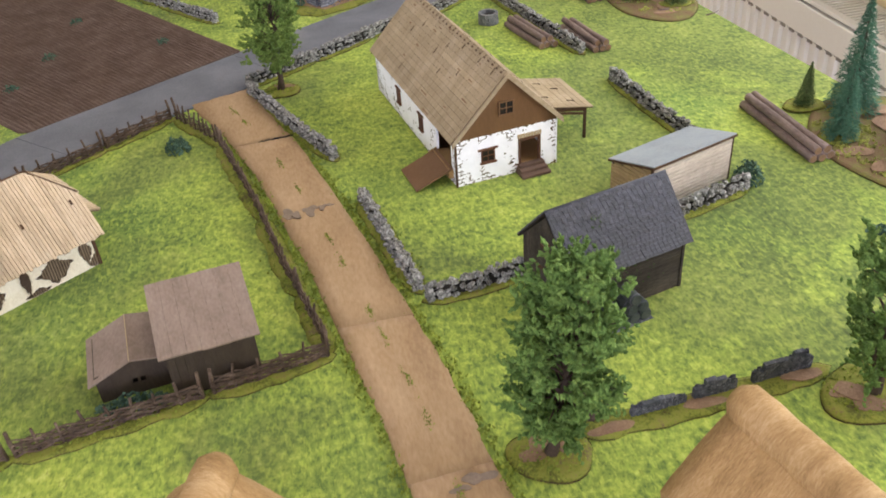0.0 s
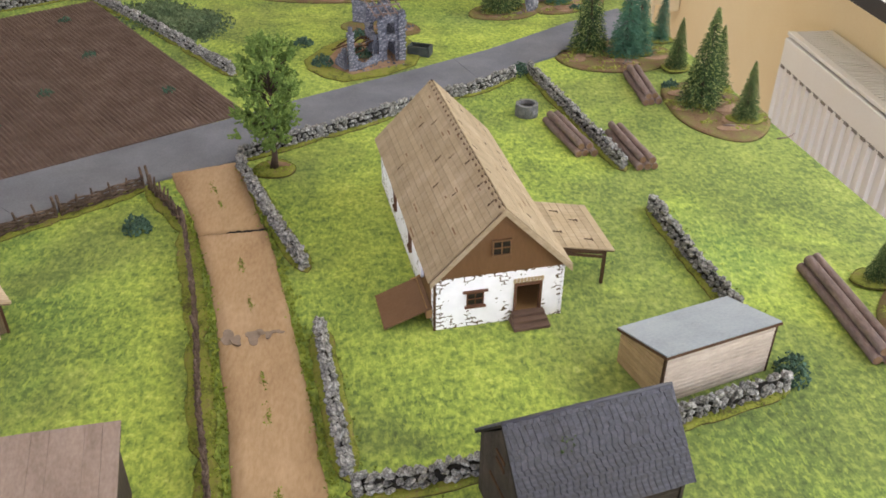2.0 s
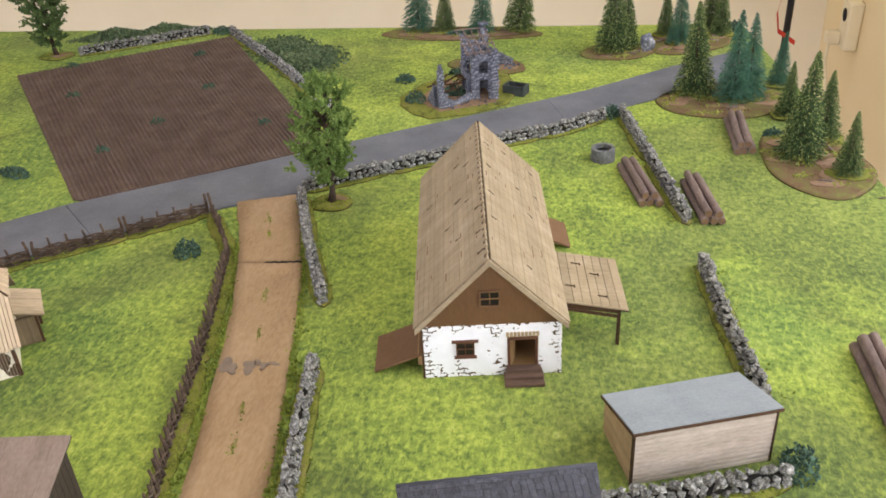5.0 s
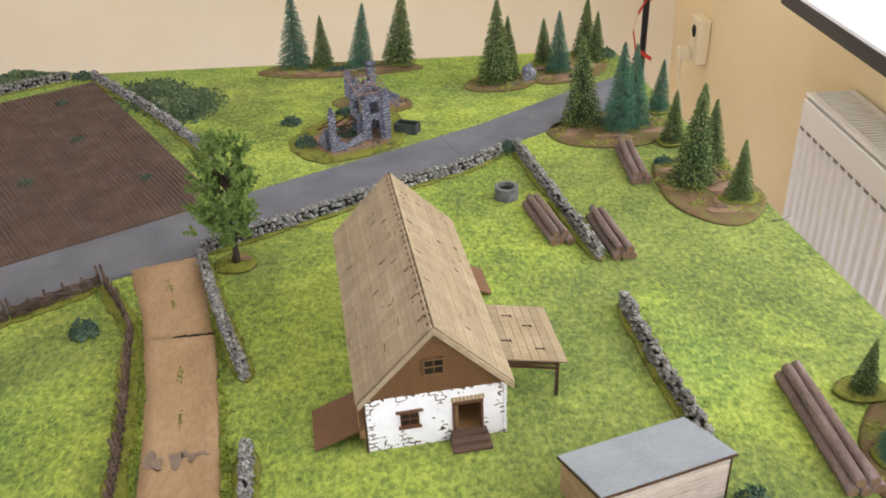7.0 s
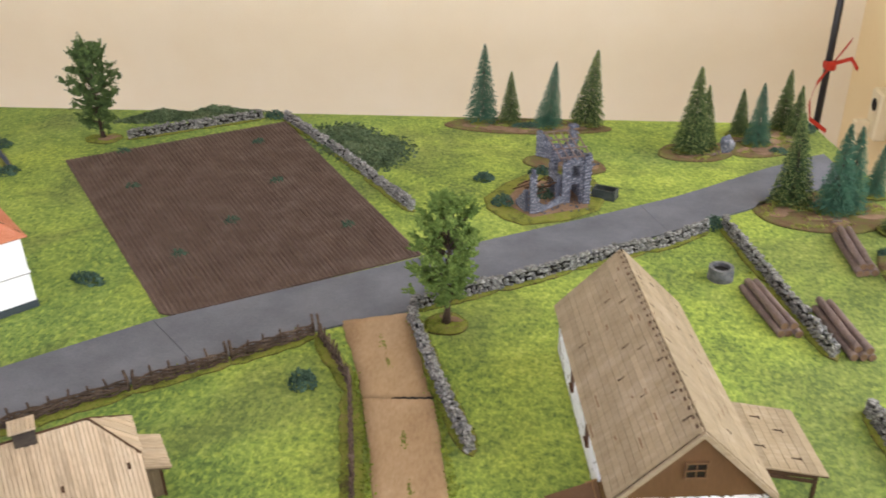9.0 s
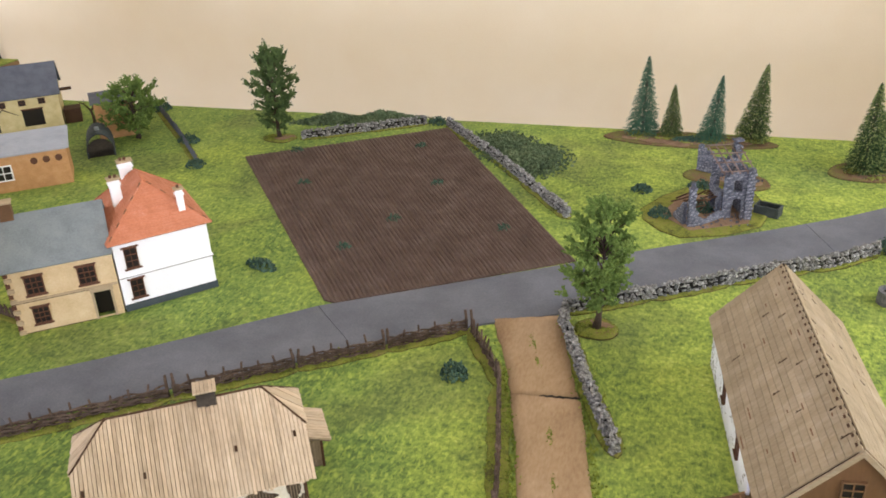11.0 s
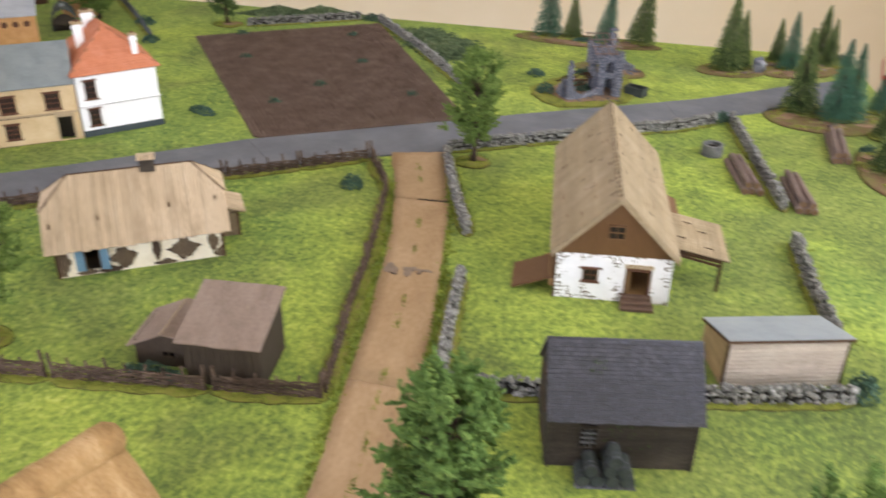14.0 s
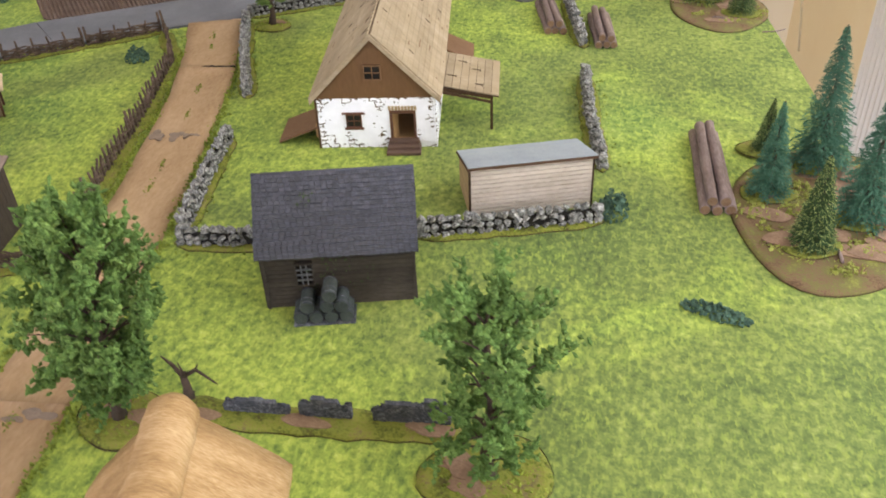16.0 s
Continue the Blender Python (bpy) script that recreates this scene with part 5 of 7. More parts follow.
part("course_edge", boxed(-0.001, -0.0017, 0.0468, 0.096, 0.0005, 0.0477), CARD_EDGE, grey, "burnt brown card edge")
part("foot_edge", boxed(-0.0005, -0.0012, 0, 0.096, 0.0005, 0.0012), CARD_EDGE, grey, "burnt brown card edge")
for i in range(12):
    part("quoin", boxed(-0.0022, -0.0022, i * 0.008, 0.0035 if i % 2 else 0.0065, 0.0035, i * 0.008 + 0.0055), FRAME if i % 2 else TRIM, grey)
for a, b, c in (((-0.004, -0.006, GH - 0.002), (GW + 0.002, -0.006, GH - 0.002), (-0.004, GD / 2, GR)), ((GW + 0.002, GD + 0.006, GH - 0.002), (-0.004, GD + 0.006, GH - 0.002), (GW + 0.002, GD / 2, GR))):
    mm, ww, rr = slope_frame(a, b, c)
    part("roof", boxed(0, 0, 0, ww, rr, 0.002), SLATE_TOWN, grey, m=mm)
cst = part("chimney", boxed(0.006, GD / 2 - 0.008, GR - 0.014, 0.023, GD / 2 + 0.008, GR + 0.020, 0.0003), RUST, grey, "brown brick chimney stack")
part("chimney_cap", boxed(0.0045, GD / 2 - 0.0095, GR + 0.0202, 0.0245, GD / 2 + 0.0095, GR + 0.0222), TRIM, cst)
red = thing("red_roof_house", at(-0.645, 1.133, 0, 46.8), "white two-storey town house model with orange tiled roof", "model house", "town houses")
RW, RD_, RH_, RR = 0.130, 0.150, 0.109, 0.168
rh = [(0.014, 0.020, 0.029, 0.046), (0.014, 0.066, 0.029, 0.094)]
part("front_wall", panel(bm_new(), RW, RH_, 0.003, rh), WHITEWALL, red)
part("side_wall", panel(bm_new(), RD_ - 0.006, RH_, 0.003, []), WHITEWALL, red, m=pose(RW, 0.003, 0, 0, 0, 90))
part("side_wall", panel(bm_new(), RD_ - 0.006, RH_, 0.003, []), WHITEWALL, red, m=pose(0, RD_ - 0.003, 0, 0, 0, -90))
part("rear_wall", panel(bm_new(), RW, RH_, 0.003, []), WHITEWALL, red, m=pose(RW, RD_, 0, 0, 0, 180))
part("plinth", boxed(-0.0002, -0.0014, 0, RW + 0.0014, 0.001, 0.011), PLINTH, red, "dark grey painted plinth")
part("plinth", boxed(RW - 0.001, 0.001, 0, RW + 0.0014, RD_, 0.011), PLINTH, red, "dark grey painted plinth")
part("string_course", boxed(-0.0005, -0.0018, 0.0528, RW + 0.0018, 0.001, 0.0550), WHITEWALL, red)
part("course_edge", boxed(-0.0005, -0.0016, 0.0519, RW + 0.0016, 0.001, 0.0528), CARD_EDGE, red, "burnt brown card edge")
part("string_course", boxed(RW - 0.001, 0.001, 0.0528, RW + 0.0018, RD_, 0.0550), WHITEWALL, red)
part("course_edge", boxed(RW - 0.001, 0.001, 0.0519, RW + 0.0016, RD_, 0.0528), CARD_EDGE, red, "burnt brown card edge")
for h in rh:
    window(red, pose(h[0], 0, h[1]), h[2] - h[0], h[3] - h[1], (1, 2), FRAME, True, 0.002, 0.003, 0.003)
o = 0.007
rz, e0 = RR, RH_ - 0.003
ra, rb_ = (RW / 2, 0.050, rz), (RW / 2, RD_ - 0.050, rz)
corner = [(-o, -o, e0), (RW + o, -o, e0), (RW + o, RD_ + o, e0), (-o, RD_ + o, e0)]
faces_ = [((corner[0], corner[1]), "tri", ra), ((corner[1], corner[2]), "trap", (ra, rb_)), ((corner[2], corner[3]), "tri", rb_), ((corner[3], corner[0]), "trap", (rb_, ra))]
for (a, b), kd, tp in faces_:
    bm = bm_new()
    slab(bm, [a, b, tp] if kd == "tri" else [a, b, tp[1], tp[0]], 0.002)
    part("roof_slope", bm, TILE_ORANGE, red)
    apex = tp if kd == "tri" else tp[0]
    mm, ww, rr = slope_frame(a, b, apex)
    for i in range(18):
        f0 = i / 18
        if kd == "tri":
            xa = [ww / 2 * f0, ww - ww / 2 * f0]
        else:
            xa = [(ww - RD_ + 0.100) / 2 * f0 + 0.0, ww - (ww - RD_ + 0.100) / 2 * f0]
        if xa[1] - xa[0] > 0.006:
            part("tile_course", boxed(xa[0] + 0.001, f0 * rr, 0.0, xa[1] - 0.001, f0 * rr + rr / 20, 0.0006 + 0.0002 * (i % 2)), TILE_ORANGE, red, m=mm)
for c in corner:
    tgt = ra if c[1] < RD_ / 2 else rb_
    a_, b_ = Vector((c[0], c[1], c[2] + 0.0008)), Vector((tgt[0], tgt[1], tgt[2] + 0.0008))
    part("hip_tile", tubed([a_, b_], 0.0012, 6), TILE_ORANGE, red)
    for q in range(5):
        u = (q + 0.35) / 5
        part("hip_seam", tubed([a_.lerp(b_, u) + Vector((0, 0, 0.0006)), a_.lerp(b_, u + 0.075) + Vector((0, 0, 0.0006))], 0.0010, 5), RUST, red)
part("ridge_tile", tubed([(ra[0], ra[1], ra[2] + 0.0008), (rb_[0], rb_[1], rb_[2] + 0.0008)], 0.0014, 6), TILE_ORANGE, red)
for x, y, w, d, z0, z1 in ((0.022, 0.062, 0.014, 0.011, 0.120, 0.172), (0.046, 0.110, 0.018, 0.011, 0.135, 0.178), (0.099, 0.010, 0.009, 0.008, 0.105, 0.157)):
    cst = part("chimney", boxed(x, y, z0, x + w, y + d, z1, 0.0003), WHITEWALL, red, "white chimney stack")
    part("chimney_band", boxed(x - 0.0015, y - 0.0015, z1 - 0.008, x + w + 0.0015, y + d + 0.0015, z1 - 0.005), WHITEWALL, cst)
    part("chimney_cap", boxed(x - 0.002, y - 0.002, z1, x + w + 0.002, y + d + 0.002, z1 + 0.0025), TRIM, cst)
    for i in range(max(1, int(w / 0.006))):
        part("chimney_pot", tubed([(x + 0.004 + i * 0.006, y + d / 2, z1 + 0.0025), (x + 0.004 + i * 0.006, y + d / 2, z1 + 0.0065)], 0.002, 8), FRAME, cst)


def plain_house(name, x, y, turn, w, d, hf, hr, kind, wall, roof, label, openings=(), hb=None):
    """A simple card building: 'gable' ridge along x, or 'mono' sloping back from hf to hb."""
    b = thing(name, at(x, y, 0, turn), label, "model house", "town houses")
    hb = hf if hb is None else hb
    part("front_wall", panel(bm_new(), w, hf, 0.003, [o[:4] for o in openings]), wall, b)
    part("rear_wall", boxed(0, d - 0.003, 0, w, d, hb), wall, b)
    for xx in (0, w - 0.003):
        bm = bm_new()
        prof = [(xx, 0.003, 0), (xx, d - 0.003, 0), (xx, d - 0.003, hb)] + ([(xx, d / 2, hr - 0.002)] if kind == "gable" else []) + [(xx, 0.003, hf)]
        slab(bm, prof, -0.003)
        part("side_wall", bm, wall, b)
    for o in openings:
        if o[4] == "round":
            cx, cz = (o[0] + o[2]) / 2, (o[1] + o[3]) / 2
            part("round_vent", tubed([(cx, -0.001, cz), (cx, 0.002, cz)], (o[2] - o[0]) / 2 + 0.0015, 14), FRAME, b)
        elif o[4] == "dark":
            part("dark_opening", boxed(o[0], 0.001, o[1], o[2], 0.002, o[3]), DARK, b)
            part("opening_frame", boxed(o[0] - 0.002, -0.001, o[3], o[2] + 0.002, 0.001, o[3] + 0.003), FRAME, b)
        else:
            window(b, pose(o[0], 0, o[1]), o[2] - o[0], o[3] - o[1], (1, 1), WHITEWALL if o[4] == "white" else FRAME, True, 0.002)
    e = 0.006
    if kind == "gable":
        for a, bb, c in (((-e, -e, hf - 0.002), (w + e, -e, hf - 0.002), (-e, d / 2, hr)), ((w + e, d + e, hf - 0.002), (-e, d + e, hf - 0.002), (w + e, d / 2, hr))):
            mm, ww, rr = slope_frame(a, bb, c)
            part("roof", boxed(0, 0, 0, ww, rr, 0.0025), roof, b, m=mm)
    else:
        part("roof", slabbed([(-e, -e, hf + 0.002), (w + e, -e, hf + 0.002), (w + e, d + e, hb + 0.002), (-e, d + e, hb + 0.002)], 0.0025), roof, b)
    return b


plain_house("brick_workshop", -1.187, 1.445, 38, 0.165, 0.085, 0.072, 0, "mono", BRICK, SLATE_SHEEN, "orange brick workshop model with flat grey roof", [(0.035, 0.026, 0.062, 0.052, "white")] + [(0.100 + i * 0.022, 0.050, 0.110 + i * 0.022, 0.060, "round") for i in range(3)], 0.088)
yel = plain_house("yellow_storehouse", -1.468, 1.740, 38, 0.185, 0.125, 0.078, 0.137, "gable", YELLOW, SLATE_DARK, "yellow storehouse model with dark slate roof", [(0.016 + i * 0.042, 0.060, 0.029 + i * 0.042, 0.071, "win") for i in range(4)] + [(0.102, 0.010, 0.146, 0.048, "dark"), (0.012, 0.004, 0.050, 0.034, "dark")])
part("hoist_beam", boxed(0.186, 0.03, 0.075, 0.215, 0.036, 0.081), BEAM, yel, "dark wooden hoist beam")
part("side_stair", boxed(0.188, 0.01, 0.0, 0.225, 0.05, 0.034), BEAM, yel, "dark wooden side platform")
plain_house("brick_outhouse", -1.165, 1.775, 40, 0.085, 0.10, 0.082, 0, "mono", BRICK, SLATE_DARK, "small orange brick outhouse model behind the tree", [], 0.080)
wl = thing("white_longhouse", at(-1.277, 1.308, 0, -52.3), "long white house model with orange and slate roofs", "model house", "town houses")
part("street_wall", boxed(0, -0.150, 0, 0.120, 0.0, 0.0595), WHITEWALL, wl)
part("slate_roof", slabbed([(-0.004, 0.002, 0.106), (-0.004, -0.156, 0.058), (0.124, -0.156, 0.058), (0.124, 0.002, 0.106)], 0.003), SLATE_DARK, wl)
bm = bm_new()
slab(bm, [(0.0, -0.003, 0.0), (0.0, -0.150, 0.0), (0.0, -0.150, 0.056), (0.0, -0.003, 0.1005)], 0.003)
part("end_wall", bm, WHITEWALL, wl)
bm = bm_new()
slab(bm, [(0.1201, -0.003, 0.0597), (0.1201, -0.148, 0.0597), (0.1201, -0.003, 0.1000)], 0.003)
part("end_wall", bm, WHITEWALL, wl)
part("upper_wall", boxed(0.0, -0.003, 0.0597, 0.120, 0.0, 0.1015), WHITEWALL, wl)
part("lower_house", boxed(0.1205, -0.150, 0, 0.42, -0.002, 0.070), WHITEWALL, wl)
part("orange_roof", slabbed([(0.135, 0.006, 0.068), (0.43, 0.006, 0.068), (0.43, -0.075, 0.110), (0.170, -0.075, 0.110)], 0.003), TILE_ORANGE, wl)
part("orange_roof", slabbed([(0.43, -0.156, 0.068), (0.135, -0.156, 0.068), (0.170, -0.075, 0.110), (0.43, -0.075, 0.110)], 0.003), TILE_ORANGE, wl)
part("orange_roof", slabbed([(0.135, -0.156, 0.068), (0.135, 0.006, 0.068), (0.170, -0.075, 0.110)], 0.003), TILE_ORANGE, wl)
part("porch_roof", slabbed([(0.085, 0.0005, 0.082), (0.085, 0.030, 0.062), (0.125, 0.030, 0.062), (0.125, 0.0005, 0.082)], 0.003), SLATE_DARK, wl)
part("plinth", boxed(-0.001, -0.001, 0, 0.42, 0.0014, 0.009), PLINTH, wl)

tank = thing("half_round_hut", at(-1.112, 1.662, 0, 38), "dark half-round corrugated hut model", "model hut")
bm = bm_new()
k = 16
ring = [[bm.verts.new((0.028 * math.cos(math.pi * i / k) * (1 if r == 0 else 0.94) + 0.028, yy, 0.012 + 0.040 * math.sin(math.pi * i / k) * (1 if r == 0 else 0.95))) for i in range(k + 1)] for r in (0, 1) for yy in (0, 0.085)]
for i in range(k):
    bm.faces.new((ring[0][i], ring[0][i + 1], ring[1][i + 1], ring[1][i])).smooth = True
    bm.faces.new((ring[2][i + 1], ring[2][i], ring[3][i], ring[3][i + 1])).smooth = True
    bm.faces.new((ring[0][i + 1], ring[0][i], ring[2][i], ring[2][i + 1]))
bmesh.ops.recalc_face_normals(bm, faces=bm.faces)
part("shell", bm, BARREL, tank)
for x in (0.0, 0.052):
    part("side", boxed(x, 0, 0, x + 0.004, 0.085, 0.013), BARREL, tank)
part("end_panel", tubed([(0.028, 0.006, 0.012), (0.028, 0.008, 0.012)], 0.027, 20), DARKWOOD, tank, "dark end panel")
part("end_panel", boxed(0.002, 0.006, 0.0, 0.054, 0.008, 0.014), DARKWOOD, tank, "dark end panel")
part("vent", tubed([(0.028, 0.03, 0.050), (0.028, 0.03, 0.058)], 0.005, 10), SLATE_TOWN, tank)

church = thing("church_model", at(-2.09, 2.075, 0, 0), "tall tan printed church facade model", "model church")
part("tower", boxed(0.0, 0, 0, 0.112, 0.06, 0.60, 0.002), CHURCH, church)
for y in (0.004, 0.028, 0.050):
    part("pilaster", boxed(0.1115, y, 0, 0.118, y + 0.008, 0.58, 0.001), CHURCH, church)
part("side_window", boxed(0.1112, 0.015, 0.10, 0.114, 0.025, 0.30), DARK, church, "narrow dark window")
for x, w in ((-0.012, 0.018), (0.100, 0.016)):
    part("buttress", boxed(x, -0.014, 0, x + w, 0.02, 0.50, 0.002), CHURCH, church)
part("nave", boxed(-0.42, 0.03, 0, -0.012, 0.30, 0.55, 0.002), CHURCH, church)
part("tower_door", boxed(0.040, -0.002, 0.0, 0.072, 0.002, 0.068), RUST, church, "brown arched door")
part("tall_window", boxed(-0.105, 0.022, 0.030, -0.070, 0.031, 0.42), DARK, church, "tall dark window")
part("window_ledge", boxed(-0.125, 0.010, 0.020, -0.045, 0.031, 0.028), WHITEWALL, church)
for x in (-0.165, -0.045):
    part("buttress", boxed(x, 0.005, 0, x + 0.028, 0.031, 0.46, 0.002), CHURCH, church)
part("portal", boxed(-0.310, 0.020, 0.04, -0.185, 0.031, 0.30), RUST, church, "brown portal panel")
part("portal_step", boxed(-0.330, -0.02, 0, -0.17, 0.031, 0.012), DARKWOOD, church)
for x in (-0.002, 0.030, 0.082):
    part("pilaster", boxed(x, -0.006, 0, x + 0.008, 0.001, 0.58, 0.001), CHURCH, church)
for z in (0.105, 0.22, 0.33):
    part("cornice", boxed(-0.014, -0.017, z, 0.117, 0.0, z + 0.008, 0.001), RUST, church, "brown painted cornice")
part("side_window", boxed(0.046, -0.0035, 0.25, 0.066, 0.001, 0.32), DARK, church, "dark arched window")
part("round_boss", tubed([(0.056, -0.003, 0.13), (0.056, 0.0, 0.13)], 0.014, 14), RUST, church)


# ---- dry stone walls ----
def stone_wall(path, label, seed, high=0.020, wide=0.0046, base=0.0125, group="dry stone walls", size=0.0086):
    rng = random.Random(seed)
    w = thing("stone_wall", at(0, 0), label, "stone wall", group)
    total = length_of(path)
    terrain_base("flocked_base", w, strip_outline(path, base, rng, 0.12), 0.003, 0.004)
    bm = bm_new()
    k = max(2, int(total / 0.02))
    ring = []
    for i in range(k + 1):
        p, d = along(path, min(total * 0.999, 0.004 + (total - 0.008) * i / k))
        nrm = Vector((-d.y, d.x))
        ring.append([bm.verts.new((p.x + nrm.x * o, p.y + nrm.y * o, z)) for o, z in ((-wide * 0.75, 0.001), (wide * 0.75, 0.001), (wide * 0.42, high * 0.72), (-wide * 0.42, high * 0.72))])
    for r, s in zip(ring, ring[1:]):
        for j in range(4):
            bm.faces.new((r[j], r[(j + 1) % 4], s[(j + 1) % 4], s[j]))
    bm.faces.new(ring[0][::-1])
    bm.faces.new(ring[-1])
    part("core", bm, MORTAR, w)
    tagged(shared("loose_flock", lump_mesh("loose_flock", [(x, y, z, s) for x, y, z, s in tuft_spots(path, base * 0.75, int(total * 800), rng, (0.002, 0.0044), 0.0022)], VERGE, rng, 0.4), w), kind="stuff")
    n = int(total / (size * 1.0))
    for o, z in ((-0.82, 0.22), (0.82, 0.22), (-0.74, 0.56), (0.74, 0.56), (-0.42, 0.90), (0.42, 0.88)):
        ph = rng.random()
        for i in range(n):
            if z > 0.8 and rng.random() < 0.12:
                continue
            s = (i + ph * 0.8 + rng.uniform(-0.2, 0.2)) / n * total
            p, d = along(path, min(max(s, 0.003), total * 0.998))
            nrm = Vector((-d.y, d.x))
            q = p + nrm * wide * (o + rng.uniform(-0.16, 0.16) * (1.8 if z > 0.8 else 1.0))
            sz = size * rng.uniform(0.8, 1.15)
            shared("stone", ROCKS[rng.randrange(len(ROCKS))], w, Matrix.LocRotScale((q.x, q.y, high * (z + rng.uniform(-0.09, 0.09))), Euler((rng.uniform(-0.6, 0.6), rng.uniform(-0.7, 0.7), math.atan2(d.y, d.x) + rng.uniform(-0.7, 0.7))), (sz * rng.uniform(0.85, 1.25), sz * 0.80, sz * rng.uniform(0.6, 0.9))))
    for s in (0.001, total - 0.001):
        p, d = along(path, max(0.0, min(s, total * 0.999)))
        nrm = Vector((-d.y, d.x))
        for o, z in ((-0.5, 0.2), (0.5, 0.22), (0.0, 0.5), (-0.3, 0.75), (0.35, 0.8)):
            q = p + nrm * wide * o
            sz = size * rng.uniform(0.95, 1.25)
            shared("stone", ROCKS[rng.randrange(len(ROCKS))], w, Matrix.LocRotScale((q.x, q.y, high * z), Euler((rng.uniform(-0.6, 0.6), rng.uniform(-0.6, 0.6), rng.uniform(0, 6))), (sz, sz * 0.85, sz * 0.95)))
    return w


def cut(path, pieces, gap=0.004):
    """A polyline cut into pieces of equal length with small gaps."""
    total, out = length_of(path), []
    for i in range(pieces):
        a, b = total * i / pieces + gap / 2, total * (i + 1) / pieces - gap / 2
        out.append([along(path, a + (b - a) * j / 6)[0] for j in range(7)])
    return out


WALLS = [
    ([(-0.052, 1.262), (0.0, 1.293), (0.075, 1.337), (0.145, 1.383), (0.22, 1.432), (0.297, 1.470), (0.368, 1.530)], 4, "grey dry stone wall piece along the road"),
    ([(-0.049, 1.242), (-0.001, 1.112), (0.050, 0.990)], 2, "grey dry stone wall piece beside the dirt track"),
    ([(0.069, 0.882), (0.083, 0.785), (0.099, 0.687)], 1, "grey dry stone wall piece beside the dirt track"),
    ([(0.103, 0.670), (0.140, 0.672), (0.186, 0.680), (0.222, 0.688)], 1, "grey dry stone wall piece behind the dark barn"),
    ([(0.332, 0.713), (0.395, 0.731), (0.452, 0.748), (0.506, 0.765)], 1, "grey dry stone wall piece beside the hut"),
    ([(0.473, 1.096), (0.487, 0.965), (0.504, 0.862)], 1, "grey dry stone wall piece behind the hut"),
    ([(0.397, 1.550), (0.433, 1.362), (0.466, 1.196)], 2, "grey dry stone wall piece between the log piles"),
    ([(-0.715, 1.858), (-0.580, 1.938), (-0.480, 2.000)], 2, "grey dry stone wall piece at the back of the field"),
    ([(-0.428, 1.995), (-0.255, 1.785), (-0.095, 1.565)], 3, "grey dry stone wall piece along the ploughed field"),
]
for wi, (path, pieces, label) in enumerate(WALLS):
    for pi, p in enumerate(cut(path, pieces)):
        stone_wall([tuple(v) for v in p], label, 100 + wi * 10 + pi)

# low ruined wall with its long base
LOW_ROCKS = rock_meshes(6, LOW_STONE, 14, 0.35)
lw = thing("low_ruined_wall", at(0, 0), "low dark broken stone wall on a flocked base", "stone wall")
rng = random.Random(71)
terrain_base("flocked_base", lw, strip_outline([(0.190, 0.463), (0.265, 0.462), (0.34, 0.466), (0.418, 0.472)], 0.014, rng, 0.15), 0.003)
for xa, ya, xb, yb, h0, h1 in ((0.235, 0.466, 0.286, 0.469, 0.014, 0.016), (0.2935, 0.470, 0.334, 0.472, 0.020, 0.019), (0.350, 0.473, 0.408, 0.477, 0.020, 0.026)):
    a, b = Vector((xa, ya)), Vector((xb, yb))
    L_ = (b - a).length
    d = (b - a).normalized()
    bm = bm_new()
    k = max(4, int(L_ / 0.009))
    for i in range(k):
        h = (h0 + (h1 - h0) * i / k) * rng.uniform(0.82, 1.06)
        if i in (0, k - 1):
            h *= 0.72
        box(bm, i * L_ / k, -0.0022, 0.002, (i + 1) * L_ / k, 0.0022, h)
    bmesh.ops.remove_doubles(bm, verts=bm.verts, dist=1e-6)
    seg = part("wall_slab", bm, LOWWALL, lw, m=Matrix.Translation((a.x, a.y, 0)) @ Matrix.Rotation(math.atan2(d.y, d.x), 4, "Z"))
    for _ in range(int(L_ * 900)):
        for side_ in (-1, 1):
            sx, hz = rng.uniform(0.002, L_ - 0.002), rng.random()
            hh = (h0 + (h1 - h0) * sx / L_) * 0.84
            shared("stone", LOW_ROCKS[rng.randrange(6)], seg, Matrix.LocRotScale((sx, side_ * 0.0021, 0.003 + hz * (hh - 0.004)), Euler((0, rng.uniform(-0.5, 0.5), 0)), (rng.uniform(0.003, 0.007), rng.uniform(0.0012, 0.0026), rng.uniform(0.003, 0.006))))
rng = random.Random(72)
for cx in (0.215, 0.30, 0.395):
    o = oval_outline(0.020, 0.006, rng, 20, 0.12)
    part("earth_patch", slabbed([(cx + p.x, 0.456 + (cx - 0.2) * 0.06 + p.y, 0.0036) for p in o], 0.001), EARTH, lw)

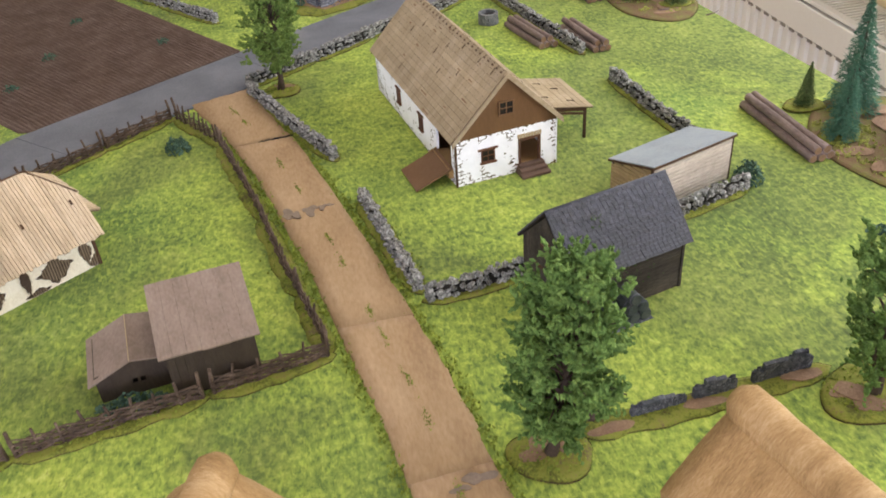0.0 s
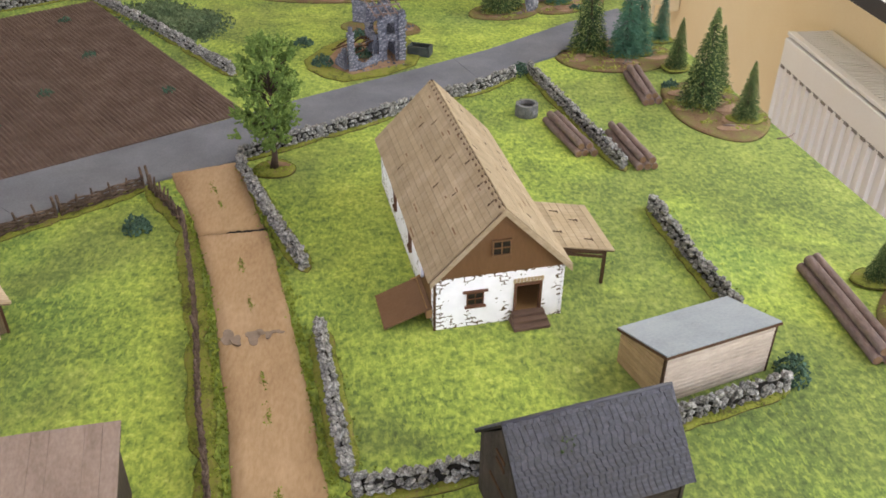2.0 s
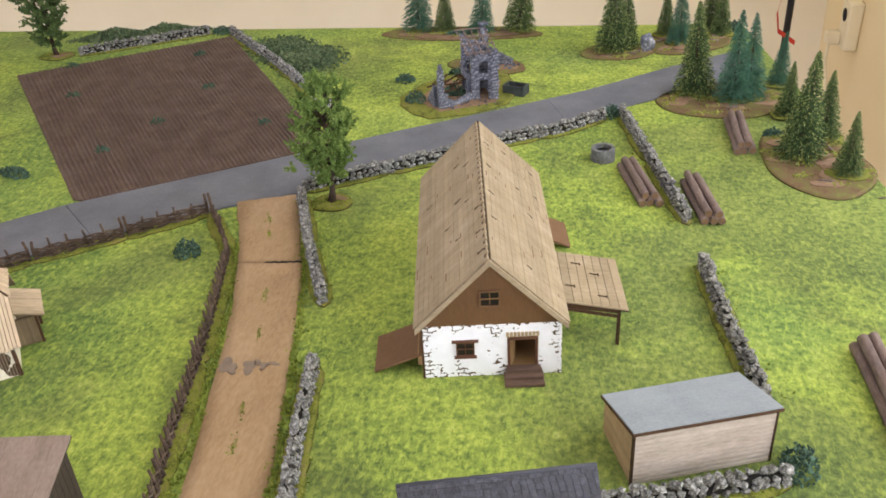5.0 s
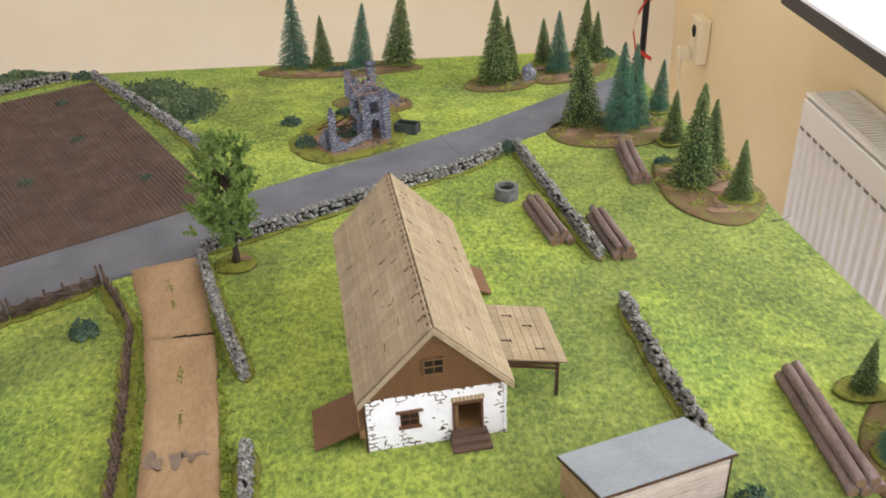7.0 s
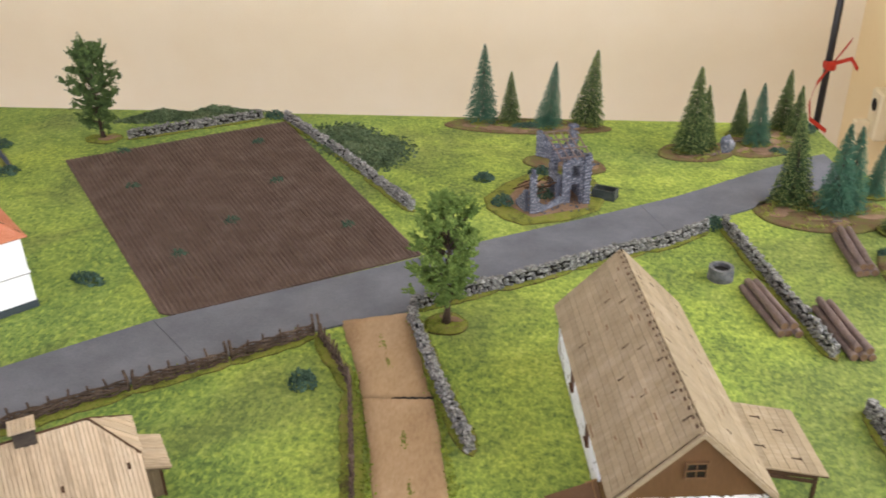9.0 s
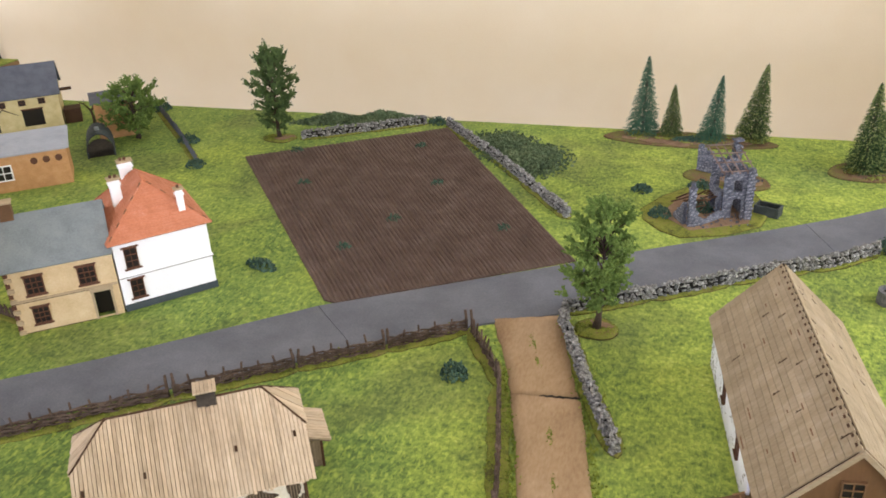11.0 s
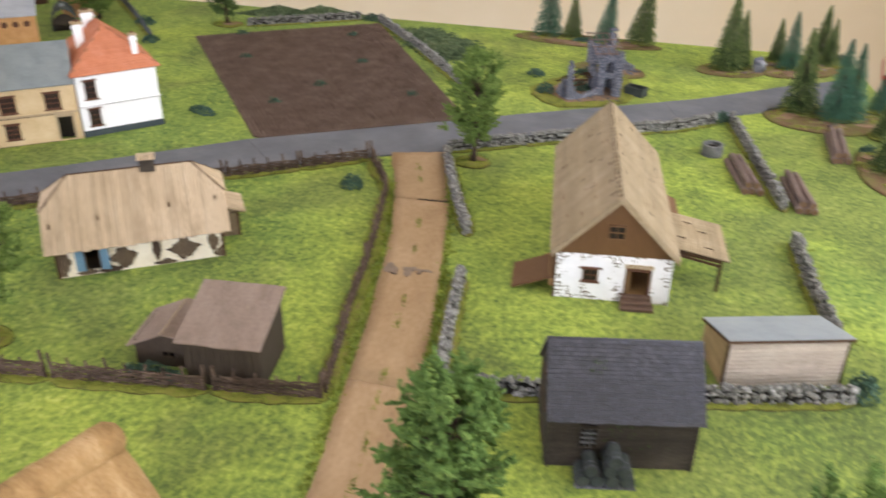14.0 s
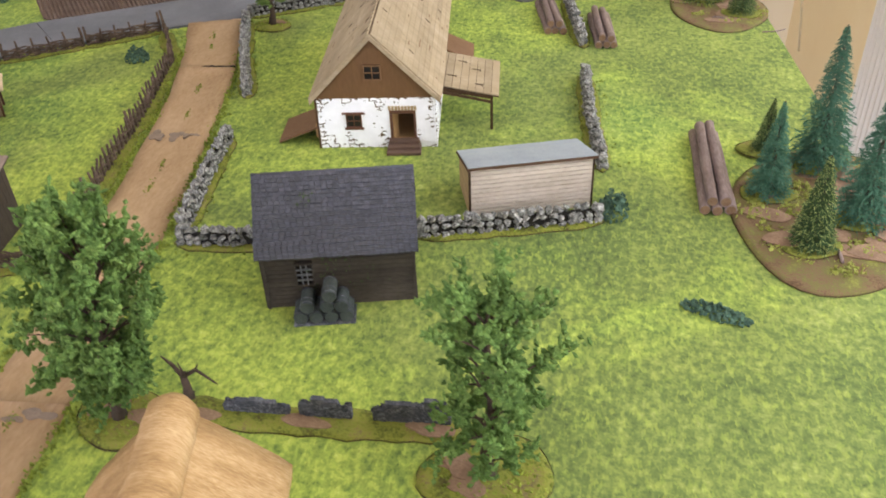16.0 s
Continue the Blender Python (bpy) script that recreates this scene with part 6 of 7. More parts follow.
# ---- woven fences ----
def woven_fence(path, label, seed, high=0.021, base=0.012, post_gap=0.022, rails=7, thick=0.0018, sway=0.003):
    rng = random.Random(seed)
    fz = thing("wicker_fence", at(0, 0), label, "fence", "wicker fences")
    total = length_of(path)
    terrain_base("flocked_base", fz, strip_outline(path, base, rng, 0.2), 0.0025)
    tagged(shared("loose_flock", lump_mesh("loose_flock", tuft_spots(path, base * 0.7, int(total * 900), rng, (0.0018, 0.0042), 0.0018), VERGE, rng, 0.35), fz), kind="stuff")
    k = max(2, round(total / post_gap))
    for i in range(k + 1):
        p, d = along(path, min(total * 0.998, max(0.002, total * i / k)))
        h = high * rng.uniform(1.05, 1.35) + (0.005 if i in (0, k) else 0)
        r = 0.0021 if i in (0, k) else 0.0016
        part("post", tubed([(p.x, p.y, 0.001), (p.x + rng.gauss(0, 0.0006), p.y + rng.gauss(0, 0.0006), h * 0.6), (p.x + rng.gauss(0, 0.0012), p.y + rng.gauss(0, 0.0012), h)], [r, r * 0.95, r * 0.8], 6), WICKER, fz)
    for j in range(rails):
        pts = []
        n = k * 4
        sgn = 1 if j % 2 else -1
        drift = rng.uniform(-0.001, 0.001)
        for i in range(n + 1):
            p, d = along(path, min(total * 0.998, total * i / n))
            nrm = Vector((-d.y, d.x))
            o = sgn * sway * math.cos(math.pi * i / 4)
            z = 0.003 + (high * 0.80 - 0.003) * (j + 0.5) / rails + 0.0013 * math.sin(i * 0.7 + j * 2) + drift * i / n + rng.gauss(0, 0.0003)
            pts.append((p.x + nrm.x * o, p.y + nrm.y * o, z))
        part("withy", tubed(pts, [thick * rng.uniform(0.7, 1.25) for _ in pts], 5), WICKER, fz)
    return fz


FENCES = [
    ([(-0.655, 0.824), (-0.566, 0.894), (-0.470, 0.968)], "dark woven wicker fence along the road"),
    ([(-0.466, 0.971), (-0.402, 1.022), (-0.350, 1.057)], "dark woven wicker fence along the road"),
    ([(-0.346, 1.060), (-0.256, 1.123)], "dark woven wicker fence along the road"),
    ([(-0.252, 1.126), (-0.166, 1.190)], "dark woven wicker fence along the road"),
    ([(-0.158, 1.186), (-0.122, 1.130), (-0.097, 1.085)], "brown woven wicker fence curving beside the track"),
    ([(-0.096, 1.080), (-0.067, 0.955), (-0.052, 0.880)], "brown woven wicker fence beside the track"),
    ([(-0.051, 0.875), (-0.034, 0.770), (-0.022, 0.720)], "brown woven wicker fence beside the track"),
    ([(-0.021, 0.715), (-0.003, 0.625)], "brown woven wicker fence beside the track"),
    ([(-0.440, 0.550), (-0.358, 0.553), (-0.284, 0.566)], "brown woven wicker fence below the trees"),
    ([(-0.278, 0.567), (-0.195, 0.581), (-0.120, 0.594)], "brown woven wicker fence in front of the sheds"),
    ([(-0.112, 0.596), (-0.055, 0.606), (-0.004, 0.616)], "brown woven wicker fence in front of the sheds"),
]
for fi, (p, label) in enumerate(FENCES):
    if 4 <= fi <= 7:
        woven_fence(p, label, 300 + fi, 0.0235, 0.012, 0.0125, 4, 0.0010, 0.0022)
    else:
        woven_fence(p, label, 300 + fi, 0.024 if fi >= 8 else 0.021, 0.012, 0.021, 14 if fi >= 8 else 9, 0.0009 if fi >= 8 else 0.0013, 0.0017 if fi >= 8 else 0.0030)


def picket_fence(path, label, seed, high=0.020, step=0.0052, material=None):
    rng = random.Random(seed)
    fz = thing("picket_fence", at(0, 0), label, "fence", "picket fences")
    total = length_of(path)
    terrain_base("flocked_base", fz, strip_outline(path, 0.010, rng, 0.12), 0.002)
    for i in range(int(total / step)):
        p, d = along(path, (i + 0.5) * step)
        h = high * rng.uniform(0.9, 1.08)
        part("picket", boxed(-0.0015, -0.0006, 0.0015, 0.0015, 0.0006, h), material or WICKER, fz, m=Matrix.Translation((p.x, p.y, 0)) @ Matrix.Rotation(math.atan2(d.y, d.x), 4, "Z") @ pose(0, 0, 0, rng.uniform(-4, 4), rng.uniform(-4, 4), 0))
    for z in (high * 0.3, high * 0.75):
        part("rail", tubed([(*along(path, min(total * 0.998, total * j / 4))[0], z) for j in range(5)], 0.0009, 5), material or WICKER, fz)
    return fz


picket_fence([(-0.78, 0.742), (-0.665, 0.818)], "dark wooden picket fence by the road", 401)
picket_fence([(-0.56, 0.497), (-0.50, 0.522), (-0.447, 0.547)], "dark wooden picket fence near the trees", 402)
picket_fence([(-1.165, 1.365), (-1.062, 1.345)], "dark wooden picket fence by the workshop", 403)
picket_fence([(-0.885, 1.100), (-0.770, 1.075)], "dark wooden picket fence beside the town house", 404)
picket_fence([(-1.185, 2.02), (-1.0, 1.83), (-0.855, 1.67)], "grey plank fence behind the town houses", 405, 0.022, 0.0056, SLATE_DARK)

# ---- log piles ----
def log_pile(x, y, turn, long, label, seed, r=0.0060, bottom=3, top=2):
    rng = random.Random(seed)
    lp = thing("log_pile", at(x, y, 0, turn), label, "log pile", "log piles")
    spots = [(-(bottom - 1) * r + i * 2 * r, r * 0.95) for i in range(bottom)] + [(-(top - 1) * r + i * 2 * r, r * 2.6) for i in range(top)]
    for cx, cz in spots:
        l0, l1 = -long / 2 + rng.uniform(-0.004, 0.004), long / 2 + rng.uniform(-0.004, 0.004)
        pts, rad = [], []
        ph = rng.uniform(0, 6)
        for i in range(9):
            u = i / 8
            pts.append((cx + 0.0009 * math.sin(3 * u + ph), l0 + (l1 - l0) * u, cz + 0.0006 * math.cos(4 * u + ph)))
            rad.append(r * (0.97 + 0.05 * math.sin(9 * u + ph) + rng.uniform(-0.03, 0.03)))
        lg = part("log", tubed(pts, rad, 11), LOG, lp)
        for p, q in ((pts[0], -0.0004), (pts[-1], 0.0004)):
            part("log_end", tubed([(p[0], p[1] + q * 0.2, p[2]), (p[0], p[1] + q, p[2])], r * 0.82, 11), LOG_END, lg)
    return lp


log_pile(0.411, 1.295, 12, 0.116, "pile of brown logs beside the stone wall", 501, 0.0054)
log_pile(0.489, 1.251, 8, 0.113, "pile of brown logs beside the stone wall", 502, 0.0054)
log_pile(0.566, 1.463, -1, 0.120, "pile of brown logs beside the fir wood", 503, 0.0054)
log_pile(0.616, 0.869, 2, 0.160, "long pile of brown logs beside the firs", 504, 0.0058)

# ---- well ----
wl_ = thing("stone_well", at(0.364, 1.381, 0, 0), "round grey stone well on the grass", "well")
# Solid dark plug; the depth of the shaft is only painted shade.
part("well_shaft", tubed([(0, 0, 0.0006), (0, 0, 0.013)], 0.0125, 20), SHADE_GAP, wl_, "dark plug standing in for the shaded well shaft")
rng = random.Random(81)
for r_, z, rad in ((0, 0.0035, 0.0176), (1, 0.0098, 0.0173), (2, 0.0160, 0.0170)):
    for i in range(12):
        a0, a1 = 2 * math.pi * (i + r_ * 0.5) / 12 + 0.02, 2 * math.pi * (i + 1 + r_ * 0.5) / 12 - 0.02
        bm = bm_new()
        o = [(rad * math.cos(a), rad * math.sin(a)) for a in (a0, (a0 + a1) / 2, a1)] + [(0.012 * math.cos(a), 0.012 * math.sin(a)) for a in (a1, (a0 + a1) / 2, a0)]
        slab(bm, [(x, y, z + 0.0030) for x, y in o], 0.0062)
        part("stone_block", bm, WELL, wl_)

# ---- foliage ----
def bush(x, y, rx, ry, h, label, seed, turn=0.0, material=None, name="bush", group="bushes", count=None, size=1.0):
    rng = random.Random(seed)
    sp = []
    for _ in range(count or int(120 + 60000 * rx * ry * 6)):
        a, r = rng.uniform(0, 6.283), math.sqrt(rng.random())
        px_, py_ = rx * r * math.cos(a), ry * r * math.sin(a)
        top = h * math.sqrt(max(0.05, 1 - r * r)) * rng.uniform(0.75, 1.1)
        sp.append((px_, py_, max(0.0015, top * rng.uniform(0.25, 1.0)), size * rng.uniform(0.003, 0.0065)))
    b = shared(name, lump_mesh(name, sp, material or BUSH, rng, 0.55), None, at(x, y, 0, turn))
    return tagged(b, label, "bush", group)


BUSHES = [(-0.154, 1.090, 0.017, 0.017, 0.020), (-0.522, 1.300, 0.030, 0.014, 0.014), (0.012, 1.705, 0.018, 0.016, 0.014), (0.379, 1.541, 0.014, 0.014, 0.022), (-0.455, 2.005, 0.022, 0.014, 0.018), (0.517, 0.780, 0.016, 0.020, 0.025), (0.607, 0.635, 0.030, 0.010, 0.008), (-0.180, 0.600, 0.036, 0.009, 0.018), (-0.958, 1.800, 0.025, 0.020, 0.018), (-0.862, 1.670, 0.02, 0.02, 0.015), (-1.150, 1.995, 0.022, 0.022, 0.028)]
for i, (x, y, rx, ry, h) in enumerate(BUSHES):
    bush(x, y, rx, ry, h, "dark blue-green bush of clumped foam" if i != 6 else "flat dark green sprig lying on the grass", 600 + i, -20 if i in (1, 6) else 0)
for i, (x, y) in enumerate(((-0.598, 1.617), (-0.443, 1.846), (-0.351, 1.661), (-0.377, 1.496), (-0.188, 1.496), (-0.419, 1.379), (-0.69, 1.78))):
    bush(x, y, 0.014, 0.009, 0.014, "small green tuft growing in the ploughed field", 650 + i, 30, BUSH, "field_tuft", "field tufts", 80)
SHRUB = surface("dull_shrub_mat", ["3d4c39", "56674b", "838c6b"], 45, 500, 0.95, 0.8, island=0.25)


def scrub(x, y, turn, blobs, label, seed, high=0.012):
    """Loose low scrub: flat lumps thinning out towards ragged edges."""
    rng = random.Random(seed)
    sp = []
    for bx_, by_, rx, ry, count in blobs:
        for _ in range(count):
            u, v = rng.gauss(0, 0.5), rng.gauss(0, 0.5)
            r = math.hypot(u, v)
            if r < 1.25:
                sp.append((bx_ + rx * u, by_ + ry * v, 0.001 + high * max(0.0, 1 - r) * rng.uniform(0.3, 1.0), rng.uniform(0.004, 0.011)))
    return tagged(shared("scrub_patch", lump_mesh("scrub_patch", sp, SHRUB, rng, 0.4), None, at(x, y, 0, turn)), label, "scrub", "scrub")


scrub(-0.245, 1.862, -48, [(-0.05, 0.0, 0.08, 0.06, 1500), (0.045, 0.02, 0.075, 0.06, 1300), (0.0, -0.03, 0.11, 0.045, 1100), (0.09, -0.02, 0.055, 0.05, 700)], "low dull green scrub patch beside the field wall", 670)
scrub(-0.635, 1.995, 14, [(-0.06, 0.0, 0.09, 0.024, 1500), (0.05, 0.004, 0.09, 0.022, 1500)], "low dull green hedge at the table edge", 671, 0.024)
bush(-1.70, 1.86, 0.11, 0.05, 0.045, "dense dark green hedge along the street", 672, 50, HEDGE, "hedge", "hedges", 1500, 2.2)
bush(-1.60, 1.66, 0.11, 0.03, 0.04, "dense dark green hedge along the street", 673, 50, HEDGE, "hedge", "hedges", 700, 1.8)
bush(-1.47, 1.50, 0.11, 0.020, 0.025, "dense dark green hedge along the street", 674, 52, HEDGE, "hedge", "hedges", 600)
bush(-2.05, 1.95, 0.17, 0.09, 0.085, "dense dark green hedge before the church", 675, 0, HEDGE, "hedge", "hedges", 1600, 2.6)
bush(-1.225, 1.44, 0.05, 0.012, 0.02, "ragged dark weeds beside the street", 676, 50, BUSH, "weeds", "bushes", 200)


def tree(x, y, h, spread, label, seed, crown_low=0.22, lean=(0, 0), material=None, clumps=66, base=(0.03, 0.022, 0), trunk=0.0042, ragged=0.33):
    rng = random.Random(seed)
    t = thing("tree", at(x, y), label, "tree", "model trees")
    if base:
        terrain_base("flocked_base", t, [Vector((p.x, p.y)) for p in oval_outline(base[0], base[1], rng)], 0.004, 0.006)
        for q in range(3):
            a = rng.uniform(0, 6.28)
            o = oval_outline(base[0] * rng.uniform(0.22, 0.4), base[1] * rng.uniform(0.2, 0.35), rng, 18, 0.14)
            part("earth_patch", slabbed([(base[0] * 0.45 * math.cos(a) + p.x, base[1] * 0.45 * math.sin(a) + p.y, 0.0044 + 0.0002 * q) for p in o], 0.001), EARTH, t)
        sp = []
        for _ in range(int(base[0] * base[1] * 260000)):
            a, r = rng.uniform(0, 6.283), math.sqrt(rng.random()) * 0.97
            sp.append((base[0] * r * math.cos(a), base[1] * r * math.sin(a), 0.004 if r < 0.85 else 0.002, rng.uniform(0.0018, 0.0045)))
        tagged(shared("loose_flock", lump_mesh("loose_flock", sp, VERGE, rng, 0.4), t), kind="stuff")
    bm = bm_new()
    s0, s1, sw = [], [], []
    pts = [Vector((0, 0, 0.0015))]
    for i in range(1, 9):
        u = i / 8
        pts.append(Vector((lean[0] * u + rng.gauss(0, 0.0018), lean[1] * u + rng.gauss(0, 0.0018), h * 0.9 * u)))
    tube(bm, pts, [trunk * (1.5 if i == 0 else 1.05 - 0.85 * i / 8) for i in range(9)], 9)

    def trunk_at(u):
        i = min(7, int(u * 8))
        return pts[i] + (pts[i + 1] - pts[i]) * (u * 8 - i)

    for c in range(clumps):
        u = crown_low + (1 - crown_low) * (c + rng.random()) / clumps
        s = (u - crown_low) / (1 - crown_low)
        env = spread * (0.55 + 0.9 * math.sin(math.pi * min(1, s * 0.74 + 0.14)) - 0.45) * rng.uniform(0.88 - ragged, 0.88 + ragged)
        a = c * 2.4 + rng.uniform(-0.5, 0.5)
        p0 = trunk_at(min(0.97, u * 0.92))
        tip = Vector((p0.x + env * math.cos(a), p0.y + env * math.sin(a), h * u + rng.uniform(0.0, 0.012)))
        mid_ = p0.lerp(tip, 0.5) + Vector((0, 0, 0.004))
        tube(bm, [p0, mid_, tip], [0.0010, 0.0007, 0.0003], 5)
        out_ = (tip - mid_).normalized()
        for f_ in (0.0, 0.35, 0.7, 1.0):
            cc = mid_.lerp(tip, f_) + Vector((rng.gauss(0, 0.003), rng.gauss(0, 0.003), rng.gauss(0, 0.003)))
            for _ in range(3):
                run = (out_ * rng.uniform(0.3, 0.9) + Vector((rng.gauss(0, 0.5), rng.gauss(0, 0.5), rng.gauss(0.45, 0.4)))).normalized()
                reach = rng.uniform(0.010, 0.018)
                for k in range(6):
                    q = cc + run * reach * (k + 0.5) / 6 + Vector((rng.gauss(0, 0.0011), rng.gauss(0, 0.0011), rng.gauss(0, 0.0011)))
                    dv = (run * 0.8 + Vector((rng.gauss(0, 0.6), rng.gauss(0, 0.6), rng.gauss(0, 0.6)))).normalized()
                    ln = rng.uniform(0.0050, 0.0082)
                    s0.append(q - dv * ln * 0.5)
                    s1.append(q + dv * ln * 0.5)
                    sw.append(rng.uniform(0.0038, 0.0060) * (1.0 - 0.07 * k))
    part("trunk", bm, BARK, t)
    shared("crown", spindles("crown", [tuple(q) for q in s0], [tuple(q) for q in s1], sw, material or LEAF), t)
    return t


tree(-0.003, 1.230, 0.176, 0.038, "green foam model tree on a flocked base by the crossing", 701, 0.19, (0.006, 0.0), None, 66, base=(0.030, 0.024))
tree(-0.766, 1.854, 0.190, 0.042, "green foam model tree behind the ploughed field", 702, 0.15, (0, 0), LEAF_DEEP, 84, (0.040, 0.026))
tree(-0.783, 0.966, 0.193, 0.050, "green foam model tree beside the cobbled street", 703, 0.16, base=(0.034, 0.026))
tree(-0.443, 0.568, 0.170, 0.050, "green foam model tree near the wicker fence", 704, 0.32, (0.044, 0.016), None, 46, (0.025, 0.018), 0.006)
tree(-0.404, 0.603, 0.148, 0.048, "green foam model tree near the wicker fence", 705, 0.30, (0.030, 0.010), None, 42, (0.045, 0.026), 0.006)
tree(0.158, 0.446, 0.190, 0.038, "dense green foam model tree beside the dirt track", 706, 0.14, (0.020, -0.004), LEAF_DARK, 104, (0.036, 0.028))
tree(0.441, 0.435, 0.162, 0.041, "sparse green foam model tree on a flocked base", 707, 0.11, (0.0, 0.010), LEAF_DARK, 42, (0.046, 0.036), 0.0050, 0.5)
tree(-1.085, 1.80, 0.122, 0.056, "bright green foam model tree behind the red-roofed house", 708, 0.15, base=None)
tree(-1.64, 1.64, 0.155, 0.062, "green foam model tree beyond the cobbled street", 709, 0.26, base=(0.06, 0.04), trunk=0.007)
tree(-1.88, 1.74, 0.21, 0.07, "dark green foam model tree before the church", 710, 0.2, (0, 0), LEAF_DARK, 110, None)


def dead_tree(x, y, h, label, seed, turn=0.0, name="dead_tree"):
    rng = random.Random(seed)
    bm = bm_new()
    tube(bm, [(0, 0, 0.0), (0.001, 0, h * 0.35), (-0.001, 0.001, h * 0.62)], [0.0050, 0.0032, 0.0026], 8)
    for tip, bend in (((-h * 0.42, 0, h * 1.0), 0.1), ((h * 0.75, 0.002, h * 0.62), 0.12), ((h * 0.2, -0.004, h * 0.9), 0.0)):
        tp = Vector(tip)
        m_ = Vector((tip[0] * 0.45, tip[1] * 0.5, h * (0.75 + bend)))
        tube(bm, [(-0.001, 0.001, h * 0.58), m_, tp], [0.0023, 0.0016, 0.0006], 6)
        tube(bm, [m_, m_ + Vector((rng.gauss(0, 0.004), rng.gauss(0, 0.004), h * 0.18))], [0.001, 0.0004], 5)
    for a in range(4):
        tube(bm, [(0, 0, 0.003), (0.008 * math.cos(a * 1.7), 0.008 * math.sin(a * 1.7), 0.0006)], [0.0025, 0.0008], 5)
    ob = part(name, bm, BARK, None, m=at(x, y, 0.0005, turn))
    return tagged(ob, label, "dead tree", "dead trees")


dead_tree(0.202, 0.473, 0.040, "bare dead tree stump with two limbs", 751, -12)
dead_tree(-1.415, 1.742, 0.072, "bare dead tree in front of the storehouse", 752, 40)
dead_tree(-1.235, 1.850, 0.070, "bare dead tree beside the storehouse", 753, 60)

# ---- firs ----
def fir_parts(seed, material, tips, droop=0.15, nb=330, per=18):
    """Unit bristle fir of height 1: drooping branches set with fine needles, some with flocked tips."""
    rng = np.random.default_rng(seed)
    ub = 0.07 + 0.92 * (np.arange(nb) / nb) ** 1.2 + rng.normal(0, 0.005, nb)
    ab = np.arange(nb) * 2.399 + rng.normal(0, 0.25, nb)
    lb = (0.185 * np.clip(1 - ub, 0.0, 1) ** 0.86 + 0.002) * rng.uniform(0.80, 1.08, nb)
    k = np.repeat(np.arange(nb), per)
    n = len(k)
    s = np.tile((np.arange(per) + 0.5) / per, nb) * 0.85 + 0.15
    p0 = np.stack([lb[k] * s * np.cos(ab[k]), lb[k] * s * np.sin(ab[k]), ub[k] + lb[k] * s * (0.25 - droop - 0.45 * s)], 1)
    an = ab[k] + rng.choice((-1, 1), n) * rng.uniform(0.2, 0.95, n)
    ln = (0.010 + 0.042 * (1 - ub[k])) * rng.uniform(0.7, 1.2, n)
    p1 = p0 + np.stack([np.cos(an), np.sin(an), rng.normal(-0.15, 0.35, n)], 1) * ln[:, None]
    side = np.stack([-np.sin(an), np.cos(an), rng.normal(0, 0.7, n)], 1) * (0.0028 if not tips else 0.0034)
    mid_ = (p0 + p1) / 2
    v = np.stack([p0 - side, mid_ - side, p1, mid_ + side], 1).reshape(-1, 3)
    needles = pydata("needles", v.tolist(), np.arange(n * 4).reshape(-1, 4).tolist(), material)
    tip = None
    if tips:
        q = np.arange(0, n, 6)
        q = q[s[q] > 0.35]
        d = (p1 - p0)[q]
        a0 = p0[q] + d * 0.35
        tip = spindles("flocking", a0, a0 + d * 1.0 + np.array((0, 0, -0.006)), rng.uniform(0.006, 0.010, len(q)), FIR_TIP)
    trunk = bm_new()
    tube(trunk, [(0, 0, 0), (0, 0, 0.5), (0, 0, 1.0)], [0.016, 0.010, 0.003], 7)
    for m_ in range(0, nb, 3):
        tube(trunk, [(0, 0, ub[m_]), (lb[m_] * 0.6 * math.cos(ab[m_]), lb[m_] * 0.6 * math.sin(ab[m_]), ub[m_] + lb[m_] * 0.6 * (-droop - 0.02))], [0.004, 0.0016], 3, False)
    me = bpy.data.meshes.new("trunk")
    trunk.to_mesh(me)
    trunk.free()
    me.materials.append(BARK)
    return needles, tip, me


FIRS = {"b0": fir_parts(1, FIR_BLUE, False, 0.15, 420, 24), "b1": fir_parts(2, FIR_BLUE, False, 0.3, 420, 24), "g0": fir_parts(3, FIR_GREEN, True, 0.25, 430, 22), "g1": fir_parts(4, FIR_GREEN, True, 0.05, 430, 22)}


def fir(kind, x, y, h, seed, lean=(0.0, 0.0), base=True, wide=1.0):
    rng = random.Random(seed)
    blue = kind[0] == "b"
    t = thing("fir_tree", pose(x, y, 0.003, lean[0], lean[1], 0) @ pose(0, 0, 0, 0, 0, rng.uniform(0, 360)), "dark blue-green bristle model fir" if blue else "green bristle model fir with pale flocked tips", "fir tree", "model firs")
    sc = Matrix.Diagonal((h * wide * 1.2, h * wide * 1.2, h, 1))
    nd, tp, tr = FIRS[kind]
    shared("trunk", tr, t, sc)
    shared("needles", nd, t, sc)
    if tp:
        shared("flocking", tp, t, sc)
    if base:
        b = thing("tree_disc", at(x, y, 0.0028), "small flocked disc under a fir", "terrain base", "fir discs")
        terrain_base("disc", b, oval_outline(0.027, 0.021, rng), 0.0026, 0.003, FLOCK)
        sp = [(rng.gauss(0, 0.011), rng.gauss(0, 0.009), 0.0028, rng.uniform(0.002, 0.005)) for _ in range(26)]
        shared("flock_tuft", lump_mesh("flock_tuft", sp, WOODTUFT, rng, 0.4), b)
    return t


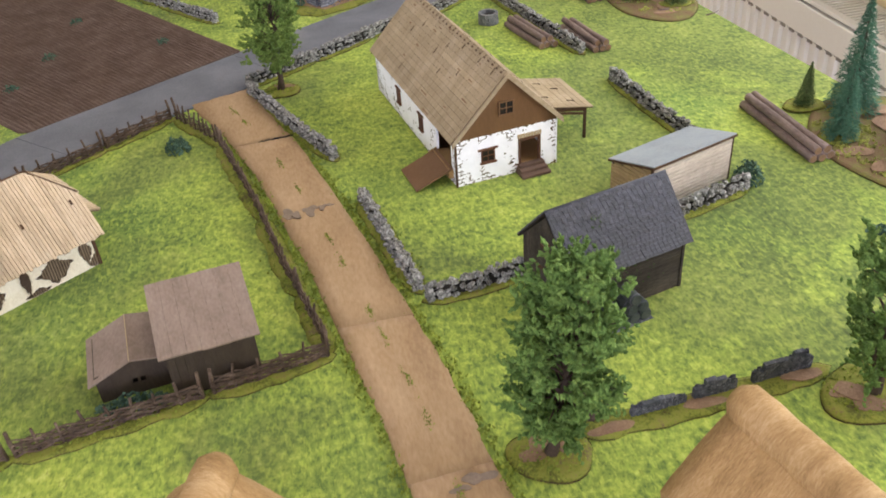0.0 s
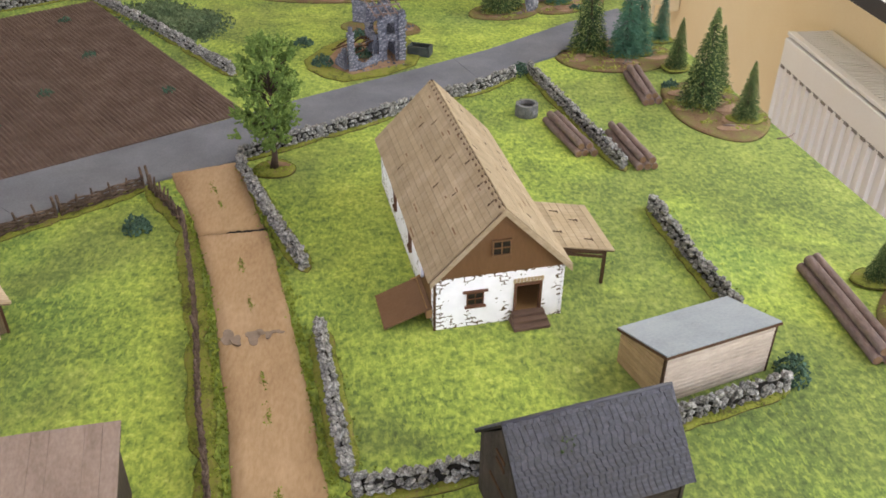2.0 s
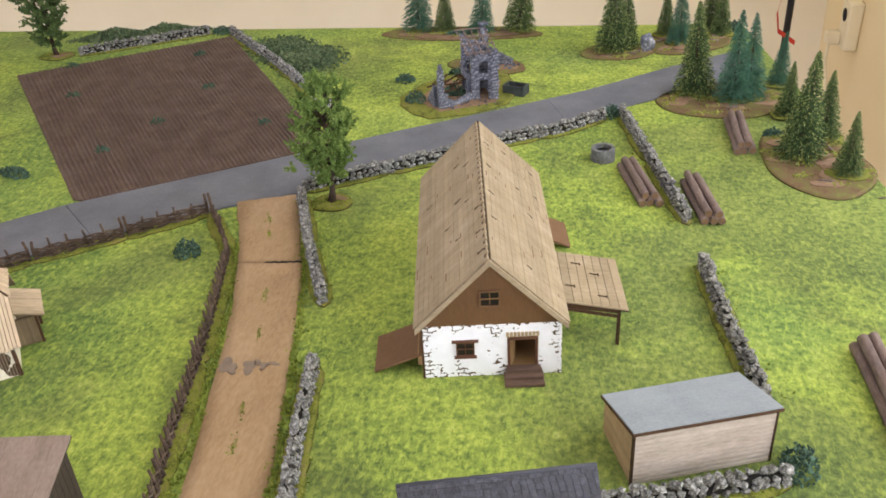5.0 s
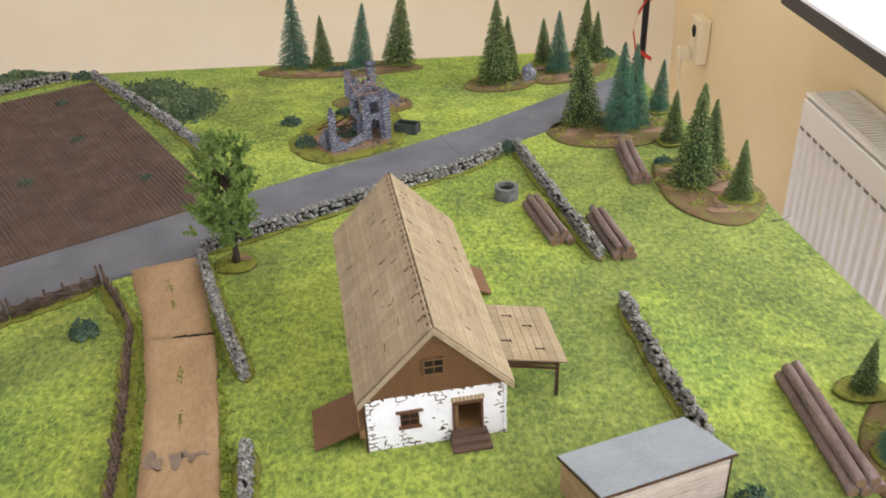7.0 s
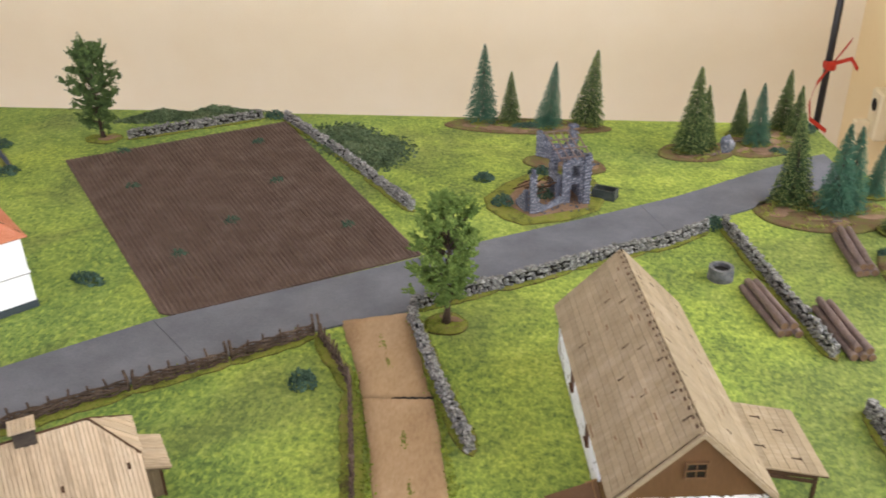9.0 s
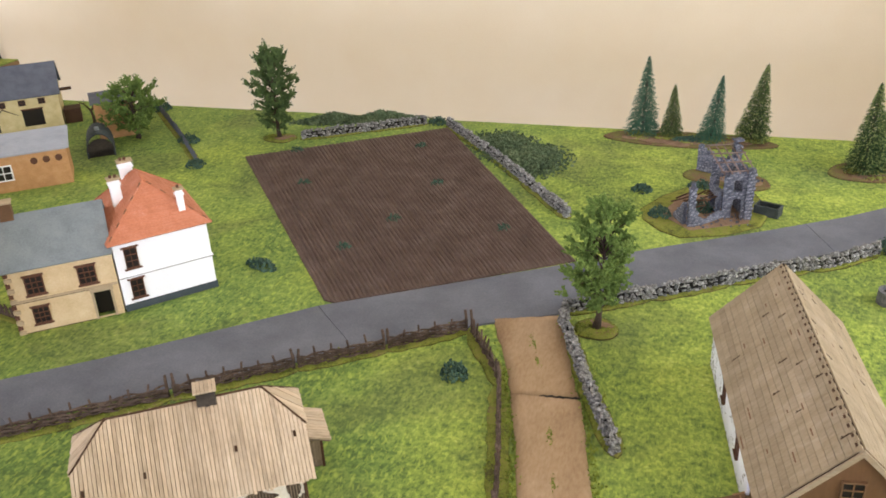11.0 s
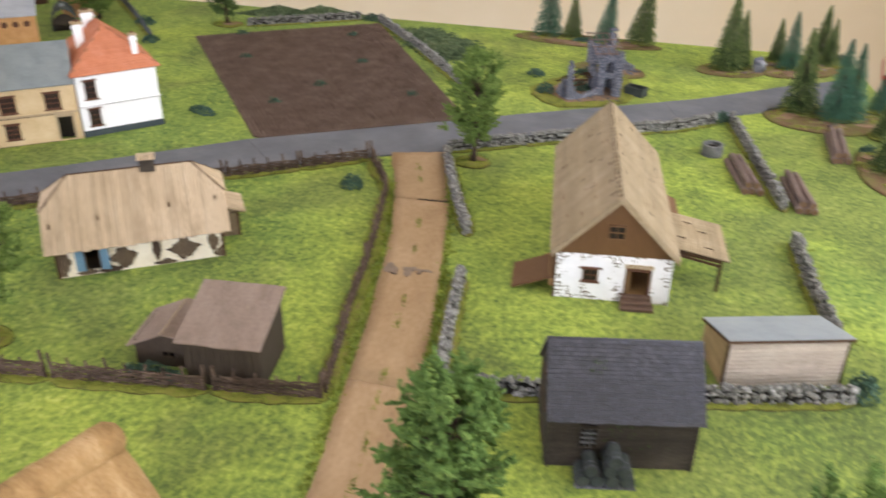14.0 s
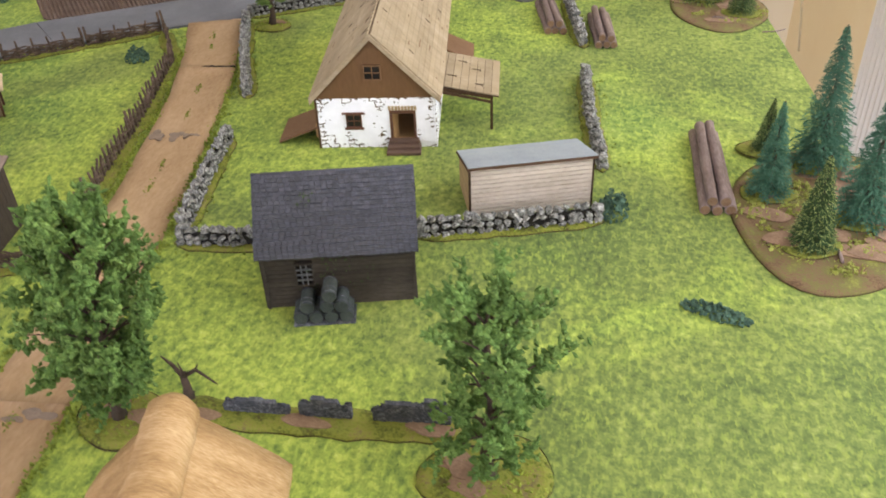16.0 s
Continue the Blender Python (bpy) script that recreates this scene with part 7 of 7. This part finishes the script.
FIR_ROWS = [
    ("b0", -0.014, 2.005, 0.160, 2), ("g1", 0.044, 2.000, 0.107, 1), ("b1", 0.121, 1.985, 0.134, 6), ("g1", 0.199, 1.996, 0.155, 6),
    ("g0", 0.388, 1.864, 0.163), ("g0", 0.415, 1.890, 0.120), ("g1", 0.495, 1.960, 0.093), ("b0", 0.517, 1.905, 0.121), ("g0", 0.585, 2.005, 0.118), ("g0", 0.600, 1.960, 0.100),
    ("g0", 0.518, 1.636, 0.156), ("b0", 0.576, 1.608, 0.150), ("b1", 0.602, 1.622, 0.140), ("b0", 0.660, 1.680, 0.092), ("g1", 0.648, 1.545, 0.087), ("g0", 0.637, 1.395, 0.154), ("g1", 0.684, 1.458, 0.104), ("g1", 0.689, 1.337, 0.091),
    ("g1", 0.676, 0.922, 0.063), ("b0", 0.670, 0.831, 0.104), ("b1", 0.729, 0.893, 0.155), ("g0", 0.699, 0.743, 0.098), ("b0", 0.753, 0.793, 0.140),
]
rng = random.Random(91)
for i, (kind, x, y, h, *lean) in enumerate(FIR_ROWS):
    fir(kind, x, y, h, 800 + i, (rng.uniform(-2, 2), lean[0] if lean else rng.uniform(-2, 2)))


def wood_base(x, y, rx, ry, turn, label, seed):
    rng = random.Random(seed)
    b = thing("wood_base", at(x, y, 0, turn), label, "terrain base", "wood bases")
    terrain_base("base_plate", b, oval_outline(rx, ry, rng, 40, 0.05), 0.003, 0.005, WOODFLOCK)
    for i in range(max(4, int(rx * ry * 1700))):
        a, r = rng.uniform(0, 6.28), math.sqrt(rng.random()) * 0.75
        o = oval_outline(rng.uniform(0.012, 0.026), rng.uniform(0.008, 0.016), rng, 18, 0.12)
        cx, cy = rx * r * math.cos(a), ry * r * math.sin(a)
        part("earth_patch", slabbed([(cx + p.x, cy + p.y, 0.0034 + 0.00012 * i) for p in o], 0.001), EARTH, b)
    for i in range(max(6, int(rx * ry * 2800))):
        a, r = rng.uniform(0, 6.28), math.sqrt(rng.random()) * 0.88
        cx, cy = rx * r * math.cos(a), ry * r * math.sin(a)
        sp = [(cx + rng.gauss(0, 0.007), cy + rng.gauss(0, 0.004), 0.0042, rng.uniform(0.002, 0.0055)) for _ in range(34)]
        shared("flock_tuft", lump_mesh("flock_tuft", sp, WOODTUFT, rng, 0.35), b)
    for i in range(3):
        a, r = rng.uniform(0, 6.28), 0.6
        cx, cy, tt = rx * r * math.cos(a), ry * r * math.sin(a), rng.uniform(0, 3.1)
        part("twig", tubed([(cx - 0.009 * math.cos(tt), cy - 0.009 * math.sin(tt), 0.0048), (cx, cy, 0.0056), (cx + 0.009 * math.cos(tt), cy + 0.009 * math.sin(tt), 0.0048)], [0.0016, 0.0018, 0.0013], 6), LOG, b)
    return b


wood_base(0.075, 1.985, 0.165, 0.048, 0, "brown flocked wood base under four firs", 901)
wood_base(0.400, 1.865, 0.072, 0.052, 10, "brown flocked wood base with a grey rock", 902)
wood_base(0.535, 1.925, 0.095, 0.072, 35, "brown flocked wood base under firs", 903)
wood_base(0.560, 1.610, 0.110, 0.072, 12, "brown flocked wood base beside the road", 904)
wood_base(0.655, 1.375, 0.072, 0.105, 8, "brown flocked wood base at the table edge", 905)
wood_base(0.725, 0.805, 0.092, 0.130, -6, "brown flocked wood base under the firs", 906)
rk = shared("grey_rock", rock_meshes(1, RUIN_STONE, 77, 0.9)[0], None, Matrix.LocRotScale((0.453, 1.858, 0.020), Euler((0, 0.1, 0.3)), (0.031, 0.019, 0.050)))
tagged(rk, "rounded grey rock standing on the base", "rock")
bush(0.085, 1.975, 0.040, 0.012, 0.014, "low dark bushes between the firs", 930)
bush(0.55, 1.87, 0.020, 0.012, 0.010, "low blue-green bush beside the road end", 931)
bush(0.63, 1.99, 0.018, 0.016, 0.020, "dark blue-green bush near the corner", 932)
bush(0.425, 1.895, 0.014, 0.012, 0.012, "dark bush next to the rock", 933)
bush(0.615, 1.47, 0.014, 0.012, 0.012, "grey-green bush near the log pile", 934)

# ---- ruined house ----
rng = random.Random(95)
ruin = thing("ruined_house", at(0.095, 1.565, 0, 18), "ruined grey stone house model on a flocked base", "model ruin")
terrain_base("flocked_base", ruin, [Vector(p) for p in ((-0.02, -0.035), (0.05, -0.035), (0.115, -0.010), (0.150, 0.045), (0.150, 0.13), (0.12, 0.165), (0.06, 0.17), (-0.005, 0.13), (-0.055, 0.08), (-0.060, 0.04), (-0.045, -0.005))], 0.003, 0.005)
part("earth_floor", slabbed([(0.0, -0.015, 0.0036), (0.10, 0.0, 0.0036), (0.13, 0.10, 0.0036), (0.03, 0.13, 0.0036), (-0.03, 0.05, 0.0036)], 0.001), EARTH, ruin)


def masonry(name, x0, y0, x1, y1, z1, thick, holes=(), top=None):
    """A rough stone wall between two points with openings (s0, z0, s1, z1) and a ragged top."""
    a, b = Vector((x0, y0)), Vector((x1, y1))
    L_ = (b - a).length
    d = (b - a).normalized()
    mm = Matrix.Translation((a.x, a.y, 0.003)) @ Matrix.Rotation(math.atan2(d.y, d.x), 4, "Z")
    bm = bm_new()
    cols = max(2, int(L_ / 0.0062))
    heights = []
    for i in range(cols):
        s0, s1 = L_ * i / cols, L_ * (i + 1) / cols
        h = (top((i + 0.5) / cols) if top else 1.0) * z1 * rng.uniform(0.95, 1.04)
        heights.append(h)
        z = 0.0
        for q in sorted(q for q in holes if q[0] < (s0 + s1) / 2 < q[2]):
            if min(q[1], h) > z + 0.001:
                box(bm, s0, 0, z, s1, thick, min(q[1], h))
            z = q[3]
        if h > z:
            box(bm, s0, 0, z, s1, thick, h)
    bmesh.ops.remove_doubles(bm, verts=bm.verts, dist=1e-6)
    w = part(name, bm, RUIN, ruin, m=mm)
    for i in range(cols):
        rows = max(1, int(heights[i] / 0.0056))
        for r in range(rows):
            s, z = L_ * (i + 0.5 + (0.3 if r % 2 else -0.2)) / cols, heights[i] * (r + 0.5) / rows
            if any(q[0] - 0.001 < s < q[2] + 0.001 and q[1] < z < q[3] for q in holes):
                continue
            for yy in (0, thick):
                shared("stone", RUIN_ROCKS[rng.randrange(8)], w, Matrix.LocRotScale((s, yy, z), Euler((rng.uniform(-0.1, 0.1), rng.uniform(-0.15, 0.15), rng.uniform(-0.1, 0.1))), (rng.uniform(0.004, 0.0075), rng.uniform(0.0009, 0.0019), rng.uniform(0.0034, 0.0052))))
    return w


masonry("tower_front", 0.062, 0.024, 0.097, 0.018, 0.079, 0.007, [(0.0125, 0.0, 0.0275, 0.034), (0.0125, 0.046, 0.0275, 0.066)], lambda u: 0.9 if u < 0.15 else 1.0)
masonry("tower_pier", 0.095, 0.013, 0.106, 0.0115, 0.085, 0.011)
masonry("tower_side", 0.106, 0.024, 0.102, 0.066, 0.079, 0.007)
masonry("broken_side", 0.062, 0.032, 0.058, 0.066, 0.060, 0.006, [(0.008, 0.0, 0.026, 0.030)], lambda u: 0.7 + 0.3 * u)
masonry("tower_back", 0.056, 0.068, 0.101, 0.071, 0.086, 0.007, [(0.014, 0.028, 0.028, 0.055)])
stack = masonry("chimney", 0.091, 0.072, 0.103, 0.074, 0.110, 0.010)
part("chimney_cap", boxed(-0.0015, -0.0015, 0.111, 0.0136, 0.0115, 0.115, 0.0006), RUIN, stack)
pil = masonry("corner_pillar", 0.000, -0.003, 0.010, -0.004, 0.066, 0.010)
part("pillar_cap", boxed(0.002, 0.002, 0.065, 0.0085, 0.008, 0.075, 0.0010), RUIN, pil)
masonry("pillar_wing", 0.0005, 0.008, -0.006, 0.040, 0.040, 0.006, (), lambda u: 1.0 - 0.85 * u)
masonry("front_wing", 0.010, -0.003, 0.022, 0.000, 0.032, 0.006, (), lambda u: 1.0 - 0.75 * u)
masonry("low_wall", 0.022, 0.000, 0.062, 0.023, 0.013, 0.006, (), lambda u: 0.5 + 0.9 * abs(u - 0.35))
for x in (0.057, 0.0695, 0.082, 0.0945, 0.107):
    part("rafter", tubed([(x, 0.014, 0.083), (x - 0.008, 0.082, 0.107)], 0.0013, 6), LOG, ruin)
for u in (0.05, 0.36, 0.67, 0.97):
    part("batten", tubed([(0.052 - 0.008 * u, 0.014 + 0.068 * u, 0.085 + 0.024 * u), (0.109 - 0.008 * u, 0.014 + 0.068 * u, 0.085 + 0.024 * u)], 0.0012, 6), LOG, ruin)
for i in range(6):
    part("floor_plank", tubed([(0.044 + rng.uniform(-0.006, 0.004), 0.034 + i * 0.0055, 0.030 + rng.uniform(0, 0.006)), (0.066, 0.034 + i * 0.0055, 0.040)], 0.0012, 5), BEAM, ruin)
for i in range(7):
    a = Vector((0.012 + rng.uniform(-0.02, 0.02), 0.062 + rng.uniform(-0.02, 0.02), 0.006 + rng.uniform(0, 0.02)))
    part("fallen_beam", tubed([a, a + Vector((rng.uniform(0.015, 0.04), rng.uniform(-0.03, 0.01), rng.uniform(0.006, 0.03)))], 0.0014, 6), BEAM, ruin)
sp = [(rng.uniform(0.00, 0.10), rng.uniform(-0.012, 0.06), 0.0045, rng.uniform(0.003, 0.007)) for _ in range(60)]
tagged(shared("rubble", lump_mesh("rubble", sp, RUIN, rng, 0.7), ruin, None, "grey stone rubble"), kind="stuff")
frag = thing("ruin_fragment", at(0.155, 1.782, 0, -12), "broken grey stone wall fragments on a brown base", "model ruin")
terrain_base("flocked_base", frag, oval_outline(0.080, 0.042, rng, 34, 0.06), 0.003, 0.005, WOODFLOCK)
part("earth_patch", slabbed([(0.02 + p.x, p.y - 0.004, 0.0036) for p in oval_outline(0.040, 0.018, rng, 22, 0.1)], 0.001), EARTH, frag)
ruin_, ruin = ruin, frag
masonry("wall_fragment", -0.060, 0.022, -0.034, 0.016, 0.052, 0.009, (), lambda u: 0.95 - 0.25 * u)
masonry("wall_fragment", 0.012, 0.014, 0.044, 0.008, 0.022, 0.008, (), lambda u: 1.0 - 0.5 * u)
ruin = ruin_
sp = [(rng.uniform(-0.01, 0.06), rng.uniform(-0.014, 0.016), 0.0045, rng.uniform(0.003, 0.008)) for _ in range(36)]
tagged(shared("rubble", lump_mesh("rubble", sp, RUIN, rng, 0.7), frag, None, "grey stone rubble"), kind="stuff")
tr_ = thing("stone_trough", at(0.196, 1.640, 0, -22), "dark grey rectangular stone trough", "trough")
for x0, y0, x1, y1 in ((0, 0, 0.040, 0.003), (0, 0.021, 0.040, 0.024), (0, 0.003, 0.003, 0.021), (0.037, 0.003, 0.040, 0.021)):
    part("trough_side", boxed(x0, y0, 0, x1, y1, 0.017, 0.0005), BARREL, tr_)
# Raised near-black floor carries the trough's inner shade as colour.
part("trough_floor", boxed(0.003, 0.003, 0.001, 0.037, 0.021, 0.010), SHADE_GAP, tr_)
bush(0.050, 1.600, 0.018, 0.016, 0.022, "dark bush inside the ruin", 940)
bush(0.113, 1.632, 0.020, 0.014, 0.026, "dark bush inside the ruin", 941)
bush(0.110, 1.735, 0.022, 0.014, 0.016, "dark bush inside the ruin", 942)
